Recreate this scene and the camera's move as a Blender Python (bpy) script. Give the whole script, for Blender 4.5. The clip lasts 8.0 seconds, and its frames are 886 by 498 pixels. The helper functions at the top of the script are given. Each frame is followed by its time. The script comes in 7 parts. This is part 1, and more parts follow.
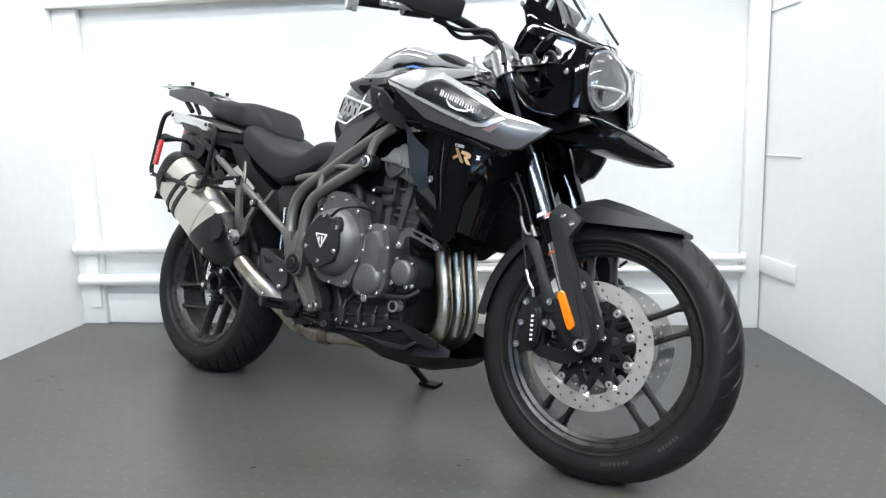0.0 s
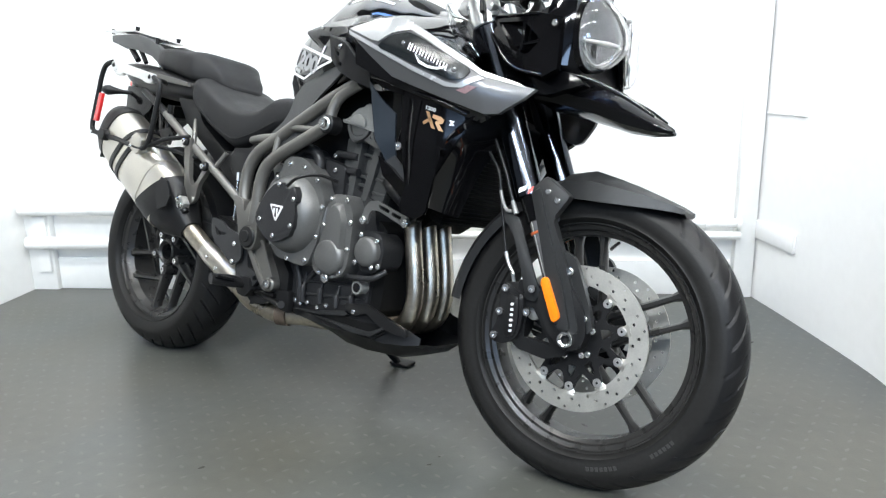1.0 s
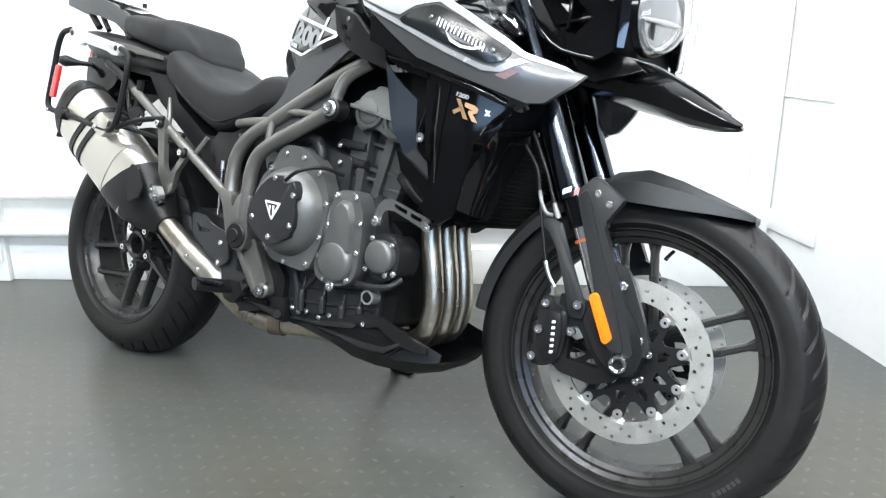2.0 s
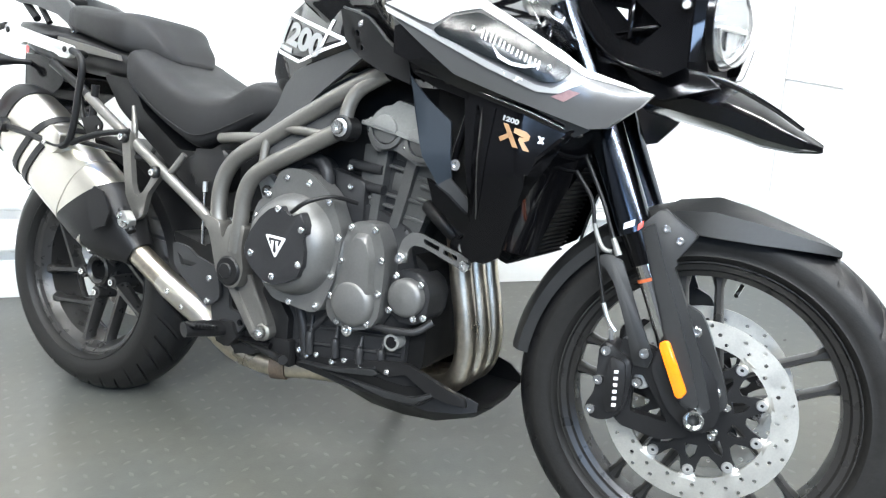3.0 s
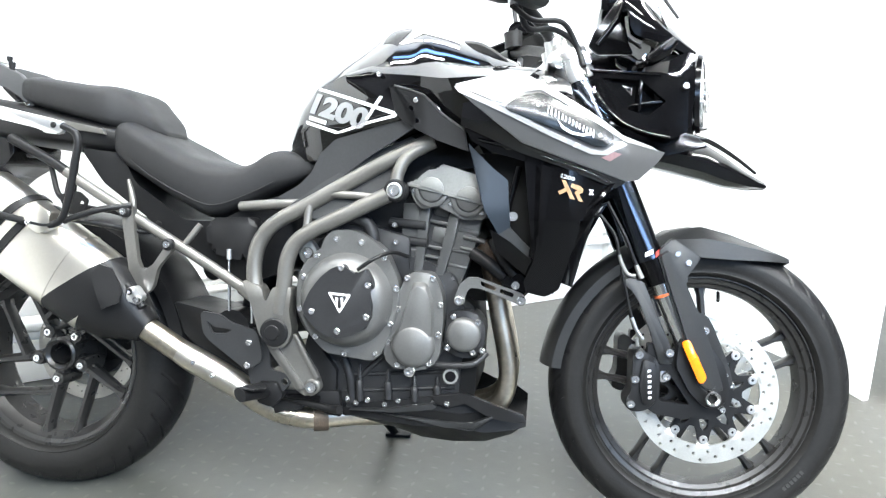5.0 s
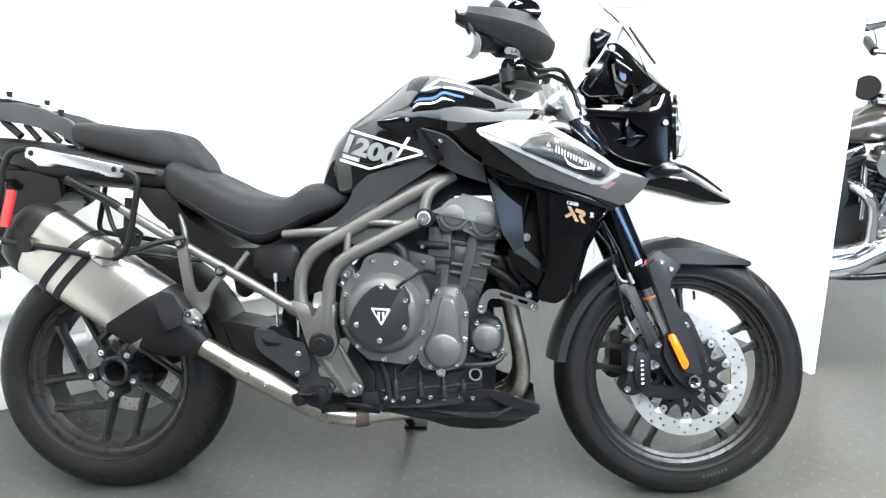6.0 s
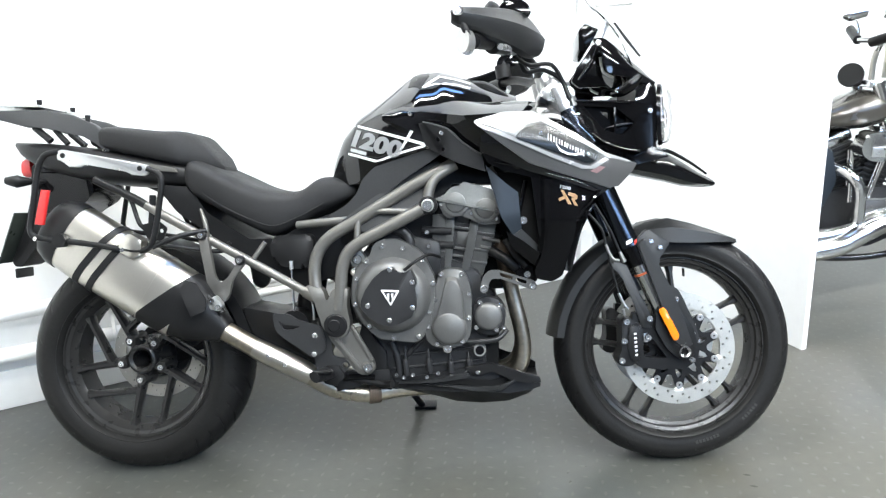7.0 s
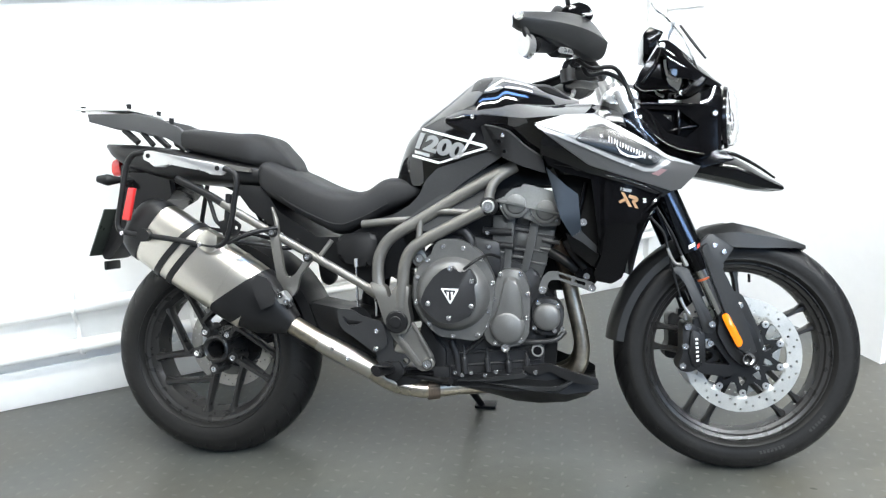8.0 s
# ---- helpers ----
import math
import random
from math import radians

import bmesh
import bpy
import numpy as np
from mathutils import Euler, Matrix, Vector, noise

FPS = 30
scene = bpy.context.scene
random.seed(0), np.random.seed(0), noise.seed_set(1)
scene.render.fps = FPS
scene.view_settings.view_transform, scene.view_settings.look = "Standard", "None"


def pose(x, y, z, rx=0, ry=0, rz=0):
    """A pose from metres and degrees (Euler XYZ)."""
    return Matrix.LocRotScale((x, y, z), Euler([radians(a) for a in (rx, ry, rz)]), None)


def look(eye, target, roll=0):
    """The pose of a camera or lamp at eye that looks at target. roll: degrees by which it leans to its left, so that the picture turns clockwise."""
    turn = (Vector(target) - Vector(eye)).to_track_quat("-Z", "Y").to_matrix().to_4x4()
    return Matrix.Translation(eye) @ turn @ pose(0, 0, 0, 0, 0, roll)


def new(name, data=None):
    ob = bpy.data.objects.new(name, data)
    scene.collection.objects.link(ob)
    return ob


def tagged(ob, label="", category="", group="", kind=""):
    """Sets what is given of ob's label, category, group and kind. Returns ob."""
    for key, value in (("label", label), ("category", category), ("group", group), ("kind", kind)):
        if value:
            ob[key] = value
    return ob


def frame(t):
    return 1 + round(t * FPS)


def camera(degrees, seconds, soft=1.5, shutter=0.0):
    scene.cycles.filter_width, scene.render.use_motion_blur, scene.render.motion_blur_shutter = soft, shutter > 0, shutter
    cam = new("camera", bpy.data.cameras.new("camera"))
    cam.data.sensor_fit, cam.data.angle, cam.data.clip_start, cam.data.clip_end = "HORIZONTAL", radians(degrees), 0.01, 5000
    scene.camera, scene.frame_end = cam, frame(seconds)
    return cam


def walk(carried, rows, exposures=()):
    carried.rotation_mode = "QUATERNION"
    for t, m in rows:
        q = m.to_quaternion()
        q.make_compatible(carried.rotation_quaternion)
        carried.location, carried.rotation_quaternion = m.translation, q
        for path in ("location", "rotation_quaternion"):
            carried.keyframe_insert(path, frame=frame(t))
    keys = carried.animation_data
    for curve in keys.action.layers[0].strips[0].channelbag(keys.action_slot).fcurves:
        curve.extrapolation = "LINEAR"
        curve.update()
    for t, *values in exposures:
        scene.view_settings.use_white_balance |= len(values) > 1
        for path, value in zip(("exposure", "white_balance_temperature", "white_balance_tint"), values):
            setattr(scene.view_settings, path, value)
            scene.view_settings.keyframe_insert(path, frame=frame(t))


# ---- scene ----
cam = camera(64.0, 8.0, soft=1.3)
PATH = [
    (0, (2.235, -1.483, 0.834), (1.027, 0.079, 0.516), -1.6),
    (0.5, (2.194, -1.372, 0.852), (1.01, 0.187, 0.438), -1.9),
    (1, (2.127, -1.288, 0.87), (0.972, 0.275, 0.4), -1.2),
    (1.5, (2.006, -1.225, 0.865), (0.896, 0.359, 0.36), -0.6),
    (2.8, (1.687, -1.127, 0.978), (0.769, 0.529, 0.332), -0.5),
    (3, (1.626, -1.098, 0.985), (0.744, 0.569, 0.319), -0.8),
    (3.5, (1.487, -1.067, 0.987), (0.719, 0.64, 0.283), -0.8),
    (4, (1.329, -1.114, 1.018), (0.741, 0.665, 0.318), -0.2),
    (4.5, (1.245, -1.227, 1.055), (0.839, 0.62, 0.402), 0.2),
    (4.7, (1.212, -1.323, 1.029), (0.869, 0.57, 0.48), 0.1),
    (5.8, (1.033, -1.621, 1.182), (0.875, 0.284, 0.594), -0.7),
    (6, (1.014, -1.671, 1.188), (0.887, 0.237, 0.603), -1.3),
    (6.5, (1.006, -1.756, 1.182), (0.915, 0.158, 0.611), -2.5),
    (7, (1.029, -1.806, 1.178), (0.884, 0.104, 0.604), -3.0),
    (7.5, (1.048, -1.832, 1.171), (0.781, 0.07, 0.613), -3.6),
    (8, (1.063, -1.843, 1.171), (0.718, 0.05, 0.625), -3.6),
]
walk(cam, [(t, look(eye, target, roll)) for t, eye, target, roll in PATH],
     exposures=[(0.0, -0.22), (0.5, -0.02), (1.5, 0.22), (3.0, 0.78), (4.0, 1.14), (4.6, 1.16), (6.0, 0.56), (7.0, 0.44), (8.0, 0.36)])

# ---- world, lights, exposure ----
world = bpy.data.worlds.new("world")
scene.world = world
world.use_nodes = True
_wn = world.node_tree.nodes
_sky = _wn.new("ShaderNodeTexSky")
_sky.sky_type = "NISHITA"
_sky.sun_disc = False
_sky.sun_elevation, _sky.sun_rotation = radians(40), radians(150)
world.node_tree.links.new(_sky.outputs[0], _wn["Background"].inputs[0])
_wn["Background"].inputs[1].default_value = 0.12

# room axes: the back wall runs 30.5 degrees off the motorcycle's length
ROOM = Matrix.Translation((1.49, 1.622, 0)) @ Matrix.Rotation(radians(30.5), 4, "Z")
# in ROOM: x along the back wall (0 at its right end, minus to the left), y outwards through it, z up
WALL_L = -3.03
FRONT = -9.5
SIDE = 7.0
HEIGHT = 4.0


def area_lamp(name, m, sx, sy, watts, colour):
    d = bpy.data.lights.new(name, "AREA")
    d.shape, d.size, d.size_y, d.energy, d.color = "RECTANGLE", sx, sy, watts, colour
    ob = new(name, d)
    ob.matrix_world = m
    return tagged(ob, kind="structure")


# unseen bluish area lamp added on the front wall; no window is built
area_lamp("blue_front_lamp", ROOM @ Matrix.Translation((-0.5, FRONT + 0.06, 3.3)) @ Matrix.Rotation(radians(78), 4, "X"), 6.0, 1.0, 165, (0.44, 0.65, 1.0))
# unseen area lamps added below the ceiling to light the bay and aisle
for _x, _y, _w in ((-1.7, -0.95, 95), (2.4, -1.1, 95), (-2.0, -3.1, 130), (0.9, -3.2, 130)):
    area_lamp("unseen_ceiling_lamp", ROOM @ Matrix.Translation((_x, _y, HEIGHT - 0.10)), 2.4, 0.16, _w, (0.985, 1.0, 0.975))
# unseen blue lamp added for overhead reflections; the ceiling has no opening
area_lamp("overhead_blue_lamp", ROOM @ Matrix.Translation((-1.0, -0.50, HEIGHT - 0.10)), 2.6, 0.22, 18, (0.20, 0.42, 1.0))
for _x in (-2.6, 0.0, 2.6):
    area_lamp("unseen_ceiling_lamp", ROOM @ Matrix.Translation((_x, -5.4, HEIGHT - 0.10)), 2.4, 0.30, 230, (0.86, 0.93, 1.0))


# ---- materials ----
def rgb(*c):
    return (*c, 1.0)


def material(name, colour, rough=0.5, metal=0.0, coat=0.0, vary=0.15, scale=12.0, bump=0.0, bump_scale=120.0, rough_vary=0.12, spec=0.5):
    """A painted or bare surface with two scales of variation in colour and gloss and a fine relief."""
    m = bpy.data.materials.new(name)
    m.use_nodes = True
    nt = m.node_tree
    b = nt.nodes["Principled BSDF"]
    tc = nt.nodes.new("ShaderNodeTexCoord")
    n1 = nt.nodes.new("ShaderNodeTexNoise")
    n1.inputs["Scale"].default_value, n1.inputs["Detail"].default_value = scale, 6
    n2 = nt.nodes.new("ShaderNodeTexNoise")
    n2.inputs["Scale"].default_value, n2.inputs["Detail"].default_value = scale * 9, 3
    for n in (n1, n2):
        nt.links.new(tc.outputs["Object"], n.inputs["Vector"])
    add = nt.nodes.new("ShaderNodeMath")
    add.operation = "MULTIPLY_ADD"
    nt.links.new(n1.outputs[0], add.inputs[0])
    add.inputs[1].default_value = 0.7
    nt.links.new(n2.outputs[0], add.inputs[2])
    rng = nt.nodes.new("ShaderNodeMapRange")
    nt.links.new(add.outputs[0], rng.inputs[0])
    rng.inputs[1].default_value, rng.inputs[2].default_value = 0.55, 1.15
    rng.inputs[3].default_value, rng.inputs[4].default_value = 1 - vary, 1 + vary
    mul = nt.nodes.new("ShaderNodeVectorMath")
    mul.operation = "SCALE"
    mul.inputs[0].default_value = colour
    nt.links.new(rng.outputs[0], mul.inputs["Scale"])
    nt.links.new(mul.outputs[0], b.inputs["Base Color"])
    rr = nt.nodes.new("ShaderNodeMapRange")
    nt.links.new(n1.outputs[0], rr.inputs[0])
    rr.inputs[1].default_value, rr.inputs[2].default_value = 0.3, 0.7
    rr.inputs[3].default_value, rr.inputs[4].default_value = max(0.02, rough * (1 - rough_vary)), min(1, rough * (1 + rough_vary))
    nt.links.new(rr.outputs[0], b.inputs["Roughness"])
    b.inputs["Metallic"].default_value = metal
    b.inputs["Coat Weight"].default_value = coat
    b.inputs["Coat Roughness"].default_value = 0.04
    b.inputs["Specular IOR Level"].default_value = spec
    if bump:
        nb = nt.nodes.new("ShaderNodeTexNoise")
        nb.inputs["Scale"].default_value, nb.inputs["Detail"].default_value = bump_scale, 4
        nt.links.new(tc.outputs["Object"], nb.inputs["Vector"])
        bp = nt.nodes.new("ShaderNodeBump")
        bp.inputs["Strength"].default_value, bp.inputs["Distance"].default_value = bump, 0.002
        nt.links.new(nb.outputs[0], bp.inputs["Height"])
        nt.links.new(bp.outputs[0], b.inputs["Normal"])
    return m


M_WALL = material("white_wall_paint", (0.80, 0.80, 0.78), 0.45, vary=0.03, scale=2.5, bump=0.06, bump_scale=60)
M_BOARD = material("white_board", (0.82, 0.82, 0.81), 0.35, vary=0.02, scale=3, bump=0.03, bump_scale=40)
M_PIPE = material("white_pipe_paint", (0.80, 0.80, 0.78), 0.3, vary=0.04, scale=14, bump=0.08, bump_scale=90)
M_DIM = material("unseen_wall_dark", (0.09, 0.09, 0.095), 0.6, vary=0.08, scale=2)
M_CEIL = material("ceiling_paint", (0.10, 0.10, 0.10), 0.7, vary=0.04, scale=2)
M_FLOOR = material("grey_rubber_floor", (0.080, 0.079, 0.075), 0.33, vary=0.12, scale=3, bump=0.10, bump_scale=220, rough_vary=0.08)
_nt = M_FLOOR.node_tree
_pn = _nt.nodes.new("ShaderNodeTexNoise")
_pn.inputs["Scale"].default_value, _pn.inputs["Detail"].default_value = 1.1, 3
_nt.links.new([n for n in _nt.nodes if n.bl_idname == "ShaderNodeTexCoord"][0].outputs["Object"], _pn.inputs["Vector"])
_mr = _nt.nodes.new("ShaderNodeMapRange")
_mr.inputs[1].default_value, _mr.inputs[2].default_value = 0.40, 0.62
_nt.links.new(_pn.outputs[0], _mr.inputs[0])
_mx = _nt.nodes.new("ShaderNodeMix")
_mx.data_type = "RGBA"
_mx.inputs[6].default_value, _mx.inputs[7].default_value = rgb(0.066, 0.064, 0.053), rgb(0.061, 0.066, 0.063)
_nt.links.new(_mr.outputs[0], _mx.inputs[0])
_nt.links.new(_mx.outputs[2], [n for n in _nt.nodes if n.bl_idname == "ShaderNodeVectorMath"][0].inputs[0])
# studs a little lighter than the floor around them
M_STUD = material("pale_rubber_stud", (0.088, 0.087, 0.079), 0.33, vary=0.2, scale=4, rough_vary=0.2)
M_BLACK = material("satin_black_plastic", (0.0075, 0.0075, 0.0079), 0.42, vary=0.15, scale=20, bump=0.10, bump_scale=500, spec=0.28)
M_MATTE = material("matt_black_plastic", (0.0150, 0.0155, 0.0160), 0.42, vary=0.12, scale=20, bump=0.12, bump_scale=600, spec=0.4)
M_GLOSS = material("gloss_black_paint", (0.0025, 0.0025, 0.003), 0.06, coat=0.3, vary=0.1, scale=6)
M_PAINT = material("polished_black_paint", (0.0025, 0.0025, 0.003), 0.06, coat=0.9, vary=0.1, scale=6)
M_DARK = material("semi_gloss_black_plastic", (0.0028, 0.0028, 0.0032), 0.12, vary=0.1, scale=18, bump=0.02, bump_scale=300, spec=0.24)
M_BADGE = material("dark_badge_enamel", (0.006, 0.008, 0.009), 0.24, vary=0.1, scale=20)
M_BLUSH = material("pinkish_red_patch", (0.30, 0.19, 0.195), 0.35, metal=0.3)
M_LAMP = material("satin_silver_reflector", (0.46, 0.47, 0.48), 0.20, metal=0.9, vary=0.05, scale=20)
M_HEEL = material("charcoal_plate_paint", (0.026, 0.0265, 0.0275), 0.38, metal=0.2, vary=0.1, scale=30, bump=0.1, bump_scale=700)
M_RUST = material("rusty_steel", (0.10, 0.075, 0.055), 0.6, metal=0.5, vary=0.4, scale=40)
M_FORK = material("black_anodised_tube", (0.062, 0.070, 0.084), 0.15, metal=1.0, vary=0.04, scale=20)
M_GRAPHITE = material("graphite_frame_paint", (0.185, 0.179, 0.165), 0.44, metal=0.75, vary=0.07, scale=25, bump=0.05, bump_scale=600)
# partly darker than the covers to put shade between castings into the colour
M_ENGINE = material("dark_engine_casting", (0.021, 0.0212, 0.0225), 0.38, metal=0.15, vary=0.12, scale=30, bump=0.22, bump_scale=700, spec=0.35)
M_CYL = material("grey_cylinder_casting", (0.085, 0.086, 0.085), 0.38, metal=0.45, vary=0.12, scale=30, bump=0.2, bump_scale=700, spec=0.4)
M_COVER = material("charcoal_engine_cover", (0.118, 0.118, 0.115), 0.40, metal=0.5, vary=0.08, scale=25, bump=0.15, bump_scale=800)
M_GREY = material("grey_head_casting", (0.23, 0.23, 0.222), 0.38, metal=0.3, vary=0.08, scale=25, bump=0.15, bump_scale=700)
M_SILVER = material("silver_grey_paint", (0.112, 0.112, 0.114), 0.30, metal=0.5, coat=0.3, vary=0.02, scale=30, rough_vary=0.04)
M_BRIGHT = material("bright_silver_paint", (0.45, 0.455, 0.46), 0.25, metal=0.4, coat=0.5, vary=0.03, scale=30)
M_STEEL = material("brushed_steel", (0.64, 0.61, 0.55), 0.32, metal=1.0, vary=0.03, scale=18, bump=0.02, bump_scale=300, rough_vary=0.05)
M_HEADER = material("heat_tinted_steel", (0.50, 0.455, 0.375), 0.30, metal=1.0, vary=0.22, scale=9, bump=0.05, bump_scale=300)
M_DISC = material("ground_steel_disc", (0.60, 0.585, 0.54), 0.45, metal=1.0, vary=0.08, scale=40, bump=0.06, bump_scale=500)
M_CHROME = material("polished_steel", (0.78, 0.78, 0.77), 0.14, metal=1.0, vary=0.03, scale=40)
M_BOLT = material("zinc_plated_bolt", (0.72, 0.72, 0.71), 0.24, metal=1.0, vary=0.05, scale=60)
M_ALU = material("cast_aluminium", (0.70, 0.70, 0.69), 0.30, metal=0.9, vary=0.06, scale=30)
M_WHEEL = material("charcoal_wheel_paint", (0.034, 0.033, 0.032), 0.29, metal=0.45, vary=0.04, scale=30, bump=0.05, bump_scale=500)
M_RUBBER = material("tyre_rubber", (0.008, 0.008, 0.0085), 0.38, vary=0.3, scale=10, bump=0.2, bump_scale=350, spec=0.22)
M_SIDEWALL = material("dusty_tyre_sidewall", (0.0110, 0.0107, 0.0102), 0.50, vary=0.25, scale=14, bump=0.15, bump_scale=250, spec=0.22)
M_MARK = material("pale_sidewall_mark", (0.024, 0.0235, 0.022), 0.6, vary=0.3, scale=80)
M_SEAT = material("black_seat_vinyl", (0.0135, 0.0135, 0.014), 0.58, vary=0.12, scale=12, bump=0.3, bump_scale=900, spec=0.28)
M_TAPE = material("white_decal", (0.72, 0.72, 0.72), 0.3, vary=0.03)
M_NUMBER = material("silver_number_film", (0.27, 0.275, 0.28), 0.35, metal=0.3, vary=0.08, scale=60)
M_SATIN = material("satin_grey_black_plastic", (0.034, 0.035, 0.036), 0.34, vary=0.12, scale=20, bump=0.12, bump_scale=600, spec=0.5)
M_GOLD = material("copper_decal", (0.38, 0.22, 0.115), 0.35, metal=0.4, vary=0.05)
M_RED = material("red_reflector", (0.55, 0.02, 0.02), 0.15, coat=0.8, vary=0.1, scale=60)
M_ORANGE = material("orange_reflector", (0.85, 0.20, 0.006), 0.15, coat=0.8, vary=0.15, scale=60)
M_REDTAPE = material("red_decal", (0.55, 0.04, 0.03), 0.3)
M_ORING = material("orange_ring", (0.60, 0.14, 0.05), 0.4)
# bluish tint over black: the air vane's sky reflection put into the colour
M_BLUE = material("bluish_black_tint", (0.016, 0.0225, 0.031), 0.40, metal=0.2, vary=0.05)
M_PLATE = material("dark_plate", (0.03, 0.035, 0.03), 0.3)
# near-black for radiator fins; on filler blocks it puts gap shade into the colour
M_DEEP_BLACK = material("fin_and_gap_black", (0.004, 0.004, 0.004), 0.6, spec=0.15)


def glass(name, colour=(1, 1, 1), rough=0.02):
    m = bpy.data.materials.new(name)
    m.use_nodes = True
    b = m.node_tree.nodes["Principled BSDF"]
    b.inputs["Base Color"].default_value = rgb(*colour)
    b.inputs["Transmission Weight"].default_value = 1.0
    b.inputs["Roughness"].default_value = rough
    b.inputs["IOR"].default_value = 1.45
    return m


M_GLASS = glass("clear_lens")
M_SCREEN = glass("clear_windscreen", (0.93, 0.95, 0.96))


# ---- mesh helpers ----
def finish(bm, name, mat, sharp=38):
    bmesh.ops.remove_doubles(bm, verts=bm.verts, dist=1e-5)
    bmesh.ops.recalc_face_normals(bm, faces=bm.faces)
    lim = radians(sharp)
    for f in bm.faces:
        f.smooth = True
    for e in bm.edges:
        e.smooth = len(e.link_faces) == 2 and e.calc_face_angle(0) < lim
    me = bpy.data.meshes.new(name)
    bm.to_mesh(me)
    bm.free()
    me.materials.append(mat)
    return me


def part(name, bm, mat, parent, label="", m=None, sharp=38):
    me = finish(bm, name, mat, sharp)
    ob = new(name, me)
    ob.parent = parent
    if m is not None:
        ob.matrix_local = m
    if label:
        ob["label"] = label
    return ob


def piece(name, me, parent, m, label=""):
    ob = new(name, me)
    ob.parent = parent
    ob.matrix_local = m
    if label:
        ob["label"] = label
    return ob


def curve_pts(pts, per=6):
    """A smooth line through the points."""
    p = [Vector(q) for q in pts]
    if len(p) < 3:
        return p
    e = [p[0] * 2 - p[1]] + p + [p[-1] * 2 - p[-2]]
    out = []
    for i in range(1, len(e) - 2):
        for k in range(per):
            t = k / per
            a, b, c, d = e[i - 1], e[i], e[i + 1], e[i + 2]
            out.append(0.5 * (2 * b + (c - a) * t + (2 * a - 5 * b + 4 * c - d) * t * t + (3 * b - 3 * c + d - a) * t ** 3))
    out.append(p[-1])
    return out


def tube(bm, pts, r, seg=12, per=6, flat=1.0):
    """A round bar along a smooth line; r one radius or one for each point; flat squashes it sideways."""
    line = curve_pts(pts, per)
    rs = r if isinstance(r, (list, tuple)) else [r] * len(pts)
    n = len(line)
    rad = np.interp(np.linspace(0, len(pts) - 1, n), range(len(pts)), rs)
    rings = []
    t0 = (line[1] - line[0]).normalized()
    up = t0.orthogonal().normalized() if abs(t0.y) > 0.9 else (Vector((0, 1, 0)) - t0 * t0.y).normalized()
    for i, q in enumerate(line):
        t = (line[min(i + 1, n - 1)] - line[max(i - 1, 0)]).normalized()
        up = (up - t * up.dot(t)).normalized()
        side = t.cross(up)
        rings.append([bm.verts.new(q + (up * math.cos(2 * math.pi * k / seg) * flat + side * math.sin(2 * math.pi * k / seg)) * rad[i]) for k in range(seg)])
    for a, b in zip(rings, rings[1:]):
        for k in range(seg):
            bm.faces.new((a[k], a[(k + 1) % seg], b[(k + 1) % seg], b[k]))
    bm.faces.new(rings[0][::-1])
    bm.faces.new(rings[-1])
    return bm


def tubes(*args, **kw):
    bm = bmesh.new()
    for pts, r in args:
        tube(bm, pts, r, **kw)
    return bm


def loft(bm, rings, caps=True, closed=True):
    vs = [[bm.verts.new(p) for p in r] for r in rings]
    n = len(vs[0])
    for a, b in zip(vs, vs[1:]):
        for k in range(n if closed else n - 1):
            bm.faces.new((a[k], a[(k + 1) % n], b[(k + 1) % n], b[k]))
    if caps:
        bm.faces.new(vs[0][::-1])
        bm.faces.new(vs[-1])
    return bm


def lathe(bm, prof, seg=64, centre=(0, 0, 0), closed=False):
    """A solid of turning about the y axis: prof of (radius, y)."""
    c = Vector(centre)
    vs = [[bm.verts.new(c + Vector((r * math.cos(a), y, r * math.sin(a)))) for r, y in prof] for a in [2 * math.pi * k / seg for k in range(seg)]]
    n = len(prof)
    for k in range(seg):
        a, b = vs[k], vs[(k + 1) % seg]
        for i in range(n if closed else n - 1):
            f = [a[i], a[(i + 1) % n], b[(i + 1) % n], b[i]]
            try:
                bm.faces.new(f)
            except ValueError:
                pass
    return bm


def disc_solid(r, y0, y1, seg=32, bevel=0.003, centre=(0, 0, 0)):
    """A round boss from y0 to y1 with a softened rim."""
    bm = bmesh.new()
    s = 1 if y1 > y0 else -1
    lathe(bm, [(1e-4, y0), (r, y0), (r, y1 - s * bevel), (r - bevel, y1), (1e-4, y1)], seg, centre)
    return bm


def prism(bm, prof, y0, y1, bevel=0.003, segs=2, shrink=0.0):
    """A plate of an outline (x, z) between two y's, its rims rounded; shrink draws the y1 side in."""
    cx = sum(p[0] for p in prof) / len(prof)
    cz = sum(p[1] for p in prof) / len(prof)
    a = [bm.verts.new((x, y0, z)) for x, z in prof]
    b = [bm.verts.new((x + (cx - x) * shrink, y1, z + (cz - z) * shrink)) for x, z in prof]
    n = len(prof)
    f1, f2 = bm.faces.new(a), bm.faces.new(b[::-1])
    for k in range(n):
        bm.faces.new((a[k], b[k], b[(k + 1) % n], a[(k + 1) % n]))
    if bevel:
        es = list({e for f in (f1, f2) for e in f.edges})
        bmesh.ops.bevel(bm, geom=es, offset=bevel, segments=segs, affect="EDGES", profile=0.5, clamp_overlap=True)
    return bm


def plate(prof, y0, y1, bevel=0.003, shrink=0.0):
    return prism(bmesh.new(), prof, y0, y1, bevel, 2, shrink)


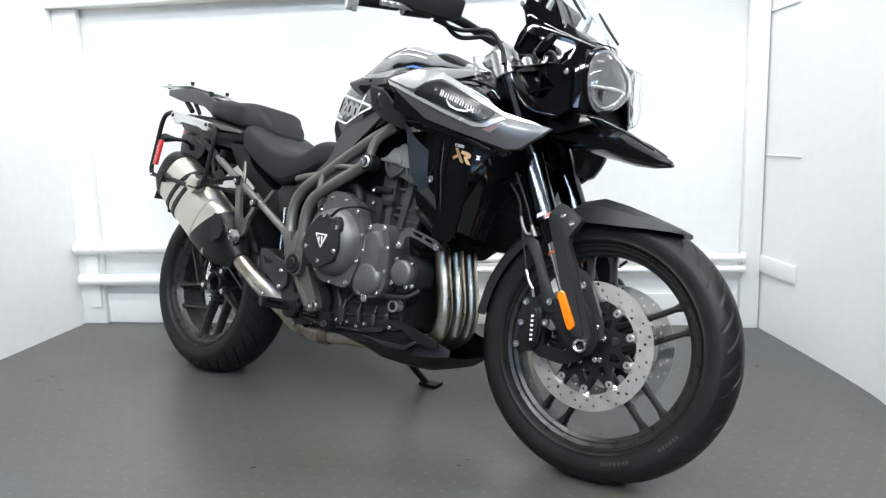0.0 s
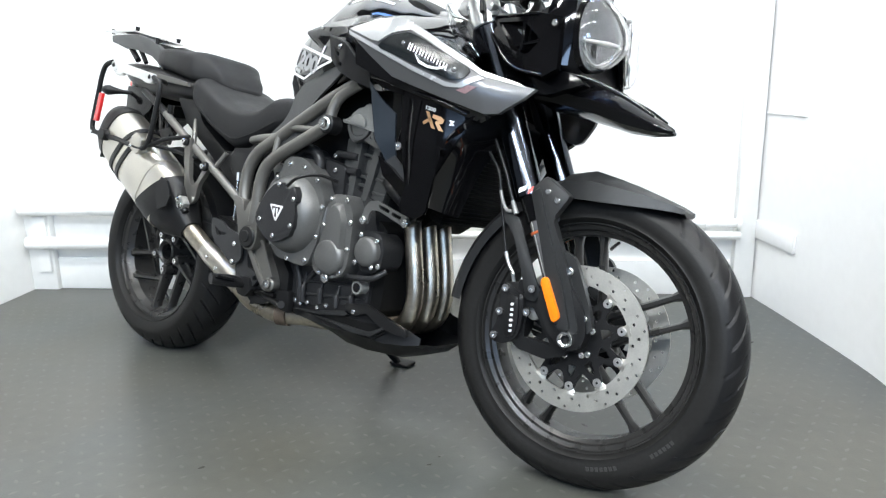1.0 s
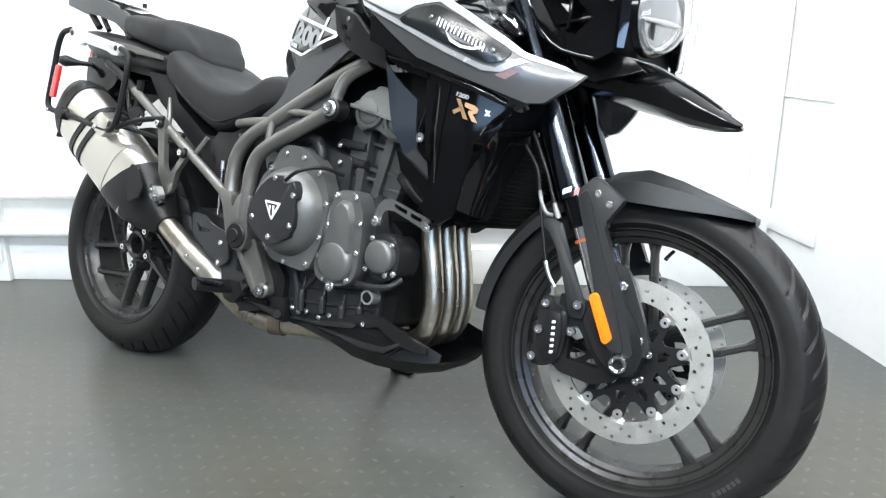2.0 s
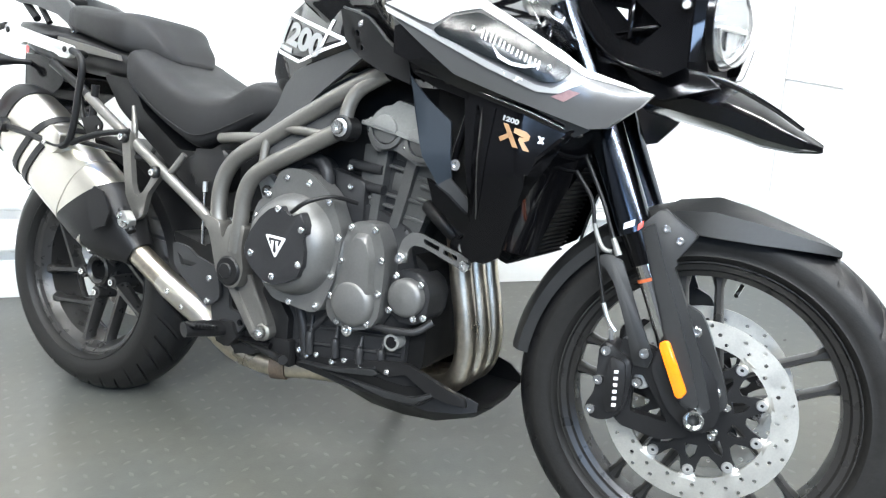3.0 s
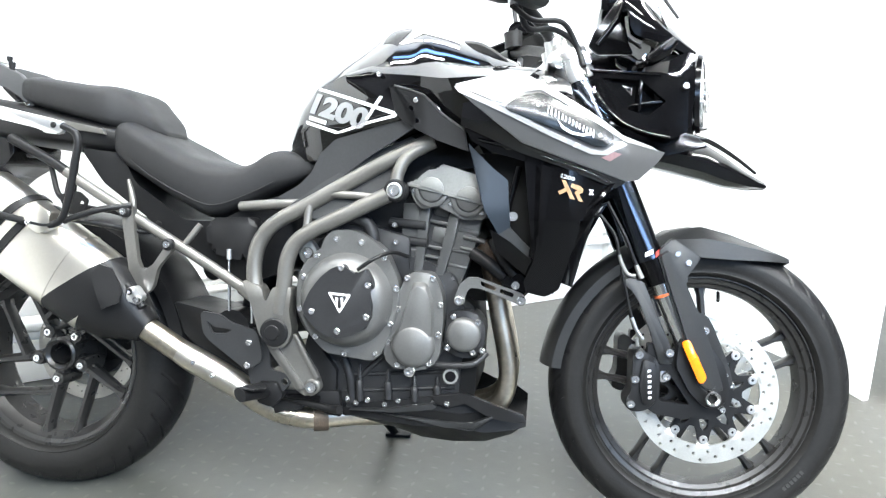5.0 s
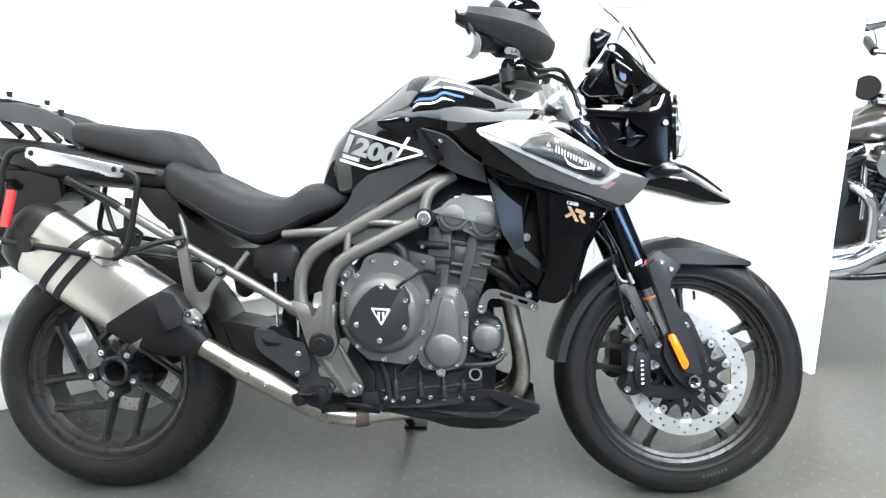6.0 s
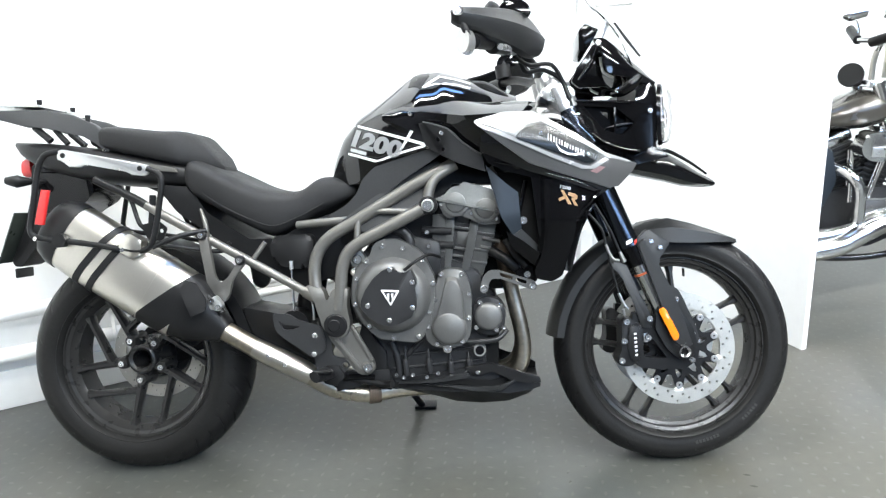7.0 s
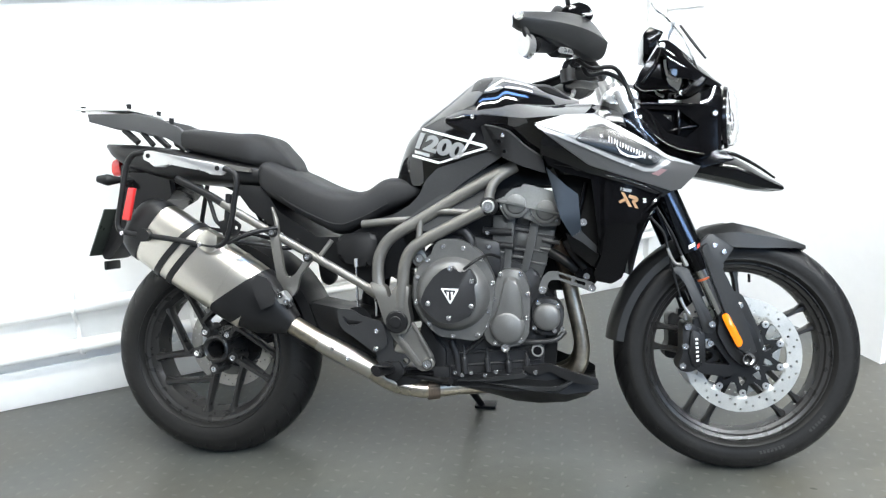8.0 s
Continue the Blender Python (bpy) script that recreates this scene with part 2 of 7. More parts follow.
def rounded(prof, r=0.01, n=4):
    """An outline with its corners rounded."""
    out = []
    m = len(prof)
    for i in range(m):
        a, b, c = Vector(prof[i - 1]), Vector(prof[i]), Vector(prof[(i + 1) % m])
        u, v = a - b, c - b
        d = min(r, u.length * 0.45, v.length * 0.45)
        p, q = b + u.normalized() * d, b + v.normalized() * d
        for k in range(n + 1):
            t = k / n
            w = p * (1 - t) ** 2 + b * 2 * t * (1 - t) + q * t * t
            out.append((w.x, w.y))
    return out


def body(bm, stations, n=28, power=2.6):
    """A smooth hull along x: stations of (x, bottom, top, half width, height of the widest point 0..1)."""
    keys = curve_pts([(s[0], s[1], s[2]) for s in stations], 5)
    wid = curve_pts([(s[3], s[4], 0) for s in stations], 5)
    rings = []
    for (x, zb, zt), (w, f, _) in zip(keys, wid):
        zm = zb + (zt - zb) * f
        ring = []
        for k in range(n):
            a = 2 * math.pi * k / n
            c, s = math.cos(a), math.sin(a)
            y = w * math.copysign(abs(c) ** (2 / power), c)
            h = (zt - zm) if s > 0 else (zm - zb)
            ring.append((x, y, zm + h * math.copysign(abs(s) ** (2 / power), s)))
        rings.append(ring)
    return loft(bm, rings)


def panel(rows, thick=0.004, per=1):
    """A sheet through rows of points, with a thickness towards the machine's middle."""
    bm = bmesh.new()
    if per > 1:
        rows = [curve_pts(r, per) for r in rows]
        cols = [curve_pts(c, per) for c in zip(*rows)]
        rows = list(zip(*cols))
    vs = [[bm.verts.new(p) for p in r] for r in rows]
    for a, b in zip(vs, vs[1:]):
        for k in range(len(a) - 1):
            bm.faces.new((a[k], a[k + 1], b[k + 1], b[k]))
    bmesh.ops.recalc_face_normals(bm, faces=bm.faces)
    bmesh.ops.solidify(bm, geom=list(bm.faces), thickness=thick)
    return bm


def patch(outline, depth, thick=0.004, offset=0.0, step=0.016, side=1):
    """A sheet with the outline (x, z) that lies on the surface y = depth(x, z)."""
    bm = bmesh.new()
    bm.faces.new([bm.verts.new((x, 0, z)) for x, z in outline])
    bmesh.ops.triangulate(bm, faces=list(bm.faces))
    for k, lo, hi in ((0, min(p[0] for p in outline), max(p[0] for p in outline)), (2, min(p[1] for p in outline), max(p[1] for p in outline))):
        c = lo + step
        while c < hi - step * 0.3:
            co, no = [0, 0, 0], [0, 0, 0]
            co[k], no[k] = c, 1
            bmesh.ops.bisect_plane(bm, geom=list(bm.verts) + list(bm.edges) + list(bm.faces), plane_co=co, plane_no=no)
            c += step
    for v in bm.verts:
        v.co.y = depth(v.co.x, v.co.z) + offset
    r = bmesh.ops.extrude_face_region(bm, geom=list(bm.faces))
    bmesh.ops.translate(bm, vec=(0, thick, 0), verts=[v for v in r["geom"] if isinstance(v, bmesh.types.BMVert)])
    return bm if side > 0 else mirror_y(bm)


def ramp(x, xs, ys):
    return float(np.interp(x, xs, ys))


def mirror_y(bm):
    bmesh.ops.scale(bm, vec=(1, -1, 1), verts=bm.verts)
    bmesh.ops.reverse_faces(bm, faces=bm.faces)
    return bm


def box(bm, m, sx, sy, sz, bevel=0.0):
    r = bmesh.ops.create_cube(bm, size=1, matrix=m @ Matrix.Diagonal((sx, sy, sz, 1)))
    if bevel:
        es = list({e for v in r["verts"] for e in v.link_edges})
        bmesh.ops.bevel(bm, geom=es, offset=bevel, segments=2, affect="EDGES", profile=0.5)
    return bm


def hole_plate(prof, holes, y0, y1):
    """A plate of an outline with openings, cut as real holes."""
    bm = bmesh.new()
    edges = []
    for loop in [prof] + holes:
        vs = [bm.verts.new((x, y0, z)) for x, z in loop]
        edges += [bm.edges.new((vs[i], vs[(i + 1) % len(vs)])) for i in range(len(vs))]
    bmesh.ops.triangle_fill(bm, use_beauty=True, use_dissolve=False, edges=edges)
    r = bmesh.ops.extrude_face_region(bm, geom=list(bm.faces))
    bmesh.ops.translate(bm, vec=(0, y1 - y0, 0), verts=[v for v in r["geom"] if isinstance(v, bmesh.types.BMVert)])
    return bm


def circle(x, z, r, n=10, a0=0.0):
    return [(x + r * math.cos(a0 + 2 * math.pi * k / n), z + r * math.sin(a0 + 2 * math.pi * k / n)) for k in range(n)]


def structure(name, bm, mat, label, m=None):
    me = finish(bm, name, mat)
    ob = new(name, me)
    if m is not None:
        ob.matrix_world = m
    return tagged(ob, label, name.split("_")[0], "", "structure")


def slab(name, x0, x1, y0, y1, z0, z1, mat, label, bevel=0.0):
    bm = box(bmesh.new(), Matrix.Translation(((x0 + x1) / 2, (y0 + y1) / 2, (z0 + z1) / 2)), x1 - x0, y1 - y0, z1 - z0, bevel)
    return structure(name, bm, mat, label, ROOM)


# ---- the room ----
slab("floor", WALL_L - 2.5, SIDE, FRONT, 0.3, -0.1, 0.0, M_FLOOR, "dark grey rubber floor with raised studs")
# unseen ceiling, added and kept dark for darker reflections
slab("ceiling", WALL_L - 2.5, SIDE, FRONT, 0.3, HEIGHT, HEIGHT + 0.1, M_CEIL, "unseen dark ceiling, added to close the room")
slab("wall_back", WALL_L - 0.2, SIDE, 0.0, 0.2, 0.0, HEIGHT, M_WALL, "white painted back wall")
slab("wall_left", WALL_L - 0.2, WALL_L, -1.15, 0.0, 0.0, HEIGHT, M_WALL, "white painted side wall")
# unseen walls, added and kept dark so that gloss parts reflect little
slab("wall_left", WALL_L - 2.5, WALL_L - 2.3, FRONT, -1.15, 0.0, HEIGHT, M_DIM, "unseen dark side wall, added to keep reflections dark")
slab("wall_left", WALL_L - 2.3, WALL_L - 0.2, -1.15, -0.95, 0.0, HEIGHT, M_DIM, "unseen dark return wall, added to keep reflections dark")
slab("wall_right", SIDE, SIDE + 0.2, FRONT, 0.2, 0.0, HEIGHT, M_DIM, "unseen dark far wall, added to keep reflections dark")
slab("wall_front", WALL_L - 2.5, SIDE + 0.2, FRONT - 0.2, FRONT, 0.0, HEIGHT, M_DIM, "unseen dark front wall, added to keep reflections dark")
# right-hand partition board, curved to fit the camera's view
_pl = curve_pts([(1.49, 1.622, 0), (1.74, 1.318, 0), (1.985, 1.000, 0), (2.083, 0.820, 0), (2.150, 0.672, 0)], 6)
_rings = []
for k, q in enumerate(_pl):
    d = (_pl[min(k + 1, len(_pl) - 1)] - _pl[max(k - 1, 0)]).normalized()
    n = Vector((-d.y, d.x, 0)) * 0.022
    _rings.append([q, q + n, q + n + Vector((0, 0, 2.6)), q + Vector((0, 0, 2.6))])
structure("wall_partition", loft(bmesh.new(), _rings), M_BOARD, "white partition board with a free edge, curved to fit the camera's view")

# pipes along the back wall with their wall blocks and clips
for _x0, _x1, _z, _r, _y in ((WALL_L + 0.02, -1.9, 0.363, 0.026, -0.07), (WALL_L + 0.03, -1.9, 0.218, 0.026, -0.07), (-1.92, -0.065, 0.302, 0.017, -0.06), (-1.92, -0.065, 0.255, 0.016, -0.06)):
    structure("pipe", tubes(([(_x0, _y, _z), (_x1, _y, _z)], _r), seg=24), M_PIPE, "white painted heating pipe along the wall", ROOM)
for _z in (0.363, 0.218):
    structure("pipe", tubes(([(-1.94, -0.068, _z), (-1.90, -0.064, (_z + 0.28) / 2), (-1.88, -0.06, 0.30 if _z > 0.3 else 0.256)], [0.026, 0.022, 0.018]), seg=20), M_PIPE, "white pipe reducer", ROOM)
for _x in (-0.19, -0.075):
    structure("pipe", tubes(([(_x - 0.008, -0.06, 0.302), (_x + 0.008, -0.06, 0.302)], 0.023), seg=20), M_PIPE, "white pipe coupling", ROOM)
slab("trim_post", WALL_L + 0.0, WALL_L + 0.115, -0.035, 0.0, 0.0, 1.425, M_WALL, "white corner post", 0.004)
slab("trim_post", -0.075, 0.0, -0.045, 0.0, 0.0, 1.425, M_WALL, "white corner post", 0.004)
slab("trim_beam", WALL_L, SIDE, -0.075, 0.0, 1.425, 1.62, M_WALL, "white wall beam casting a shadow line", 0.004)
slab("trim_block", WALL_L + 0.045, WALL_L + 0.105, -0.05, -0.035, 0.083, 0.330, M_WALL, "white pipe bracket plate", 0.003)
for _x in (-2.545, -2.16):
    bm = tubes(([(_x, -0.004, 0.405), (_x, -0.07, 0.398), (_x, -0.101, 0.363), (_x, -0.085, 0.33), (_x, -0.06, 0.29), (_x, -0.085, 0.25), (_x, -0.101, 0.218), (_x, -0.07, 0.186), (_x, -0.004, 0.180)], 0.006), seg=8, flat=1.4)
    structure("pipe_clip", bm, M_PIPE, "white pipe clip screwed to the wall", ROOM)
slab("trim_skirting", WALL_L + 0.115, -0.075, -0.012, 0.0, 0.0, 0.14, M_WALL, "white skirting board", 0.003)
_P = Matrix.Translation((1.49, 1.622, 0)) @ Matrix.Rotation(math.atan2(-0.607, 0.495), 4, "Z")
for _x0, _x1, _z0, _z1, _d, _lab in ((0.0, 0.315, 0.243, 0.312, 0.010, "white wall rail"), (0.0, 0.315, 0.716, 0.721, 0.005, "thin white ledge line"), (0.0, 0.25, 1.272, 1.279, 0.006, "thin white ledge line")):
    structure("trim_ledge", box(bmesh.new(), Matrix.Translation(((_x0 + _x1) / 2, -_d / 2, (_z0 + _z1) / 2)), _x1 - _x0, _d, _z1 - _z0, 0.002), M_BOARD, _lab, _P)

# ---- the motorcycle ----
LEAN = -13.2
moto = new("motorcycle")
moto.empty_display_size = 0.2
moto.matrix_world = pose(0, 0, 0, LEAN, 0, 0)
tagged(moto, "black and silver adventure motorcycle leaning on its side stand", "motorcycle")
FX, FZ, RZ = 1.514, 0.324, 0.319
_ax = Vector((-0.394, 0, 0.919))
STEER = Matrix.Translation((1.48, 0, FZ)) @ Matrix.Rotation(radians(3.2), 4, _ax) @ Matrix.Translation((-1.48, 0, -FZ))

_b = bmesh.new()
lathe(_b, [(0.0001, -0.0010), (0.0026, -0.0012), (0.0030, -0.0048), (0.0054, -0.0048), (0.0066, -0.0036), (0.0066, 0.0), (0.0001, 0.0)], 12)
ME_BOLT = finish(_b, "bolt", M_BOLT)
_b = bmesh.new()
lathe(_b, [(0.0001, -0.001), (0.004, -0.001), (0.0045, -0.006), (0.0085, -0.006), (0.0095, -0.004), (0.0095, 0.0), (0.0001, 0.0)], 12)
ME_SOCKET = finish(_b, "bolt", M_BOLT)


def bolts(points, y, parent, scale=1.0, mesh=None, m=None):
    for p in points:
        yy = p[2] if len(p) > 2 else y
        b = Matrix.Translation((p[0], yy, p[1])) @ Matrix.Scale(scale, 4)
        piece("bolt", mesh or ME_BOLT, parent, m @ b if m is not None else b)


def tyre_mesh(name, radius, half, bead, groove_n, skew, deep=1.0):
    """A tyre with slanted grooves cut into the tread."""
    seg = groove_n * 32
    bm = bmesh.new()
    prof = []
    for k in range(31):
        u = -1 + 2 * k / 30
        a = u * radians(78)
        prof.append((half * math.sin(a) / math.sin(radians(78)), radius - (1 - math.cos(a)) * half * 0.86))
    prof = [(half * 0.80, bead), (half * 0.91, bead + 0.006), (half * 0.945, bead + 0.009), (half * 0.925, bead + 0.0115), (half * 0.97, bead + 0.020)] + [(y, r) for y, r in prof[::-1]] + [(-half * 0.97, bead + 0.020), (-half * 0.925, bead + 0.0115), (-half * 0.945, bead + 0.009), (-half * 0.91, bead + 0.006), (-half * 0.80, bead), (-half * 0.6, bead - 0.004), (half * 0.6, bead - 0.004)]
    n = len(prof)
    rows = []
    for s_ in range(seg):
        row = []
        for y, r in prof:
            u = min(abs(y) / half, 0.93)
            th = 2 * math.pi * (s_ / seg - skew * u / groove_n)
            d = 0.0
            ph = (s_ + (16 if y > 0 else 0)) % 32
            if 0.10 < abs(y) / half < 0.93 and r > bead + 0.03:
                if ph < 2 and u < 0.84:
                    d = 0.0050
                elif 16 <= ph < 18 and u > 0.40:
                    d = 0.0036
            row.append(bm.verts.new(((r - d * deep) * math.cos(th), y, (r - d * deep) * math.sin(th))))
        rows.append(row)
    for s_ in range(seg):
        a, b = rows[s_], rows[(s_ + 1) % seg]
        for i in range(n):
            bm.faces.new((a[i], a[(i + 1) % n], b[(i + 1) % n], b[i]))
    me = finish(bm, name, M_RUBBER, 50)
    me.materials.append(M_SIDEWALL)
    for f in me.polygons:
        if math.hypot(f.center.x, f.center.z) < radius - 0.032:
            f.material_index = 1
    return me


def rim_mesh(name, outer, half, inner):
    """A cast rim with stepped flanges and a drop centre."""
    bm = bmesh.new()
    prof = [(outer, -half), (outer + 0.002, -half + 0.006), (outer - 0.006, -half + 0.010), (outer - 0.010, -half + 0.02), (outer - 0.008, 0), (outer - 0.010, half - 0.02),
            (outer - 0.006, half - 0.010), (outer + 0.002, half - 0.006), (outer, half), (outer - 0.007, half), (outer - 0.010, half - 0.006), (outer - 0.019, half - 0.010),
            (outer - 0.022, half - 0.016), (inner, half * 0.55), (inner - 0.002, 0), (inner, -half * 0.55), (outer - 0.022, -half + 0.016), (outer - 0.019, -half + 0.010), (outer - 0.010, -half + 0.006), (outer - 0.007, -half)]
    lathe(bm, prof, 120, closed=True)
    return finish(bm, name, M_WHEEL, 30)


def leg(bm, p, q, w0, w1, d0, d1):
    """One straight cast spoke leg between two points of the wheel, with a ridge and a flared foot."""
    p, q = Vector(p), Vector(q)
    ax = (q - p).normalized()
    sd = ax.cross(Vector((0, 1, 0))).normalized()
    rings = []
    for k in range(9):
        t = k / 8
        flare = 1 + 1.0 * max(0, (t - 0.84) / 0.16) ** 2 + 0.5 * max(0, (0.15 - t) / 0.15) ** 2
        w, d, c = (w0 + (w1 - w0) * t) * flare, d0 + (d1 - d0) * t, p.lerp(q, t)
        u = Vector((0, d, 0))
        rings.append([c + sd * w + u * 0.4, c + sd * w * 0.8 + u, c - sd * w * 0.8 + u, c - sd * w + u * 0.4, c - sd * w - u * 0.3, c - sd * w * 0.45 - u, c + sd * w * 0.45 - u, c + sd * w - u * 0.3])
    return loft(bm, rings)


def polar(r, a, y=0.0):
    return (r * math.sin(radians(a)), y, r * math.cos(radians(a)))


def front_spokes():
    bm = bmesh.new()
    for sg in (-1, 1):
        leg(bm, polar(0.046, sg * 36), polar(0.222, sg * 7.6), 0.0105, 0.0068, 0.018, 0.013)
    return bm


def rear_spokes():
    """An arm to the rim with a slanted side leg."""
    bm = bmesh.new()
    leg(bm, polar(0.040, 0, -0.012), polar(0.197, 2, -0.034), 0.0150, 0.0082, 0.020, 0.014)
    leg(bm, polar(0.096, 0, -0.020), polar(0.197, 50, -0.034), 0.0105, 0.0078, 0.017, 0.014)
    return bm


def wheel(name, m, tyre, rim, spokes, first_angle, hub_bm):
    w = new(name)
    w.parent = moto
    w.matrix_local = m
    piece("tyre", tyre, w, Matrix.Identity(4), "black road tyre with slanted grooves")
    piece("rim", rim, w, Matrix.Identity(4), "charcoal cast rim")
    me = finish(spokes, "spoke", M_WHEEL, 30)
    for k in range(5):
        piece("spoke", me, w, Matrix.Rotation(-radians(first_angle + 72 * k - 90), 4, "Y"))
    part("hub", hub_bm, M_WHEEL, w)
    return w


# front wheel
hub = bmesh.new()
lathe(hub, [(0.014, -0.085), (0.030, -0.085), (0.034, -0.06), (0.040, -0.045), (0.042, 0.045), (0.034, 0.06), (0.030, 0.085), (0.014, 0.085)], 40, closed=True)
FW = STEER @ Matrix.Translation((FX, 0, FZ))
front_wheel = wheel("front_wheel", FW, tyre_mesh("tyre", 0.3265, 0.060, 0.246, 19, 0.8, deep=1.0), rim_mesh("rim", 0.250, 0.046, 0.219),
                    front_spokes(), 25, hub)
# valve stem
part("valve", tubes(([(0.212 * math.cos(1.38), -0.01, 0.212 * math.sin(1.38)), (0.196 * math.cos(1.40), -0.035, 0.196 * math.sin(1.40))], 0.004)), M_CHROME, front_wheel, "metal valve stem")


def brake_disc(name, r_out, r_in, groups, parent, y, hole_r=0.0036, per=5):
    holes = [circle(0, 0, r_in, 96)]
    for g in range(groups):
        for k in range(per):
            t = (k + 0.5) / per
            a = 2 * math.pi * (g + t * 0.9) / groups
            rr = r_in + (r_out - r_in) * (0.2 + 0.62 * ((k * 2) % per) / (per - 1))
            holes.append(circle(rr * math.cos(a), rr * math.sin(a), hole_r, 8))
    ring = circle(0, 0, r_out, 120)
    return part(name, hole_plate(ring, holes, y - 0.0025, y + 0.0025), M_DISC, parent, "drilled steel brake disc", sharp=30)


def carrier_mesh(r_hub, r_arm, n, y):
    """A black disc carrier: a star of lobes with windows between its arms."""
    out, holes = [], [circle(0, 0, 0.030, 32)]
    for k in range(n):
        a = 2 * math.pi * (k + 0.5) / n
        for da, r in ((-0.314, 0.076), (-0.24, 0.077), (-0.16, 0.088), (-0.11, r_arm + 0.002), (-0.06, r_arm + 0.007), (0.0, r_arm + 0.008), (0.06, r_arm + 0.007), (0.11, r_arm + 0.002), (0.16, 0.088), (0.24, 0.077)):
            out.append((r * math.cos(a + da), r * math.sin(a + da)))
        holes.append([(r * math.cos(a + da), r * math.sin(a + da)) for da, r in ((-0.17, 0.058), (0.17, 0.058), (0.10, 0.074), (0.0, 0.083), (-0.10, 0.074))])
    return hole_plate(out, holes, y - 0.004, y + 0.004)


_b = bmesh.new()
lathe(_b, [(0.003, -0.001), (0.003, -0.007), (0.008, -0.007), (0.0095, -0.005), (0.0095, 0.004), (0.003, 0.004)], 14, closed=True)
ME_BOBBIN = finish(_b, "bobbin", M_ALU)
_b = bmesh.new()
tube(_b, [(0.096, 0, 0), (0.108, 0, 0), (0.118, 0, 0)], [0.009, 0.011, 0.019], seg=8, flat=0.2)
ME_EAR = finish(_b, "disc_ear", M_DISC)
for sg in (-1, 1):
    d = brake_disc("brake_disc", 0.1525, 0.113, 10, front_wheel, sg * 0.082)
    part("disc_carrier", carrier_mesh(0.052, 0.101, 10, sg * 0.082), M_BLACK, front_wheel, "black brake disc carrier")
    for k in range(10):
        a = radians(18 + 36 * k)
        piece("bobbin", ME_BOBBIN, front_wheel, Matrix.Translation((0.101 * math.cos(a), sg * 0.082, 0.101 * math.sin(a))) @ (Matrix.Identity(4) if sg < 0 else Matrix.Rotation(math.pi, 4, "X")))
    for k in range(10):
        piece("disc_ear", ME_EAR, front_wheel, Matrix.Translation((0, sg * 0.082, 0)) @ Matrix.Rotation(-radians(18 + 36 * k), 4, "Y"))
    for k in range(5):
        a = radians(30 + 72 * k)
        piece("bolt", ME_BOLT, front_wheel, Matrix.Translation((0.042 * math.cos(a), sg * 0.087, 0.042 * math.sin(a))) @ (Matrix.Identity(4) if sg < 0 else Matrix.Rotation(math.pi, 4, "X")))

_b = bmesh.new()
box(_b, Matrix.Identity(4), 0.0065, 0.0010, 0.0085, 0.0)
ME_MARK = finish(_b, "tyre_mark", M_MARK)
for a0, n in ((-38, 6), (-66, 7)):
    for k in range(n):
        a = a0 - 2.1 * k
        piece("tyre_mark", ME_MARK, front_wheel, Matrix.Rotation(-radians(a - 90), 4, "Y") @ Matrix.Translation((0, -0.0594, 0.274)))

# rear wheel, open on this side
hub = bmesh.new()
lathe(hub, [(0.028, 0.07), (0.028, -0.035), (0.036, -0.042), (0.042, -0.038), (0.045, -0.01), (0.060, 0.01), (0.060, 0.07)], 48, closed=True)
for k in range(5):
    a = radians(-96 + 72 * k)
    lathe(hub, [(0.0001, -0.037), (0.015, -0.037), (0.018, -0.030), (0.021, 0.03), (0.0001, 0.03)], 16, (0.062 * math.cos(a), 0, 0.062 * math.sin(a)))
RW = Matrix.Translation((-0.012, -0.004, RZ - 0.003))
rear_wheel = wheel("rear_wheel", RW, tyre_mesh("tyre", 0.3270, 0.090, 0.222, 18, -0.9, deep=1.1), rim_mesh("rim", 0.226, 0.068, 0.192),
                   rear_spokes(), -98, hub)
for k in range(5):
    a = radians(-96 + 72 * k)
    piece("bolt", ME_SOCKET, rear_wheel, Matrix.Translation((0.062 * math.cos(a), -0.0375, 0.062 * math.sin(a))))
brake_disc("brake_disc", 0.141, 0.105, 10, rear_wheel, 0.075, 0.0030)

# ---- front fork ----
def fork_line(z):
    return 1.350 + (0.675 - z) * 0.4286


for sg in (-1, 1):
    yy = sg * 0.108
    f = part("fork_leg", tubes(([(fork_line(0.606), yy, 0.606), (fork_line(1.03), yy, 1.03)], 0.0325), seg=28), M_FORK, moto, "gloss black upper fork tube", STEER)
    part("stanchion", tubes(([(fork_line(0.40), yy, 0.40), (fork_line(0.62), yy, 0.62)], 0.0215), seg=24), M_CHROME, f, "polished fork slider", STEER)
    part("dust_seal", tubes(([(fork_line(0.555), yy, 0.555), (fork_line(0.608), yy, 0.608)], [0.0265, 0.029]), seg=24), M_DARK, f, "black fork seal", STEER)
    part("travel_ring", tubes(([(fork_line(0.529), yy, 0.529), (fork_line(0.534), yy, 0.534)], 0.0235), seg=24), M_ORING, f, "orange rubber travel ring", STEER)
    foot = [(1.440, 0.445), (1.480, 0.46), (1.534, 0.385), (1.545, 0.335), (1.534, 0.302), (1.498, 0.297), (1.462, 0.33), (1.432, 0.385)]
    part("axle_foot", prism(bmesh.new(), rounded(foot, 0.012), yy - 0.026, yy + 0.024, 0.006), M_BLACK, f, "black cast fork foot", STEER)
def tube_face(x, z):
    d = ((x - fork_line(z)) * 0.919)
    return -0.108 - math.sqrt(max(0.0, 0.0328 ** 2 - d * d))


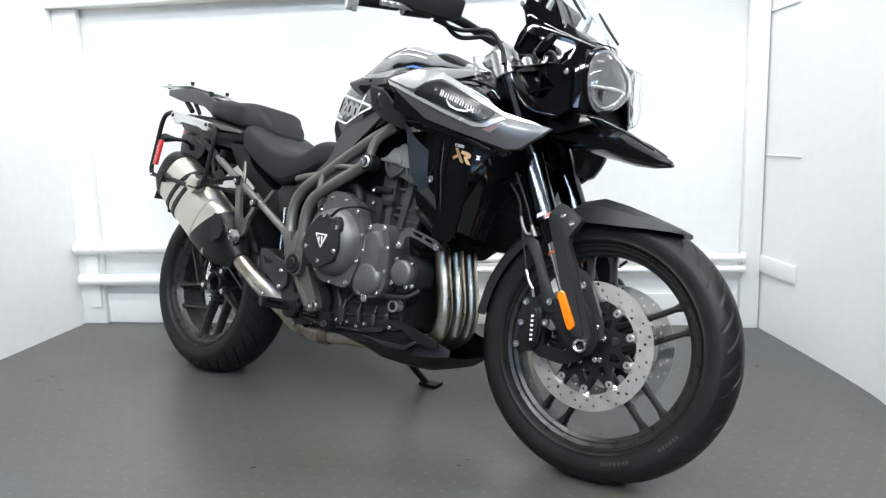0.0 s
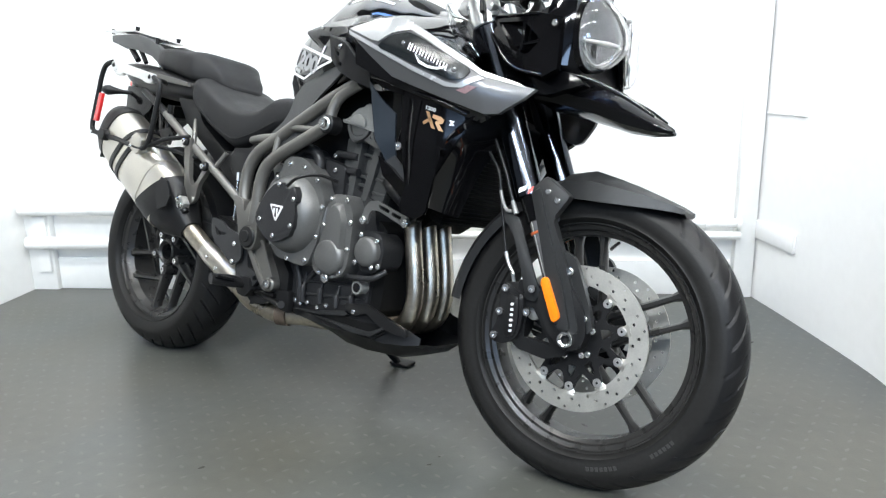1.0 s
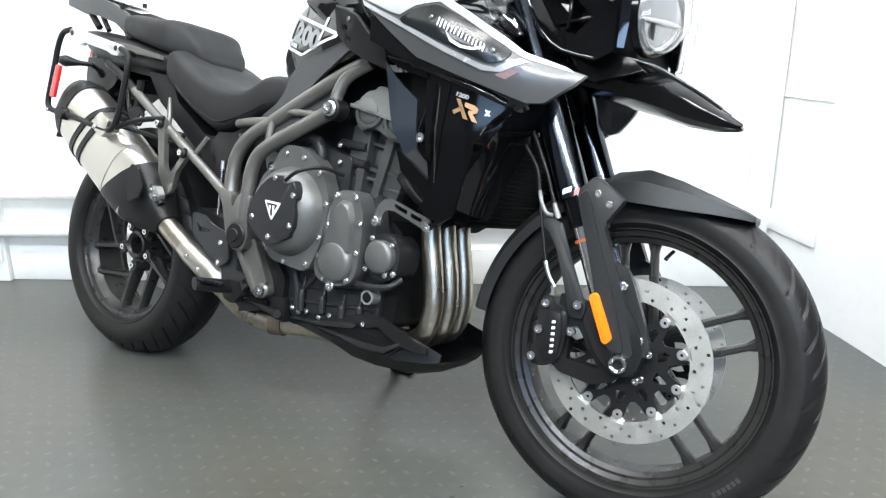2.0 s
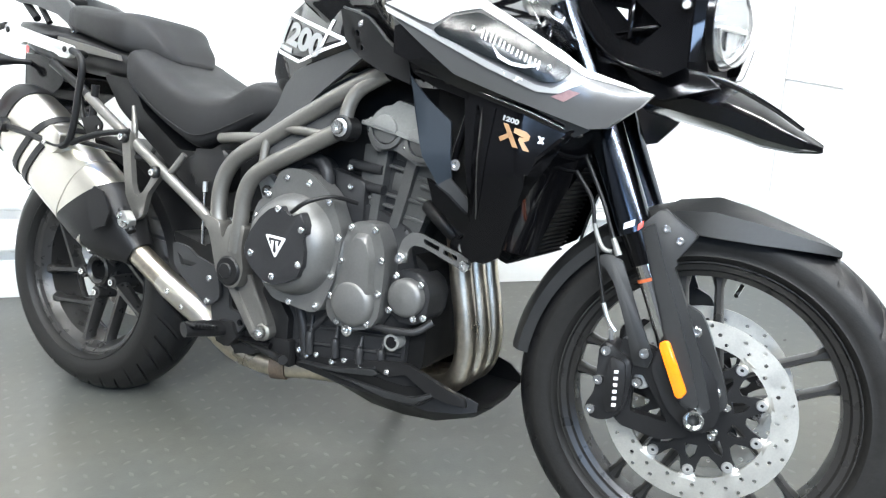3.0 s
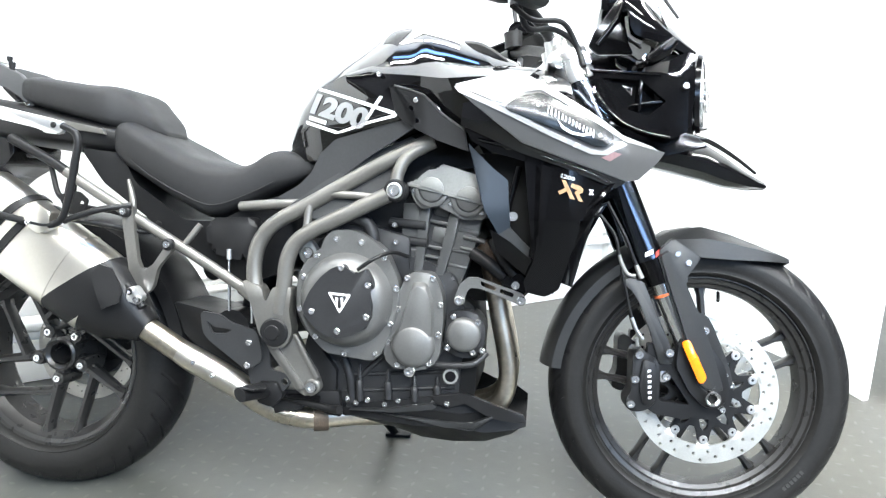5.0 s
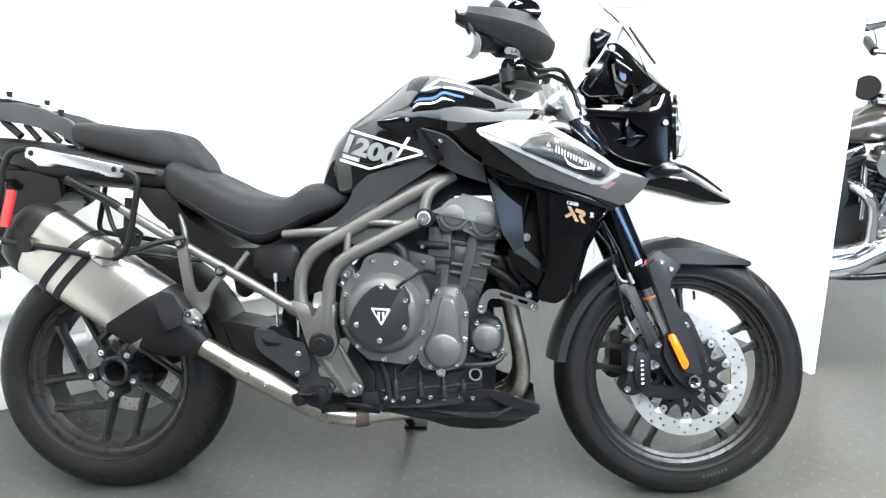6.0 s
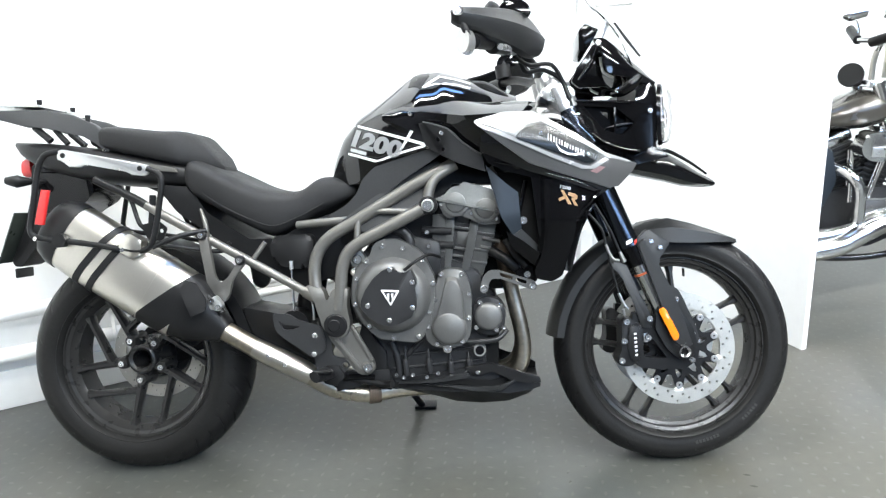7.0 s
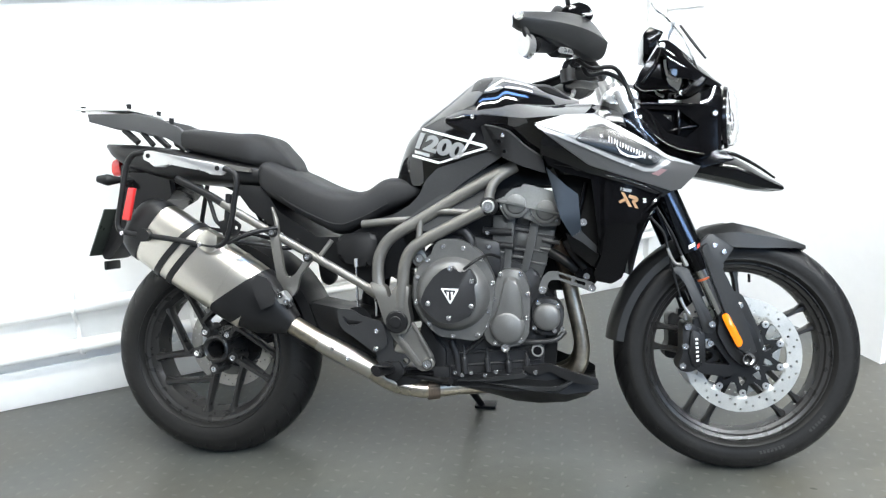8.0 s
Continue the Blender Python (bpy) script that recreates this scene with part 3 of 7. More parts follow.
for _u0, _u1, _mt, _lb in ((-0.010, 0.011, M_TAPE, "white fork sticker"), (0.012, 0.024, M_REDTAPE, "red fork sticker")):
    part("sticker", patch([(fork_line(0.612) + _u0, 0.610), (fork_line(0.620) + _u0 + 0.003, 0.620), (fork_line(0.624) + _u1, 0.628), (fork_line(0.616) + _u1 - 0.003, 0.618)], tube_face, 0.001, -0.0012, 0.006), _mt, moto, _lb, STEER)
# guards on the lower legs
guard = [(1.392, 0.620), (1.424, 0.652), (1.483, 0.614), (1.450, 0.565), (1.480, 0.500), (1.510, 0.427), (1.538, 0.340), (1.507, 0.333), (1.486, 0.346), (1.452, 0.444), (1.418, 0.545)]
guard_tab = [(1.470, 0.506), (1.503, 0.491), (1.516, 0.469), (1.549, 0.392), (1.561, 0.350), (1.545, 0.336), (1.520, 0.334)]
for sg in (-1, 1):
    g = part("fork_guard", prism(bmesh.new(), rounded(guard, 0.007), sg * 0.112, sg * 0.135, 0.004), M_MATTE, moto, "matt black plastic fork guard", STEER)
    part("guard_tab", prism(bmesh.new(), rounded(guard_tab, 0.009), sg * 0.104, sg * 0.121, 0.004), M_MATTE, g)
    part("guard_fold", prism(bmesh.new(), rounded([(1.397, 0.616), (1.414, 0.628), (1.436, 0.566), (1.466, 0.494), (1.496, 0.420), (1.520, 0.345), (1.507, 0.338), (1.489, 0.350), (1.456, 0.446), (1.422, 0.543)], 0.004), sg * 0.134, sg * 0.142, 0.003, 2, 0.02), M_MATTE, g)
    if sg < 0:
        bolts([(1.433, 0.619), (1.456, 0.602)], -0.135, g, 1.0, ME_BOLT)
        bolts([(1.499, 0.461), (1.540, 0.370)], -0.121, g, 1.25, ME_BOLT)
        bolts([(1.559, 0.348), (1.543, 0.296)], -0.112, g, 1.0, ME_BOLT)
        rl = part("reflector", prism(bmesh.new(), rounded([(1.445, 0.438), (1.461, 0.446), (1.500, 0.366), (1.485, 0.352)], 0.008, 6), -0.140, -0.150, 0.003), M_ORANGE, g, "orange side reflector")
        part("reflector_line", prism(bmesh.new(), [(1.467, 0.405), (1.479, 0.411), (1.481, 0.407), (1.469, 0.401)], -0.1498, -0.1508, 0), M_ORANGE, rl)
    axle = bmesh.new()
    lathe(axle, [(0.009, sg * 0.126), (0.009, sg * 0.143), (0.013, sg * 0.147), (0.0155, sg * 0.147), (0.017, sg * 0.144), (0.017, sg * 0.11), (0.009, sg * 0.11)], 24, (FX, 0, FZ))
    part("axle_nut", axle, M_CHROME, moto, "polished hollow axle end", STEER)
for sg in (-1, 1):
    part("leg_bracket", prism(bmesh.new(), rounded([(1.322, 0.556), (1.346, 0.568), (1.370, 0.558), (1.402, 0.485), (1.438, 0.408), (1.432, 0.388), (1.408, 0.388), (1.386, 0.455), (1.362, 0.515), (1.345, 0.540)], 0.005), sg * 0.124, sg * 0.120, 0.001), M_MATTE, moto, "black hose bracket plate", STEER)
# brake caliper bracket and caliper
brk = [(1.385, 0.430), (1.440, 0.420), (1.468, 0.365), (1.520, 0.312), (1.505, 0.286), (1.464, 0.272), (1.400, 0.282), (1.378, 0.30)]
for sg in (-1, 1):
    part("caliper_bracket", hole_plate(rounded(brk, 0.006, 3), [rounded([(1.411, 0.372), (1.425, 0.374), (1.442, 0.350), (1.474, 0.304), (1.412, 0.309)], 0.004, 2)], sg * 0.095, sg * 0.118), M_BLACK, moto, "black caliper bracket", STEER)
    part("pad_spring", prism(bmesh.new(), rounded([(1.408, 0.372), (1.424, 0.376), (1.436, 0.352), (1.422, 0.345), (1.410, 0.350)], 0.003, 2), sg * 0.090, sg * 0.106, 0.002), M_ALU, moto, "bare metal pad spring", STEER)
    cal = [(1.352, 0.415), (1.368, 0.423), (1.388, 0.405), (1.406, 0.398), (1.410, 0.361), (1.406, 0.322), (1.397, 0.299), (1.368, 0.286), (1.342, 0.291), (1.340, 0.310), (1.352, 0.332), (1.352, 0.380)]
    c = part("brake_caliper", prism(bmesh.new(), rounded(cal, 0.012), sg * 0.066, sg * 0.132, 0.006), M_BLACK, moto, "black four-piston brake caliper", STEER)
    part("caliper_face", prism(bmesh.new(), rounded([(1.372, 0.400), (1.398, 0.393), (1.402, 0.350), (1.399, 0.312), (1.376, 0.302), (1.366, 0.340)], 0.006), sg * 0.132, sg * 0.138, 0.003), M_BLACK, c)
    if sg < 0:
        # maker's word as plain bars
        for k in range(6):
            z = 0.316 + k * 0.0112
            x = 1.3835 - k * 0.0005
            part("mark", prism(bmesh.new(), [(x + 0.001, z), (x + 0.0078, z + 0.001), (x + 0.0078, z + 0.0064), (x + 0.001, z + 0.0054)], -0.1388, -0.1378, 0), M_TAPE, c, "white mark")
        bolts([(1.364, 0.407), (1.357, 0.356), (1.350, 0.304), (1.425, 0.414), (1.420, 0.364)], -0.134, c, 0.95, ME_SOCKET)
        part("bleed_nipple", tubes(([(1.366, -0.105, 0.42), (1.362, -0.108, 0.438)], 0.004)), M_ALU, c)

# front mudguard
def mudguard():
    bm = bmesh.new()
    rings = []
    for k in range(25):
        t = k / 24
        a = radians(92 + t * 82)  # from the top of the wheel back and down
        r = 0.339 + 0.001 * t
        w = 0.066 - 0.006 * t
        c = Vector((FX + r * math.cos(a) - 0.0, 0, FZ + r * math.sin(a)))
        n = Vector((math.cos(a), 0, math.sin(a)))
        rings.append([c + Vector((0, y * w, 0)) + n * (h - 0.012 * abs(y) ** 3) for y, h in ((-1, -0.022), (-1, -0.002), (-0.8, 0.004), (-0.4, 0.008), (0, 0.010), (0.4, 0.008), (0.8, 0.004), (1, -0.002), (1, -0.022), (0.9, -0.022), (0.9, -0.006), (0, 0.004), (-0.9, -0.006), (-0.9, -0.022))])
    loft(bm, rings)
    return bm


part("mudguard", mudguard(), M_MATTE, moto, "matt black front mudguard", STEER)
nose = bmesh.new()
rings = []
for x, zt, w, d in ((1.400, 0.652, 0.050, 0.050), (1.440, 0.676, 0.082, 0.062), (1.500, 0.686, 0.092, 0.074), (1.560, 0.671, 0.088, 0.062), (1.620, 0.650, 0.078, 0.042), (1.668, 0.632, 0.064, 0.026), (1.690, 0.620, 0.046, 0.016)):
    rings.append([(x, -w, zt - d), (x, -w * 0.96, zt - d * 0.45), (x, -w * 0.55, zt - 0.008), (x, -w * 0.25, zt - 0.012), (x, 0, zt - 0.010), (x, w * 0.25, zt - 0.012), (x, w * 0.55, zt - 0.008), (x, w * 0.96, zt - d * 0.45), (x, w, zt - d),
                  (x, w * 0.9, zt - d), (x, w * 0.5, zt - 0.022), (x, 0, zt - 0.022), (x, -w * 0.5, zt - 0.022), (x, -w * 0.9, zt - d)])
loft(nose, rings)
part("mudguard_nose", nose, M_MATTE, moto, "matt black mudguard nose", STEER)

# ---- seats ----
rs = part("rider_seat", body(bmesh.new(), [(0.182, 0.818, 0.866, 0.118, 0.45), (0.198, 0.795, 0.884, 0.140, 0.4), (0.225, 0.772, 0.881, 0.148, 0.4), (0.26, 0.752, 0.863, 0.154, 0.4), (0.31, 0.722, 0.839, 0.160, 0.42), (0.37, 0.688, 0.810, 0.160, 0.45), (0.43, 0.664, 0.793, 0.157, 0.5),
     (0.50, 0.692, 0.791, 0.143, 0.5), (0.555, 0.722, 0.823, 0.130, 0.5), (0.61, 0.746, 0.822, 0.118, 0.45), (0.650, 0.766, 0.806, 0.102, 0.45), (0.667, 0.776, 0.792, 0.07, 0.5)], 36, 4.6), M_SEAT, moto, "black vinyl rider seat")
for sg in (-1, 1):
    part("seat_seam", tubes(([(0.200, sg * 0.139, 0.824), (0.25, sg * 0.151, 0.786), (0.303, sg * 0.159, 0.752), (0.37, sg * 0.160, 0.718), (0.435, sg * 0.156, 0.696), (0.50, sg * 0.143, 0.716), (0.57, sg * 0.127, 0.752)], 0.0014), seg=8), M_SEAT, rs)
part("pillion_seat", body(bmesh.new(), [(-0.10, 0.935, 0.988, 0.085, 0.5), (-0.03, 0.915, 0.990, 0.115, 0.45), (0.05, 0.895, 0.979, 0.132, 0.45), (0.11, 0.880, 0.971, 0.138, 0.45), (0.16, 0.866, 0.969, 0.132, 0.45), (0.192, 0.862, 0.960, 0.112, 0.45), (0.217, 0.860, 0.936, 0.096, 0.45), (0.248, 0.858, 0.902, 0.082, 0.5), (0.264, 0.856, 0.878, 0.062, 0.5), (0.272, 0.855, 0.866, 0.05, 0.5)], 36, 4.4),
     M_SEAT, moto, "black vinyl pillion seat")

# ---- tank ----
_TX = [0.586, 0.600, 0.628, 0.672, 0.735, 0.80, 0.835, 0.90, 0.95, 1.03, 1.10]
_TANK = {"bottom": [0.808, 0.800, 0.798, 0.800, 0.810, 0.83, 0.84, 0.855, 0.86, 0.87, 0.88],
         "widest": [0.822, 0.835, 0.855, 0.868, 0.874, 0.885, 0.89, 0.90, 0.90, 0.90, 0.91],
         "half": [0.070, 0.102, 0.132, 0.160, 0.184, 0.206, 0.216, 0.226, 0.225, 0.205, 0.165],
         "edge": [0.832, 0.868, 0.912, 0.950, 0.976, 0.990, 0.996, 1.000, 0.992, 0.975, 0.955],
         "edge_half": [0.050, 0.090, 0.118, 0.148, 0.172, 0.190, 0.200, 0.205, 0.200, 0.180, 0.145],
         "top": [0.838, 0.888, 0.942, 0.990, 1.032, 1.078, 1.096, 1.100, 1.084, 1.056, 1.030],
         "top_half": [0.020, 0.045, 0.062, 0.078, 0.090, 0.104, 0.112, 0.112, 0.108, 0.098, 0.080]}


def tank_half(x):
    """Half of the tank's cross-section at x, from the widest point up to the middle of the top."""
    g = {k: ramp(x, _TX, v) for k, v in _TANK.items()}
    keys = [(g["half"], g["widest"]), (g["edge_half"], g["edge"]), (g["top_half"], g["top"] - 0.010), (0.0, g["top"])]
    out = []
    for (y0, z0), (y1, z1), b in zip(keys, keys[1:], (0.005, 0.008, 0.003)):
        ln_ = math.hypot(y1 - y0, z1 - z0)
        for i in range(5):
            u = i / 5
            h = b * 4 * u * (1 - u)
            out.append((y0 + (y1 - y0) * u + h * (z1 - z0) / ln_, z0 + (z1 - z0) * u - h * (y1 - y0) / ln_))
    return out + [keys[-1]], g


_rings = []
for x in np.linspace(0.586, 1.10, 48):
    _h, _g = tank_half(float(x))
    low = [(_g["half"] * 0.80, _g["bottom"])]
    side = low + _h
    _rings.append([(float(x), -y, z) for y, z in side] + [(float(x), y, z) for y, z in side[::-1][1:]])
part("tank", loft(bmesh.new(), _rings), M_PAINT, moto, "gloss black fuel tank", sharp=22)


def tank_y(x, z):
    h, _g = tank_half(x)
    zs = [p[1] for p in h]
    return -float(np.interp(z, zs, [p[0] for p in h]))


tank = [o for o in moto.children if o.name == "tank"][0]


def number_mesh(place):
    """The number 1200 as a flat decal; place(u, v) gives the point for a place in its unit box."""
    cu = bpy.data.curves.new("number", "FONT")
    cu.body, cu.size, cu.offset = "1200", 0.064, 0.0034
    ob = new("number", cu)
    bpy.context.view_layer.update()
    me = bpy.data.meshes.new_from_object(ob.evaluated_get(bpy.context.evaluated_depsgraph_get()))
    bpy.data.objects.remove(ob)
    bm = bmesh.new()
    bm.from_mesh(me)
    bpy.data.meshes.remove(me)
    bmesh.ops.triangulate(bm, faces=list(bm.faces))
    bmesh.ops.subdivide_edges(bm, edges=[e for e in bm.edges if e.calc_length() > 0.012], cuts=1)
    lo = [min(v.co[k] for v in bm.verts) for k in (0, 1)]
    hi = [max(v.co[k] for v in bm.verts) for k in (0, 1)]
    for v in bm.verts:
        v.co = Vector(place((v.co[0] - lo[0]) / (hi[0] - lo[0]), (v.co[1] - lo[1]) / (hi[1] - lo[1])))
    return bm


def tank_number(u, v):
    x, z = 0.656 + 0.134 * u + 0.0185 * v, 0.9005 - 0.0435 * u + 0.042 * v
    return (x, tank_y(x, z) - 0.0022, z)


part("number_decal", number_mesh(tank_number), M_NUMBER, tank, "silver number decal on the tank")
# pinstripes; the last short stroke paints in a reflection of the stripe
for o in ([(0.660, 0.960), (0.663, 0.953), (0.862, 0.886), (0.866, 0.893)], [(0.648, 0.884), (0.648, 0.877), (0.725, 0.853), (0.731, 0.858)], [(0.731, 0.858), (0.725, 0.853), (0.745, 0.856), (0.800, 0.871), (0.860, 0.884), (0.860, 0.890), (0.80, 0.877)], [(0.785, 0.868), (0.793, 0.870), (0.832, 0.926), (0.824, 0.928)]):
    part("stripe", patch(o, tank_y, 0.001, -0.0022, 0.02), M_TAPE, tank, "white pinstripe")
part("word_bar", patch([(0.656, 0.895), (0.655, 0.886), (0.700, 0.872), (0.702, 0.881)], tank_y, 0.001, -0.0022, 0.02), M_BRIGHT, tank, "small silver lettering bar")


def tank_top(x, y):
    h, _g = tank_half(x)
    return float(np.interp(abs(y), [p[0] for p in h[::-1]], [p[1] for p in h[::-1]]))


def top_patch(outline, lift):
    """A decal (x, y) on the upper side of the tank."""
    bm = bmesh.new()
    bm.faces.new([bm.verts.new((x, y, 0)) for x, y in outline])
    bmesh.ops.triangulate(bm, faces=list(bm.faces))
    bmesh.ops.subdivide_edges(bm, edges=list(bm.edges), cuts=3, use_grid_fill=True)
    for v in bm.verts:
        v.co.z = tank_top(v.co.x, v.co.y) + lift
    r = bmesh.ops.extrude_face_region(bm, geom=list(bm.faces))
    bmesh.ops.translate(bm, vec=(0, 0, -0.001), verts=[v for v in r["geom"] if isinstance(v, bmesh.types.BMVert)])
    return bm


for sg in (-1, 1):
    part("tank_pad", top_patch([(0.815, sg * 0.150), (0.832, sg * 0.060), (0.865, sg * 0.060), (0.870, sg * 0.130), (0.850, sg * 0.172)], 0.0012), M_DARK, tank, "black tank protector")
    part("tank_stripe", top_patch([(0.853, sg * 0.168), (0.862, sg * 0.171), (0.978, sg * 0.152), (0.978, sg * 0.145)], 0.002), M_TAPE, tank, "white pinstripe")
    part("tank_stripe", top_patch([(0.853, sg * 0.168), (0.895, sg * 0.136), (0.900, sg * 0.142), (0.862, sg * 0.171)], 0.002), M_TAPE, tank, "white pinstripe")
    part("tank_stripe", top_patch([(0.895, sg * 0.136), (0.900, sg * 0.142), (0.978, sg * 0.130), (0.978, sg * 0.124)], 0.002), M_TAPE, tank, "white pinstripe")

# filler cover and dash block ahead of the tank
part("tank_front_cover", body(bmesh.new(), [(0.97, 1.02, 1.072, 0.11, 0.5), (1.02, 1.01, 1.066, 0.12, 0.5), (1.07, 0.99, 1.035, 0.11, 0.5), (1.11, 0.97, 1.00, 0.09, 0.5)], 24, 3.5), M_BLACK, moto, "black tank front cover")

# ---- side shrouds ----
_SX = [0.985, 1.04, 1.10, 1.17, 1.25, 1.32, 1.36, 1.41]


def shroud_y(x, z):
    yc = ramp(x, _SX, [-0.303, -0.306, -0.305, -0.297, -0.274, -0.238, -0.205, -0.160])
    zc = ramp(x, _SX, [0.920, 0.905, 0.890, 0.872, 0.842, 0.812, 0.805, 0.815])
    d = (z - zc) / 0.06
    return yc + (0.022 * max(d, 0) ** 1.5 + 0.014 * max(-d, 0) ** 1.5)


def cowl_y(x, z):
    return ramp(x, [0.98, 1.05, 1.14, 1.22, 1.29], [-0.243, -0.250, -0.258, -0.255, -0.222]) + max(0, 0.70 - z) * 0.18



def cowl_number(u, v):
    x, z = 1.1935 + 0.0265 * u + 0.0018 * v, 0.7672 - 0.0065 * u + 0.0080 * v
    return (x, cowl_y(x, z) - 0.0028, z)


silver = [(0.988, 0.933), (1.03, 0.947), (1.085, 0.956), (1.13, 0.954), (1.17, 0.933), (1.25, 0.889), (1.307, 0.850), (1.372, 0.832), (1.400, 0.826), (1.385, 0.805), (1.345, 0.768), (1.320, 0.764), (1.20, 0.802), (1.118, 0.830), (1.062, 0.872), (1.02, 0.905)]
# the broad rear of this band paints in the shroud's lit upper face
band_top_lit = [(0.990, 0.936), (1.062, 0.956), (1.13, 0.957), (1.196, 0.921), (1.275, 0.875), (1.310, 0.851), (1.374, 0.834), (1.385, 0.827), (1.312, 0.840), (1.281, 0.858), (1.196, 0.906), (1.150, 0.930), (1.112, 0.922), (1.083, 0.902), (1.06, 0.908), (1.02, 0.926)]
band_low = [(0.990, 0.932), (1.075, 0.896), (1.175, 0.850), (1.248, 0.821), (1.270, 0.818), (1.290, 0.830), (1.308, 0.840), (1.318, 0.834), (1.280, 0.811), (1.248, 0.811), (1.175, 0.840), (1.075, 0.886), (0.997, 0.921)]
plate_o = [(1.085, 0.894), (1.112, 0.916), (1.150, 0.924), (1.185, 0.909), (1.284, 0.856), (1.293, 0.845), (1.282, 0.829), (1.258, 0.825), (1.195, 0.849), (1.092, 0.886)]
dark_under = [(1.005, 0.902), (1.020, 0.906), (1.062, 0.873), (1.118, 0.831), (1.20, 0.803), (1.322, 0.763), (1.300, 0.750), (1.20, 0.786), (1.116, 0.812), (1.047, 0.842), (1.000, 0.862)]
cowl = [(1.000, 0.868), (1.047, 0.848), (1.116, 0.820), (1.20, 0.794), (1.302, 0.757), (1.279, 0.731), (1.240, 0.690), (1.222, 0.630), (1.203, 0.563), (1.199, 0.548), (1.172, 0.532), (1.135, 0.540), (1.128, 0.560), (1.148, 0.606), (1.166, 0.740), (1.150, 0.790), (1.060, 0.815), (1.020, 0.835)]
for sg in (-1, 1):
    sh = part("side_shroud", patch(silver, shroud_y, 0.012, 0, 0.014, -sg), M_SILVER, moto, "silver-grey painted side shroud")
    part("bright_band", patch(band_top_lit, shroud_y, 0.003, -0.0028, 0.014, -sg), M_BRIGHT, sh, "bright silver shroud band")
    part("bright_band", patch(band_low, shroud_y, 0.003, -0.0036, 0.014, -sg), M_BRIGHT, sh, "bright silver shroud band")
    bp = part("badge_plate", patch(rounded(plate_o, 0.008), shroud_y, 0.004, -0.0045, 0.014, -sg), M_BADGE, sh, "gloss black badge plate")
    part("shroud_edge", patch(dark_under, lambda x, z: shroud_y(x, z) + 0.010, 0.02, 0, 0.014, -sg), M_GLOSS, sh, "gloss black lower shroud edge")
    cw = part("side_cowl", patch(rounded(cowl, 0.006, 2), cowl_y, 0.006, 0, 0.016, -sg), M_DARK, moto, "gloss black radiator cowl")
    part("air_vane", patch([(1.012, 0.832), (1.062, 0.784), (1.092, 0.761), (1.099, 0.668), (1.076, 0.654), (1.048, 0.700), (1.022, 0.806)], lambda x, z: cowl_y(x, z) + 0.004 + max(0, (x - 1.04) * 0.30), 0.004, 0, 0.014, -sg), M_BLUE, cw, "inner air vane, sky reflection in its blue-grey colour")
    part("vane_lip", patch([(1.076, 0.654), (1.099, 0.668), (1.142, 0.624), (1.142, 0.606), (1.128, 0.600)], lambda x, z: cowl_y(x, z) + 0.004 + max(0, (x - 1.04) * 0.22), 0.004, 0, 0.02, -sg), M_SATIN, cw, "grey lower vane lip")
    # paler tube added to paint in the lit strip along the pillar
    part("pillar_lit_strip", tubes(([(1.166, sg * 0.245, 0.742), (1.160, sg * 0.240, 0.680), (1.150, sg * 0.234, 0.608)], 0.006)), M_SATIN, cw)
    part("cowl_pillar", patch([(1.137, 0.612), (1.148, 0.685), (1.153, 0.745), (1.158, 0.790), (1.180, 0.785), (1.174, 0.736), (1.167, 0.668), (1.158, 0.606)], lambda x, z: cowl_y(x, z) - 0.003 + max(0, (1.160 - x) * 0.6), 0.012, 0, 0.02, -sg), M_DARK, cw, "satin black cowl pillar")
    part("cowl_lip", patch([(1.060, 0.664), (1.100, 0.640), (1.142, 0.606), (1.158, 0.606), (1.150, 0.560), (1.128, 0.575), (1.072, 0.622)], lambda x, z: cowl_y(x, z) + 0.004 + max(0, 0.62 - z) * 0.3, 0.012, 0, 0.02, -sg), M_DARK, cw, "satin black cowl lip")
    part("cowl_trim", tubes(([(1.034, sg * 0.262, 0.838), (1.101, sg * 0.268, 0.822), (1.157, sg * 0.268, 0.806), (1.239, sg * 0.262, 0.780), (1.288, sg * 0.240, 0.760)], 0.0032)), M_GLOSS, cw)
    part("inner_hose", tubes(([(1.112, sg * 0.205, 0.79), (1.104, sg * 0.205, 0.755), (1.094, sg * 0.207, 0.714), (1.090, sg * 0.207, 0.690)], 0.007)), M_DARK, cw)
    piece("bolt", ME_SOCKET, cw, Matrix.Translation((1.104, sg * 0.222, 0.690)) @ (Matrix.Identity(4) if sg < 0 else Matrix.Rotation(math.pi, 4, "X")) @ Matrix.Scale(1.1, 4))
    if sg < 0:
        # the badge word as plain silver bars under an arc
        for k, h in enumerate((0.0150, 0.0125, 0.0110, 0.0100, 0.0100, 0.0110, 0.0135)):
            x = 1.164 + k * 0.0132
            z = 0.8905 - k * 0.0064 - h / 2
            for o in ([(x, z), (x + 0.0012, z + h), (x + 0.0034, z + h - 0.0012), (x + 0.0022, z - 0.0012)], [(x + 0.0060, z - 0.0028), (x + 0.0072, z + h - 0.0028), (x + 0.0094, z + h - 0.0040), (x + 0.0082, z - 0.0040)]):
                part("badge_mark", patch(o, shroud_y, 0.001, -0.0085, 0.02), M_TAPE, bp, "silver badge mark")
        part("badge_arc", patch([(1.182, 0.874), (1.195, 0.860), (1.212, 0.851), (1.232, 0.848), (1.250, 0.851), (1.250, 0.847), (1.232, 0.843), (1.210, 0.846), (1.192, 0.855)], shroud_y, 0.001, -0.0085, 0.02), M_TAPE, bp, "silver badge arc")
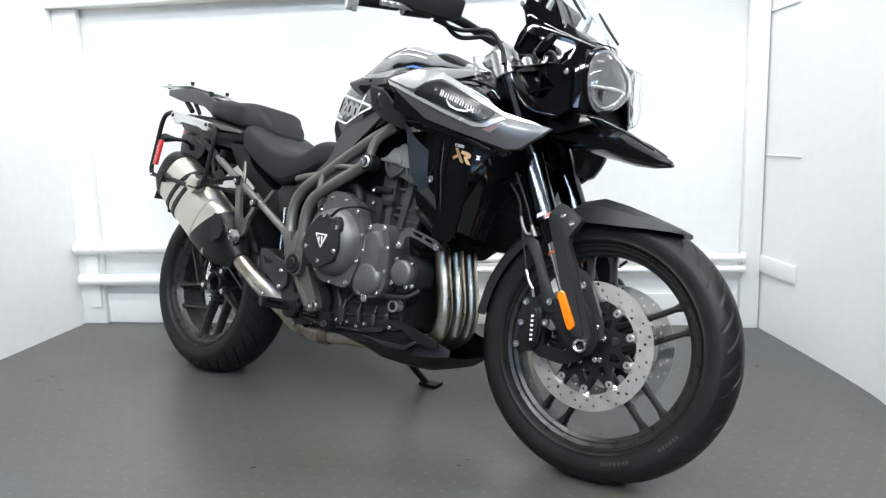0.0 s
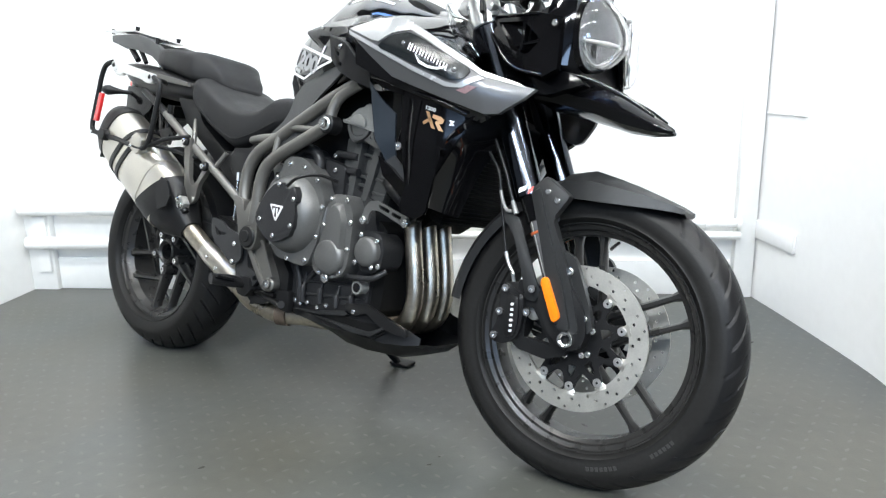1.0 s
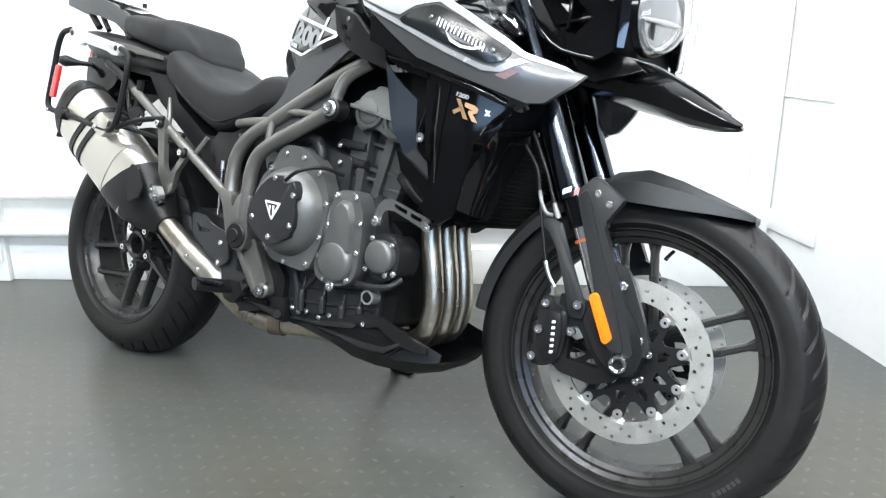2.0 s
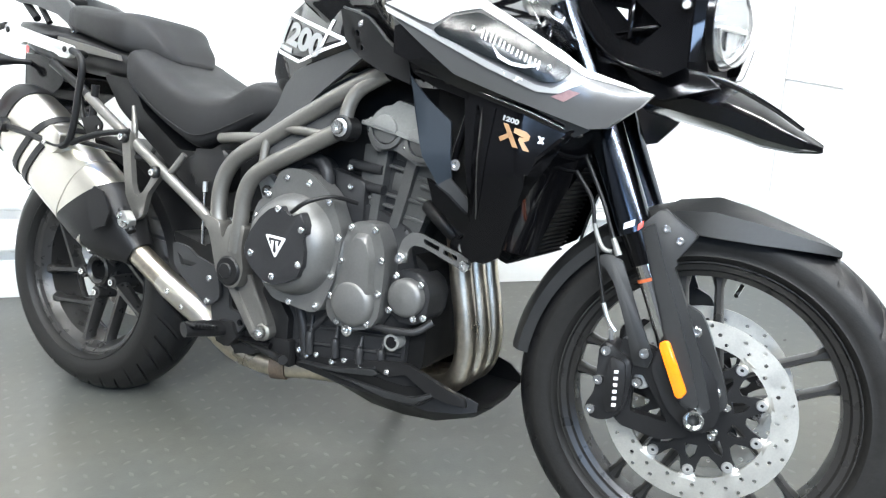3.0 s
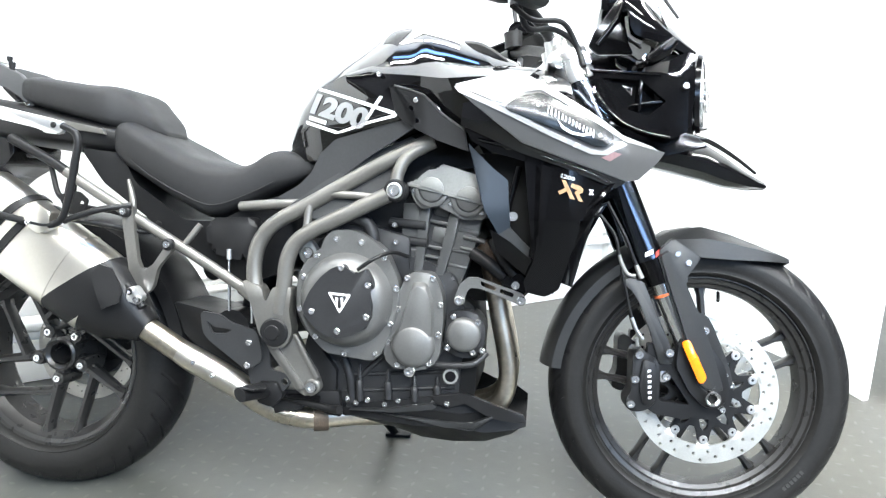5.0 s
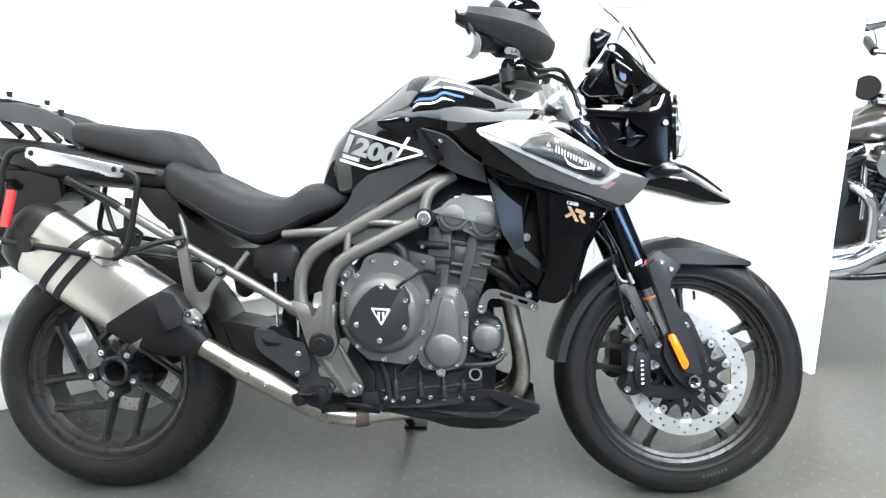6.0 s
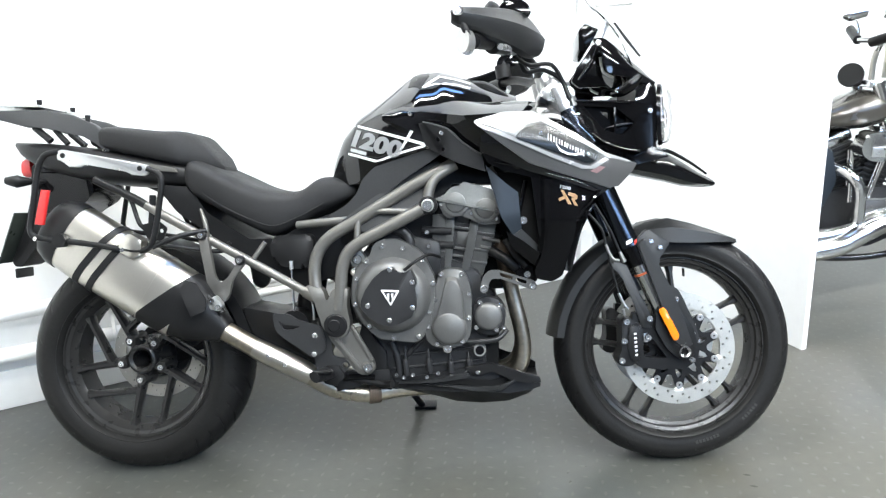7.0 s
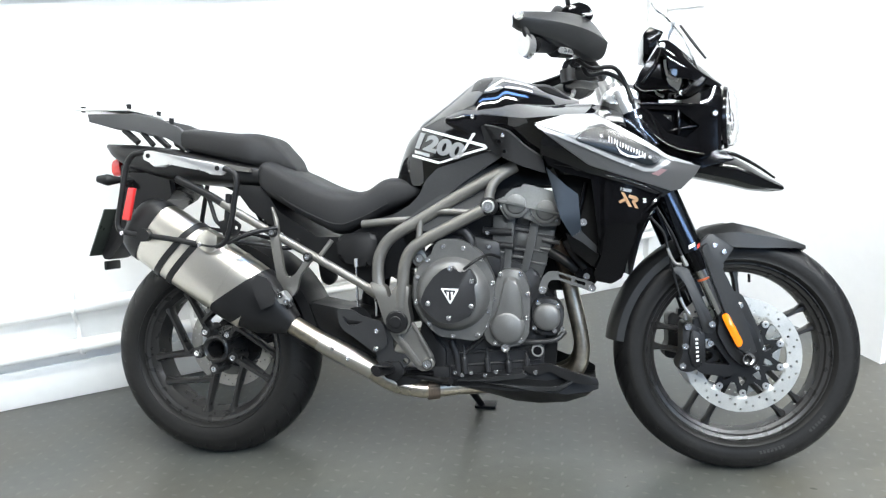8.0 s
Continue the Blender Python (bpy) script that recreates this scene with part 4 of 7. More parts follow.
        # soft pinkish patch on the lower front of the shroud
        part("blush", patch([(1.268, 0.806), (1.292, 0.818), (1.308, 0.815), (1.286, 0.800)], shroud_y, 0.001, -0.0015, 0.02), M_BLUSH, sh, "small pinkish red patch")
        for x, z in ((1.148, 0.898), (1.264, 0.846)):
            piece("bolt", ME_BOLT, sh, Matrix.Translation((x, shroud_y(x, z) - 0.0045, z)) @ Matrix.Scale(0.7, 4))
        part("number_mark", number_mesh(cowl_number), M_BRIGHT, cw, "small silver number on the cowl")
        # model mark: copper strokes and a small cross
        for o, mt in (([(1.187, 0.768), (1.197, 0.766), (1.220, 0.722), (1.209, 0.724)], M_GOLD), ([(1.180, 0.741), (1.184, 0.733), (1.206, 0.744), (1.203, 0.752)], M_GOLD), ([(1.211, 0.760), (1.232, 0.754), (1.239, 0.747), (1.237, 0.738), (1.229, 0.735), (1.240, 0.717), (1.229, 0.719), (1.219, 0.738), (1.221, 0.743), (1.229, 0.742), (1.228, 0.746), (1.209, 0.751)], M_GOLD),
                      ([(1.252, 0.748), (1.256, 0.748), (1.264, 0.735), (1.260, 0.734)], M_TAPE), ([(1.260, 0.747), (1.264, 0.746), (1.256, 0.734), (1.252, 0.735)], M_TAPE)):
            o = [(1.224 + (x - 1.222) * 0.82, 0.742 + (z - 0.742) * 0.82) for x, z in o]
            part("model_mark", patch(o, cowl_y, 0.001, -0.0025, 0.02), mt, cw, "copper model mark" if mt == M_GOLD else "small silver mark")

# gloss covers between tank and shrouds
for sg in (-1, 1):
    rows = []
    for x, *q in ((0.752, 0.974, 0.196, 0.971, 0.204, 0.966, 0.208, 0.962, 0.208, 0.957, 0.200), (0.80, 0.992, 0.190, 0.974, 0.212, 0.955, 0.214, 0.938, 0.212, 0.926, 0.206), 
                  (0.90, 1.003, 0.195, 0.966, 0.230, 0.928, 0.214, 0.885, 0.208, 0.866, 0.204), (0.96, 1.000, 0.190, 0.954, 0.266, 0.895, 0.226, 0.858, 0.220, 0.836, 0.214), (1.02, 0.995, 0.180, 0.953, 0.288, 0.862, 0.232, 0.838, 0.222, 0.815, 0.216),
                  (1.09, 1.000, 0.155, 0.952, 0.283, 0.850, 0.270, 0.830, 0.262, 0.81, 0.248), (1.17, 0.992, 0.135, 0.930, 0.265, 0.84, 0.250, 0.82, 0.240, 0.80, 0.230), (1.225, 0.960, 0.130, 0.905, 0.245, 0.84, 0.235, 0.82, 0.225, 0.80, 0.215), (1.26, 0.915, 0.13, 0.884, 0.225, 0.83, 0.220, 0.815, 0.210, 0.80, 0.200)):
        rows.append([(x, sg * y, z) for z, y in zip(q[::2], q[1::2])])
    part("tank_side_cover", panel(rows, 0.004, 2), M_GLOSS, moto, "gloss black cover between tank and shroud", sharp=30)
    flank = [(0.856, 0.947), (0.920, 0.927), (0.956, 0.892), (1.005, 0.858), (1.012, 0.816), (0.950, 0.837), (0.899, 0.862), (0.908, 0.880), (0.886, 0.914)]
    part("cover_flank", patch(rounded(flank, 0.004, 3), lambda x, z: ramp(x, [0.85, 0.92, 1.01], [-0.229, -0.240, -0.238]), 0.012, 0, 0.012, -sg), M_BLACK, moto, "satin black lower cover flank")
    gusset = [(0.846, 0.944), (0.858, 0.946), (0.884, 0.915), (0.905, 0.881), (0.897, 0.863), (0.876, 0.876), (0.860, 0.892)]
    part("cover_gusset", patch(gusset, lambda x, z: ramp(x, [0.85, 0.91], [-0.221, -0.229]), 0.010, 0, 0.014, -sg), M_BLACK, moto, "satin black cover corner")
    # paler bead puts the highlight of the flank's ridge into the colour
    part("flank_ridge_highlight", tubes(([(0.858, sg * 0.229, 0.946), (0.920, sg * 0.239, 0.926), (0.956, sg * 0.239, 0.891), (1.004, sg * 0.237, 0.858)], 0.0022), per=2, seg=8), M_SATIN, moto)
bolts([(0.905, 0.915, -0.240)], 0, moto, 0.8)
bolts([(0.826, 0.968, -0.226)], 0, moto, 0.8)
# satin side panel under the tank
part("side_panel", patch(rounded([(0.585, 0.716), (0.640, 0.745), (0.668, 0.772), (0.688, 0.812), (0.722, 0.842), (0.853, 0.876), (0.905, 0.885), (0.90, 0.865), (0.80, 0.805), (0.70, 0.735), (0.63, 0.706)], 0.008, 3), lambda x, z: ramp(x, [0.58, 0.7, 0.9], [-0.150, -0.172, -0.215]), 0.008, 0, 0.03), M_SATIN, moto, "satin black side panel")
part("inner_panel", patch(rounded([(0.625, 0.700), (0.70, 0.752), (0.80, 0.812), (0.89, 0.853), (0.895, 0.825), (0.865, 0.785), (0.845, 0.735), (0.80, 0.700), (0.735, 0.672), (0.665, 0.675)], 0.010, 3), lambda x, z: ramp(x, [0.62, 0.7, 0.9], [-0.150, -0.160, -0.175]) - (0.85 - z) * 0.22, 0.006, 0, 0.03), M_SATIN, moto, "satin black inner panel behind the frame tubes")

# ---- radiator ----
rad = new("radiator")
rad.parent = moto
_bm = box(bmesh.new(), Matrix.Translation((1.200, 0, 0.625)) @ Matrix.Rotation(radians(20), 4, "Y"), 0.035, 0.29, 0.200, 0.004)
part("radiator_core", _bm, M_DEEP_BLACK, rad, "black radiator core")
_bm = bmesh.new()
box(_bm, Matrix.Identity(4), 0.04, 0.292, 0.0024)
_fin = finish(_bm, "fin", M_DEEP_BLACK)
for k in range(20):
    z = -0.092 + k * 0.0097
    piece("fin", _fin, rad, Matrix.Translation((1.200, 0, 0.625)) @ Matrix.Rotation(radians(20), 4, "Y") @ Matrix.Translation((0.003, 0, z)))

# near-black block added to make the gap behind the head read dark
part("gap_filler_upper", prism(bmesh.new(), rounded([(1.03, 0.83), (1.10, 0.83), (1.12, 0.70), (1.12, 0.56), (1.075, 0.56), (1.055, 0.64), (1.030, 0.70)], 0.01), -0.10, 0.10, 0.006), M_DEEP_BLACK, moto, "near-black filler in the gap behind the cylinder head")
# near-black filler added so no wall shows between cylinder and radiator
part("gap_filler_lower", prism(bmesh.new(), rounded([(0.985, 0.60), (1.03, 0.70), (1.12, 0.70), (1.125, 0.545), (1.060, 0.500), (0.995, 0.500)], 0.01), -0.070, 0.12, 0.006), M_DEEP_BLACK, moto, "near-black filler in the gap behind the exhaust headers")
# added filler: the dark inside of the cowl made as a near-black block
part("cowl_filler", prism(bmesh.new(), rounded([(1.035, 0.865), (1.10, 0.85), (1.23, 0.80), (1.295, 0.77), (1.255, 0.735), (1.200, 0.66), (1.175, 0.56), (1.145, 0.56), (1.125, 0.60), (1.070, 0.665), (1.048, 0.75)], 0.01), -0.19, 0.19, 0.006), M_DEEP_BLACK, moto, "near-black filler for the dark inside of the cowl")
for sg in (-1, 1):
    part("cowl_front", panel([[(1.300, sg * 0.225, 0.760), (1.315, sg * 0.16, 0.775), (1.315, sg * 0.09, 0.785)], [(1.272, sg * 0.245, 0.728), (1.290, sg * 0.16, 0.72), (1.295, sg * 0.10, 0.72)], [(1.232, sg * 0.240, 0.680), (1.255, sg * 0.17, 0.660), (1.260, sg * 0.12, 0.650)], [(1.205, sg * 0.222, 0.560), (1.225, sg * 0.18, 0.550), (1.228, sg * 0.14, 0.545)]], 0.005, 2), M_GLOSS, moto, "gloss black cowl front")

# ---- frame ----
fr = [[(0.935, -0.19, 0.842), (0.854, -0.192, 0.804), (0.762, -0.192, 0.754), (0.668, -0.192, 0.700), (0.613, -0.192, 0.671), (0.581, -0.192, 0.645), (0.560, -0.193, 0.608), (0.554, -0.194, 0.560), (0.560, -0.196, 0.515), (0.578, -0.198, 0.455)],
      [(0.862, -0.207, 0.735), (0.763, -0.207, 0.687), (0.690, -0.207, 0.651), (0.650, -0.207, 0.622), (0.632, -0.207, 0.583), (0.626, -0.206, 0.537), (0.617, -0.204, 0.470)],
      [(0.862, -0.205, 0.742), (0.866, -0.203, 0.775), (0.885, -0.198, 0.808), (0.935, -0.19, 0.838)]]
for sg in (-1, 1):
    f = part("frame", tubes((([(x, -sg * y, z) for x, y, z in fr[0]]), 0.0165), seg=16), M_GRAPHITE, moto, "graphite tubular frame")
    part("frame_tube", tubes((([(x, -sg * y, z) for x, y, z in fr[1]]), 0.0165), seg=16), M_GRAPHITE, f)
    part("frame_tube", tubes((([(x, -sg * y, z) for x, y, z in fr[2]]), 0.0135), seg=16), M_GRAPHITE, f)
    part("frame_tube", tubes(([(0.700, sg * 0.195, 0.722), (0.715, sg * 0.198, 0.726), (0.80, sg * 0.203, 0.722), (0.815, sg * 0.203, 0.715)], 0.0085), seg=12), M_GRAPHITE, f)
    part("frame_tube", tubes(([(0.690, sg * 0.195, 0.712), (0.677, sg * 0.2, 0.700), (0.672, sg * 0.205, 0.645)], 0.0085), seg=12), M_GRAPHITE, f)
    node = [(0.535, 0.540), (0.578, 0.528), (0.588, 0.490), (0.604, 0.528), (0.646, 0.528), (0.640, 0.480), (0.648, 0.435), (0.635, 0.400), (0.600, 0.395), (0.575, 0.425), (0.556, 0.490)]
    part("frame_node", prism(bmesh.new(), rounded(node, 0.010), sg * 0.175, sg * 0.216, 0.008), M_GRAPHITE, f, "cast graphite frame node")
    arm = [(0.578, 0.410), (0.590, 0.385), (0.625, 0.340), (0.655, 0.300), (0.682, 0.288), (0.706, 0.308), (0.694, 0.340), (0.655, 0.400), (0.63, 0.44)]
    a = part("frame_arm", prism(bmesh.new(), rounded(arm, 0.012), sg * 0.155, sg * 0.192, 0.008), M_GRAPHITE, f, "cast graphite frame arm")
    for o in ([(0.600, 0.388), (0.612, 0.396), (0.672, 0.312), (0.660, 0.305)], [(0.642, 0.425), (0.652, 0.428), (0.704, 0.335), (0.694, 0.330)]):
        part("arm_rib", prism(bmesh.new(), o, sg * 0.190, sg * 0.200, 0.003), M_GRAPHITE, f)
    part("pivot_cap", disc_solid(0.031, sg * 0.19, sg * 0.221, 32, 0.004, (0.609, 0, 0.431)), M_BLACK, f, "black pivot cap")
    part("pivot_ring", disc_solid(0.0165, sg * 0.221, sg * 0.2245, 24, 0.002, (0.606, 0, 0.431)), M_BLACK, f)
    part("engine_mount", disc_solid(0.0235, sg * 0.185, sg * 0.222, 28, 0.004, (0.862, 0, 0.736)), M_BLACK, f, "black frame boss")
    part("engine_mount", disc_solid(0.018, sg * 0.175, sg * 0.195, 28, 0.004, (0.686, 0, 0.314)), M_GRAPHITE, f)
for x, z, y, sc in ((0.862, 0.736, -0.2255, 1.35), (0.686, 0.314, -0.1955, 1.35), (0.667, 0.600, -0.175, 1.3)):
    piece("bolt", ME_SOCKET, moto, Matrix.Translation((x, y, z)) @ Matrix.Scale(sc, 4))
part("mount_cap", disc_solid(0.0165, -0.2220, -0.2255, 24, 0.002, (0.862, 0, 0.736)), M_ALU, moto, "bright mount bolt cap")
part("mount_lug", prism(bmesh.new(), rounded([(0.630, 0.640), (0.670, 0.630), (0.690, 0.600), (0.680, 0.575), (0.655, 0.575), (0.640, 0.61)], 0.01), -0.15, -0.174, 0.004), M_GREY, moto, "grey engine mount lug")
# subframe
for sg in (-1, 1):
    sb = part("subframe", tubes(([(0.555, sg * 0.185, 0.500), (0.520, sg * 0.18, 0.520), (0.462, sg * 0.175, 0.553), (0.388, sg * 0.17, 0.594), (0.247, sg * 0.16, 0.671), (0.146, sg * 0.155, 0.727), (0.085, sg * 0.152, 0.763)], 0.0118), seg=14), M_GRAPHITE, moto, "graphite rear subframe tube")
    part("subframe_end", tubes(([(0.087, sg * 0.152, 0.762), (0.044, sg * 0.15, 0.787), (-0.06, sg * 0.145, 0.838)], 0.0112), seg=14), M_BLACK, sb, "black subframe end")
    part("subframe_collar", tubes(([(0.556, sg * 0.188, 0.503), (0.525, sg * 0.182, 0.521)], 0.018), seg=14), M_GRAPHITE, sb)
    part("subframe_post", tubes(([(0.376, sg * 0.17, 0.600), (0.414, sg * 0.16, 0.652)], 0.007)), M_GRAPHITE, sb)
    part("subframe_post", tubes(([(0.255, sg * 0.16, 0.672), (0.250, sg * 0.157, 0.71), (0.236, sg * 0.15, 0.748)], [0.007, 0.007, 0.004])), M_GRAPHITE, sb)
    part("upper_rail", tubes(([(0.66, sg * 0.17, 0.704), (0.57, sg * 0.16, 0.700), (0.50, sg * 0.14, 0.695)], 0.0115), seg=14), M_GRAPHITE, sb)
    yb = [(0.235, 0.690), (0.262, 0.692), (0.268, 0.640), (0.276, 0.572), (0.288, 0.545), (0.312, 0.560), (0.340, 0.600), (0.356, 0.622), (0.368, 0.606), (0.355, 0.590), (0.325, 0.555), (0.312, 0.505), (0.288, 0.490), (0.262, 0.505), (0.254, 0.560), (0.243, 0.630)]
    hb = part("hanger_bracket", prism(bmesh.new(), rounded(yb, 0.008), sg * 0.166, sg * 0.180, 0.004), M_GRAPHITE, moto, "graphite footrest hanger bracket")
    for x, z in ((0.249, 0.677), (0.351, 0.607)):
        part("boss", disc_solid(0.0135, sg * 0.172, sg * 0.190, 20, 0.003, (x, 0, z)), M_BLACK, hb)
        if sg < 0:
            piece("bolt", ME_SOCKET, hb, Matrix.Translation((x, -0.190, z)) @ Matrix.Scale(0.85, 4))

# ---- engine ----
eng = new("engine")
eng.parent = moto
case = [(0.66, 0.60), (0.70, 0.64), (0.80, 0.64), (0.88, 0.60), (0.93, 0.585), (0.985, 0.56), (1.000, 0.50), (1.012, 0.475), (1.014, 0.41), (1.000, 0.375), (0.996, 0.285), (0.975, 0.262), (0.74, 0.262), (0.71, 0.30), (0.70, 0.37), (0.655, 0.44), (0.645, 0.53)]
part("crankcase", prism(bmesh.new(), rounded(case, 0.012), -0.150, 0.150, 0.010), M_ENGINE, eng, "dark cast engine case")
# near-black block added to stand for the shade before the case
part("case_front_filler", prism(bmesh.new(), rounded([(0.990, 0.520), (1.026, 0.495), (1.036, 0.41), (1.030, 0.30), (0.990, 0.272)], 0.008), -0.138, 0.138, 0.006), M_DEEP_BLACK, eng, "near-black filler for the shade before the engine case")
# clutch cover
cc = bmesh.new()
lathe(cc, [(0.114, -0.14), (0.114, -0.196), (0.108, -0.202), (0.099, -0.206), (0.092, -0.226), (0.080, -0.243), (0.062, -0.250), (0.0001, -0.252)], 72, (0.762, 0, 0.506))
cov = part("clutch_cover", cc, M_COVER, eng, "charcoal round clutch cover")
lobe = [(0.700, 0.600), (0.715, 0.640), (0.735, 0.652), (0.775, 0.652), (0.805, 0.640), (0.842, 0.612), (0.872, 0.548), (0.872, 0.520), (0.862, 0.450), (0.835, 0.388), (0.815, 0.380), (0.720, 0.392), (0.690, 0.42), (0.655, 0.48), (0.655, 0.55), (0.675, 0.59)]
part("cover_flange", prism(bmesh.new(), rounded(lobe, 0.012), -0.165, -0.206, 0.004), M_COVER, cov)
cap = [(0.757, 0.582), (0.770, 0.585), (0.780, 0.573), (0.796, 0.567), (0.815, 0.578), (0.830, 0.552), (0.832, 0.538), (0.823, 0.532), (0.830, 0.504), (0.828, 0.476), (0.821, 0.466), (0.817, 0.454), (0.785, 0.438), (0.758, 0.431), (0.731, 0.437), (0.706, 0.455), (0.686, 0.478), (0.682, 0.493), (0.696, 0.526), (0.719, 0.557), (0.742, 0.576)]
part("cover_cap", prism(bmesh.new(), rounded(cap, 0.004, 3), -0.236, -0.258, 0.003, 2, 0.02), M_ENGINE, cov, "black clutch cover cap")
for sc, y, mt in ((1.0, -0.2605, M_TAPE), (0.70, -0.2615, M_ENGINE)):
    t = [(0.738, 0.527), (0.786, 0.524), (0.763, 0.484)]
    cx, cz = 0.762, 0.512
    part("badge", prism(bmesh.new(), rounded([(cx + (x - cx) * sc, cz + (z - cz) * sc) for x, z in t], 0.004), -0.256, y, 0.0008), mt, cov, "silver triangle badge" if sc == 1 else "")
for x0 in (0.7545, 0.765):
    part("badge", prism(bmesh.new(), [(x0, 0.517), (x0 + 0.0055, 0.517), (x0 + 0.0045, 0.495), (x0 + 0.002, 0.498)], -0.2615, -0.2625, 0), M_TAPE, cov)
bolts([(0.738, 0.633), (0.792, 0.627), (0.696, 0.596), (0.668, 0.551), (0.662, 0.483), (0.697, 0.426), (0.76, 0.393), (0.825, 0.396), (0.868, 0.533), (0.841, 0.597), (0.856, 0.459)], -0.206, cov, 1.0)
bolts([(0.764, 0.577), (0.820, 0.544), (0.818, 0.479), (0.758, 0.448), (0.704, 0.486)], -0.258, cov, 1.0)
horse = bmesh.new()
tube(horse, [(0.722, -0.17, 0.620), (0.722, -0.17, 0.650), (0.740, -0.17, 0.672), (0.766, -0.17, 0.676), (0.792, -0.17, 0.668), (0.806, -0.17, 0.645), (0.806, -0.17, 0.615)], 0.014, seg=10)
part("cover_horn", horse, M_ENGINE, eng)
part("cover_disc", disc_solid(0.038, -0.12, -0.165, 32, 0.004, (0.765, 0, 0.642)), M_ENGINE, eng)
# middle cover
mid = [(0.884, 0.560), (0.904, 0.570), (0.939, 0.568), (0.952, 0.550), (0.963, 0.525), (0.966, 0.486), (0.964, 0.436), (0.960, 0.396), (0.944, 0.371), (0.908, 0.362), (0.864, 0.366), (0.842, 0.385), (0.844, 0.413), (0.854, 0.440), (0.863, 0.482), (0.873, 0.524)]
mc = part("generator_cover", prism(bmesh.new(), rounded(mid, 0.008), -0.14, -0.198, 0.005), M_COVER, eng, "charcoal generator cover")
part("cover_ridge", prism(bmesh.new(), rounded([(0.900, 0.553), (0.932, 0.553), (0.948, 0.510), (0.949, 0.430), (0.925, 0.400), (0.885, 0.400), (0.866, 0.430), (0.884, 0.490)], 0.010), -0.190, -0.213, 0.006, 3, 0.16), M_COVER, mc)
_dm = bmesh.new()
lathe(_dm, [(0.046, -0.190), (0.046, -0.204), (0.042, -0.212), (0.034, -0.216), (0.0001, -0.218)], 44, (0.905, 0, 0.416))
part("cover_bulge", _dm, M_COVER, mc, "round bulge of the generator cover")
bolts([(0.889, 0.556), (0.942, 0.556), (0.960, 0.503), (0.957, 0.440), (0.938, 0.380), (0.872, 0.374), (0.851, 0.420), (0.870, 0.490)], -0.198, mc, 1.0)
# starter cover
sc_ = part("starter_cover", prism(bmesh.new(), rounded([(0.972, 0.482), (1.0, 0.492), (1.036, 0.486), (1.054, 0.455), (1.048, 0.405), (1.025, 0.390), (0.978, 0.393), (0.966, 0.43)], 0.014), -0.10, -0.176, 0.006), M_ENGINE, eng, "dark starter cover")
dm = bmesh.new()
lathe(dm, [(0.036, -0.170), (0.036, -0.188), (0.033, -0.193), (0.026, -0.196), (0.0001, -0.198)], 40, (1.008, 0, 0.441))
part("cover_cap", dm, M_COVER, sc_, "charcoal round cap")
bolts([(0.986, 0.478), (1.037, 0.468), (1.028, 0.405), (0.975, 0.412), (1.048, 0.41)], -0.184, sc_, 1.0)
# sump ribs and fittings
for x, z0, z1 in ((0.782, 0.360, 0.282), (0.845, 0.352, 0.288), (0.902, 0.340, 0.288), (0.952, 0.34, 0.30)):
    part("case_lug", tubes(([(x - 0.002, -0.150, z0), (x, -0.156, (z0 + z1) / 2 + 0.006), (x, -0.160, (z0 + z1) / 2), (x + 0.002, -0.160, z1)], [0.004, 0.005, 0.0085, 0.0075]), per=3), M_ENGINE, eng)
for z in (0.340, 0.305):
    part("case_rib", tubes(([(0.745, -0.150, z - 0.006), (0.99, -0.150, z + 0.016)], 0.0045)), M_ENGINE, eng)
part("case_web", tubes(([(0.835, -0.158, 0.385), (0.800, -0.156, 0.350), (0.785, -0.152, 0.335)], 0.006)), M_ENGINE, eng)
part("case_web", tubes(([(0.745, -0.152, 0.372), (0.760, -0.152, 0.33), (0.765, -0.15, 0.275)], 0.010)), M_ENGINE, eng)
bolts([(0.755, 0.283), (0.800, 0.283), (0.868, 0.286), (0.945, 0.287), (0.775, 0.276), (0.838, 0.276), (0.905, 0.277)], -0.156, eng, 0.95)
piece("bolt", ME_BOLT, eng, Matrix.Translation((0.899, -0.200, 0.362)) @ Matrix.Scale(1.8, 4))
part("sight_glass", tubes(([(0.982, -0.13, 0.350), (0.982, -0.178, 0.350)], 0.016), seg=24), M_GREY, eng, "round oil sight glass")
part("sight_lens", disc_solid(0.0115, -0.177, -0.1795, 24, 0.001, (0.982, 0, 0.350)), M_GLOSS, eng)
part("oil_line", tubes(([(0.92, -0.175, 0.374), (0.98, -0.180, 0.374), (1.03, -0.178, 0.38), (1.055, -0.16, 0.40)], 0.007)), M_ENGINE, eng)
# cylinders and head, leaning forward
# block wall in darker casting than its columns, recess shade in the colour
part("cylinder_block", prism(bmesh.new(), rounded([(0.862, 0.560), (0.872, 0.640), (0.880, 0.705), (0.884, 0.745), (1.046, 0.745), (1.040, 0.690), (1.020, 0.620), (0.990, 0.530), (0.93, 0.530)], 0.008), -0.130, 0.150, 0.006), M_ENGINE, eng, "cylinder block wall, recess shade in its dark colour")


def slant(x, z, w, h, y, d, a=8):
    return box(bmesh.new(), Matrix.Translation((x, y, z)) @ Matrix.Rotation(radians(a), 4, "Y"), w, d, h, min(w, h, d) * 0.25)


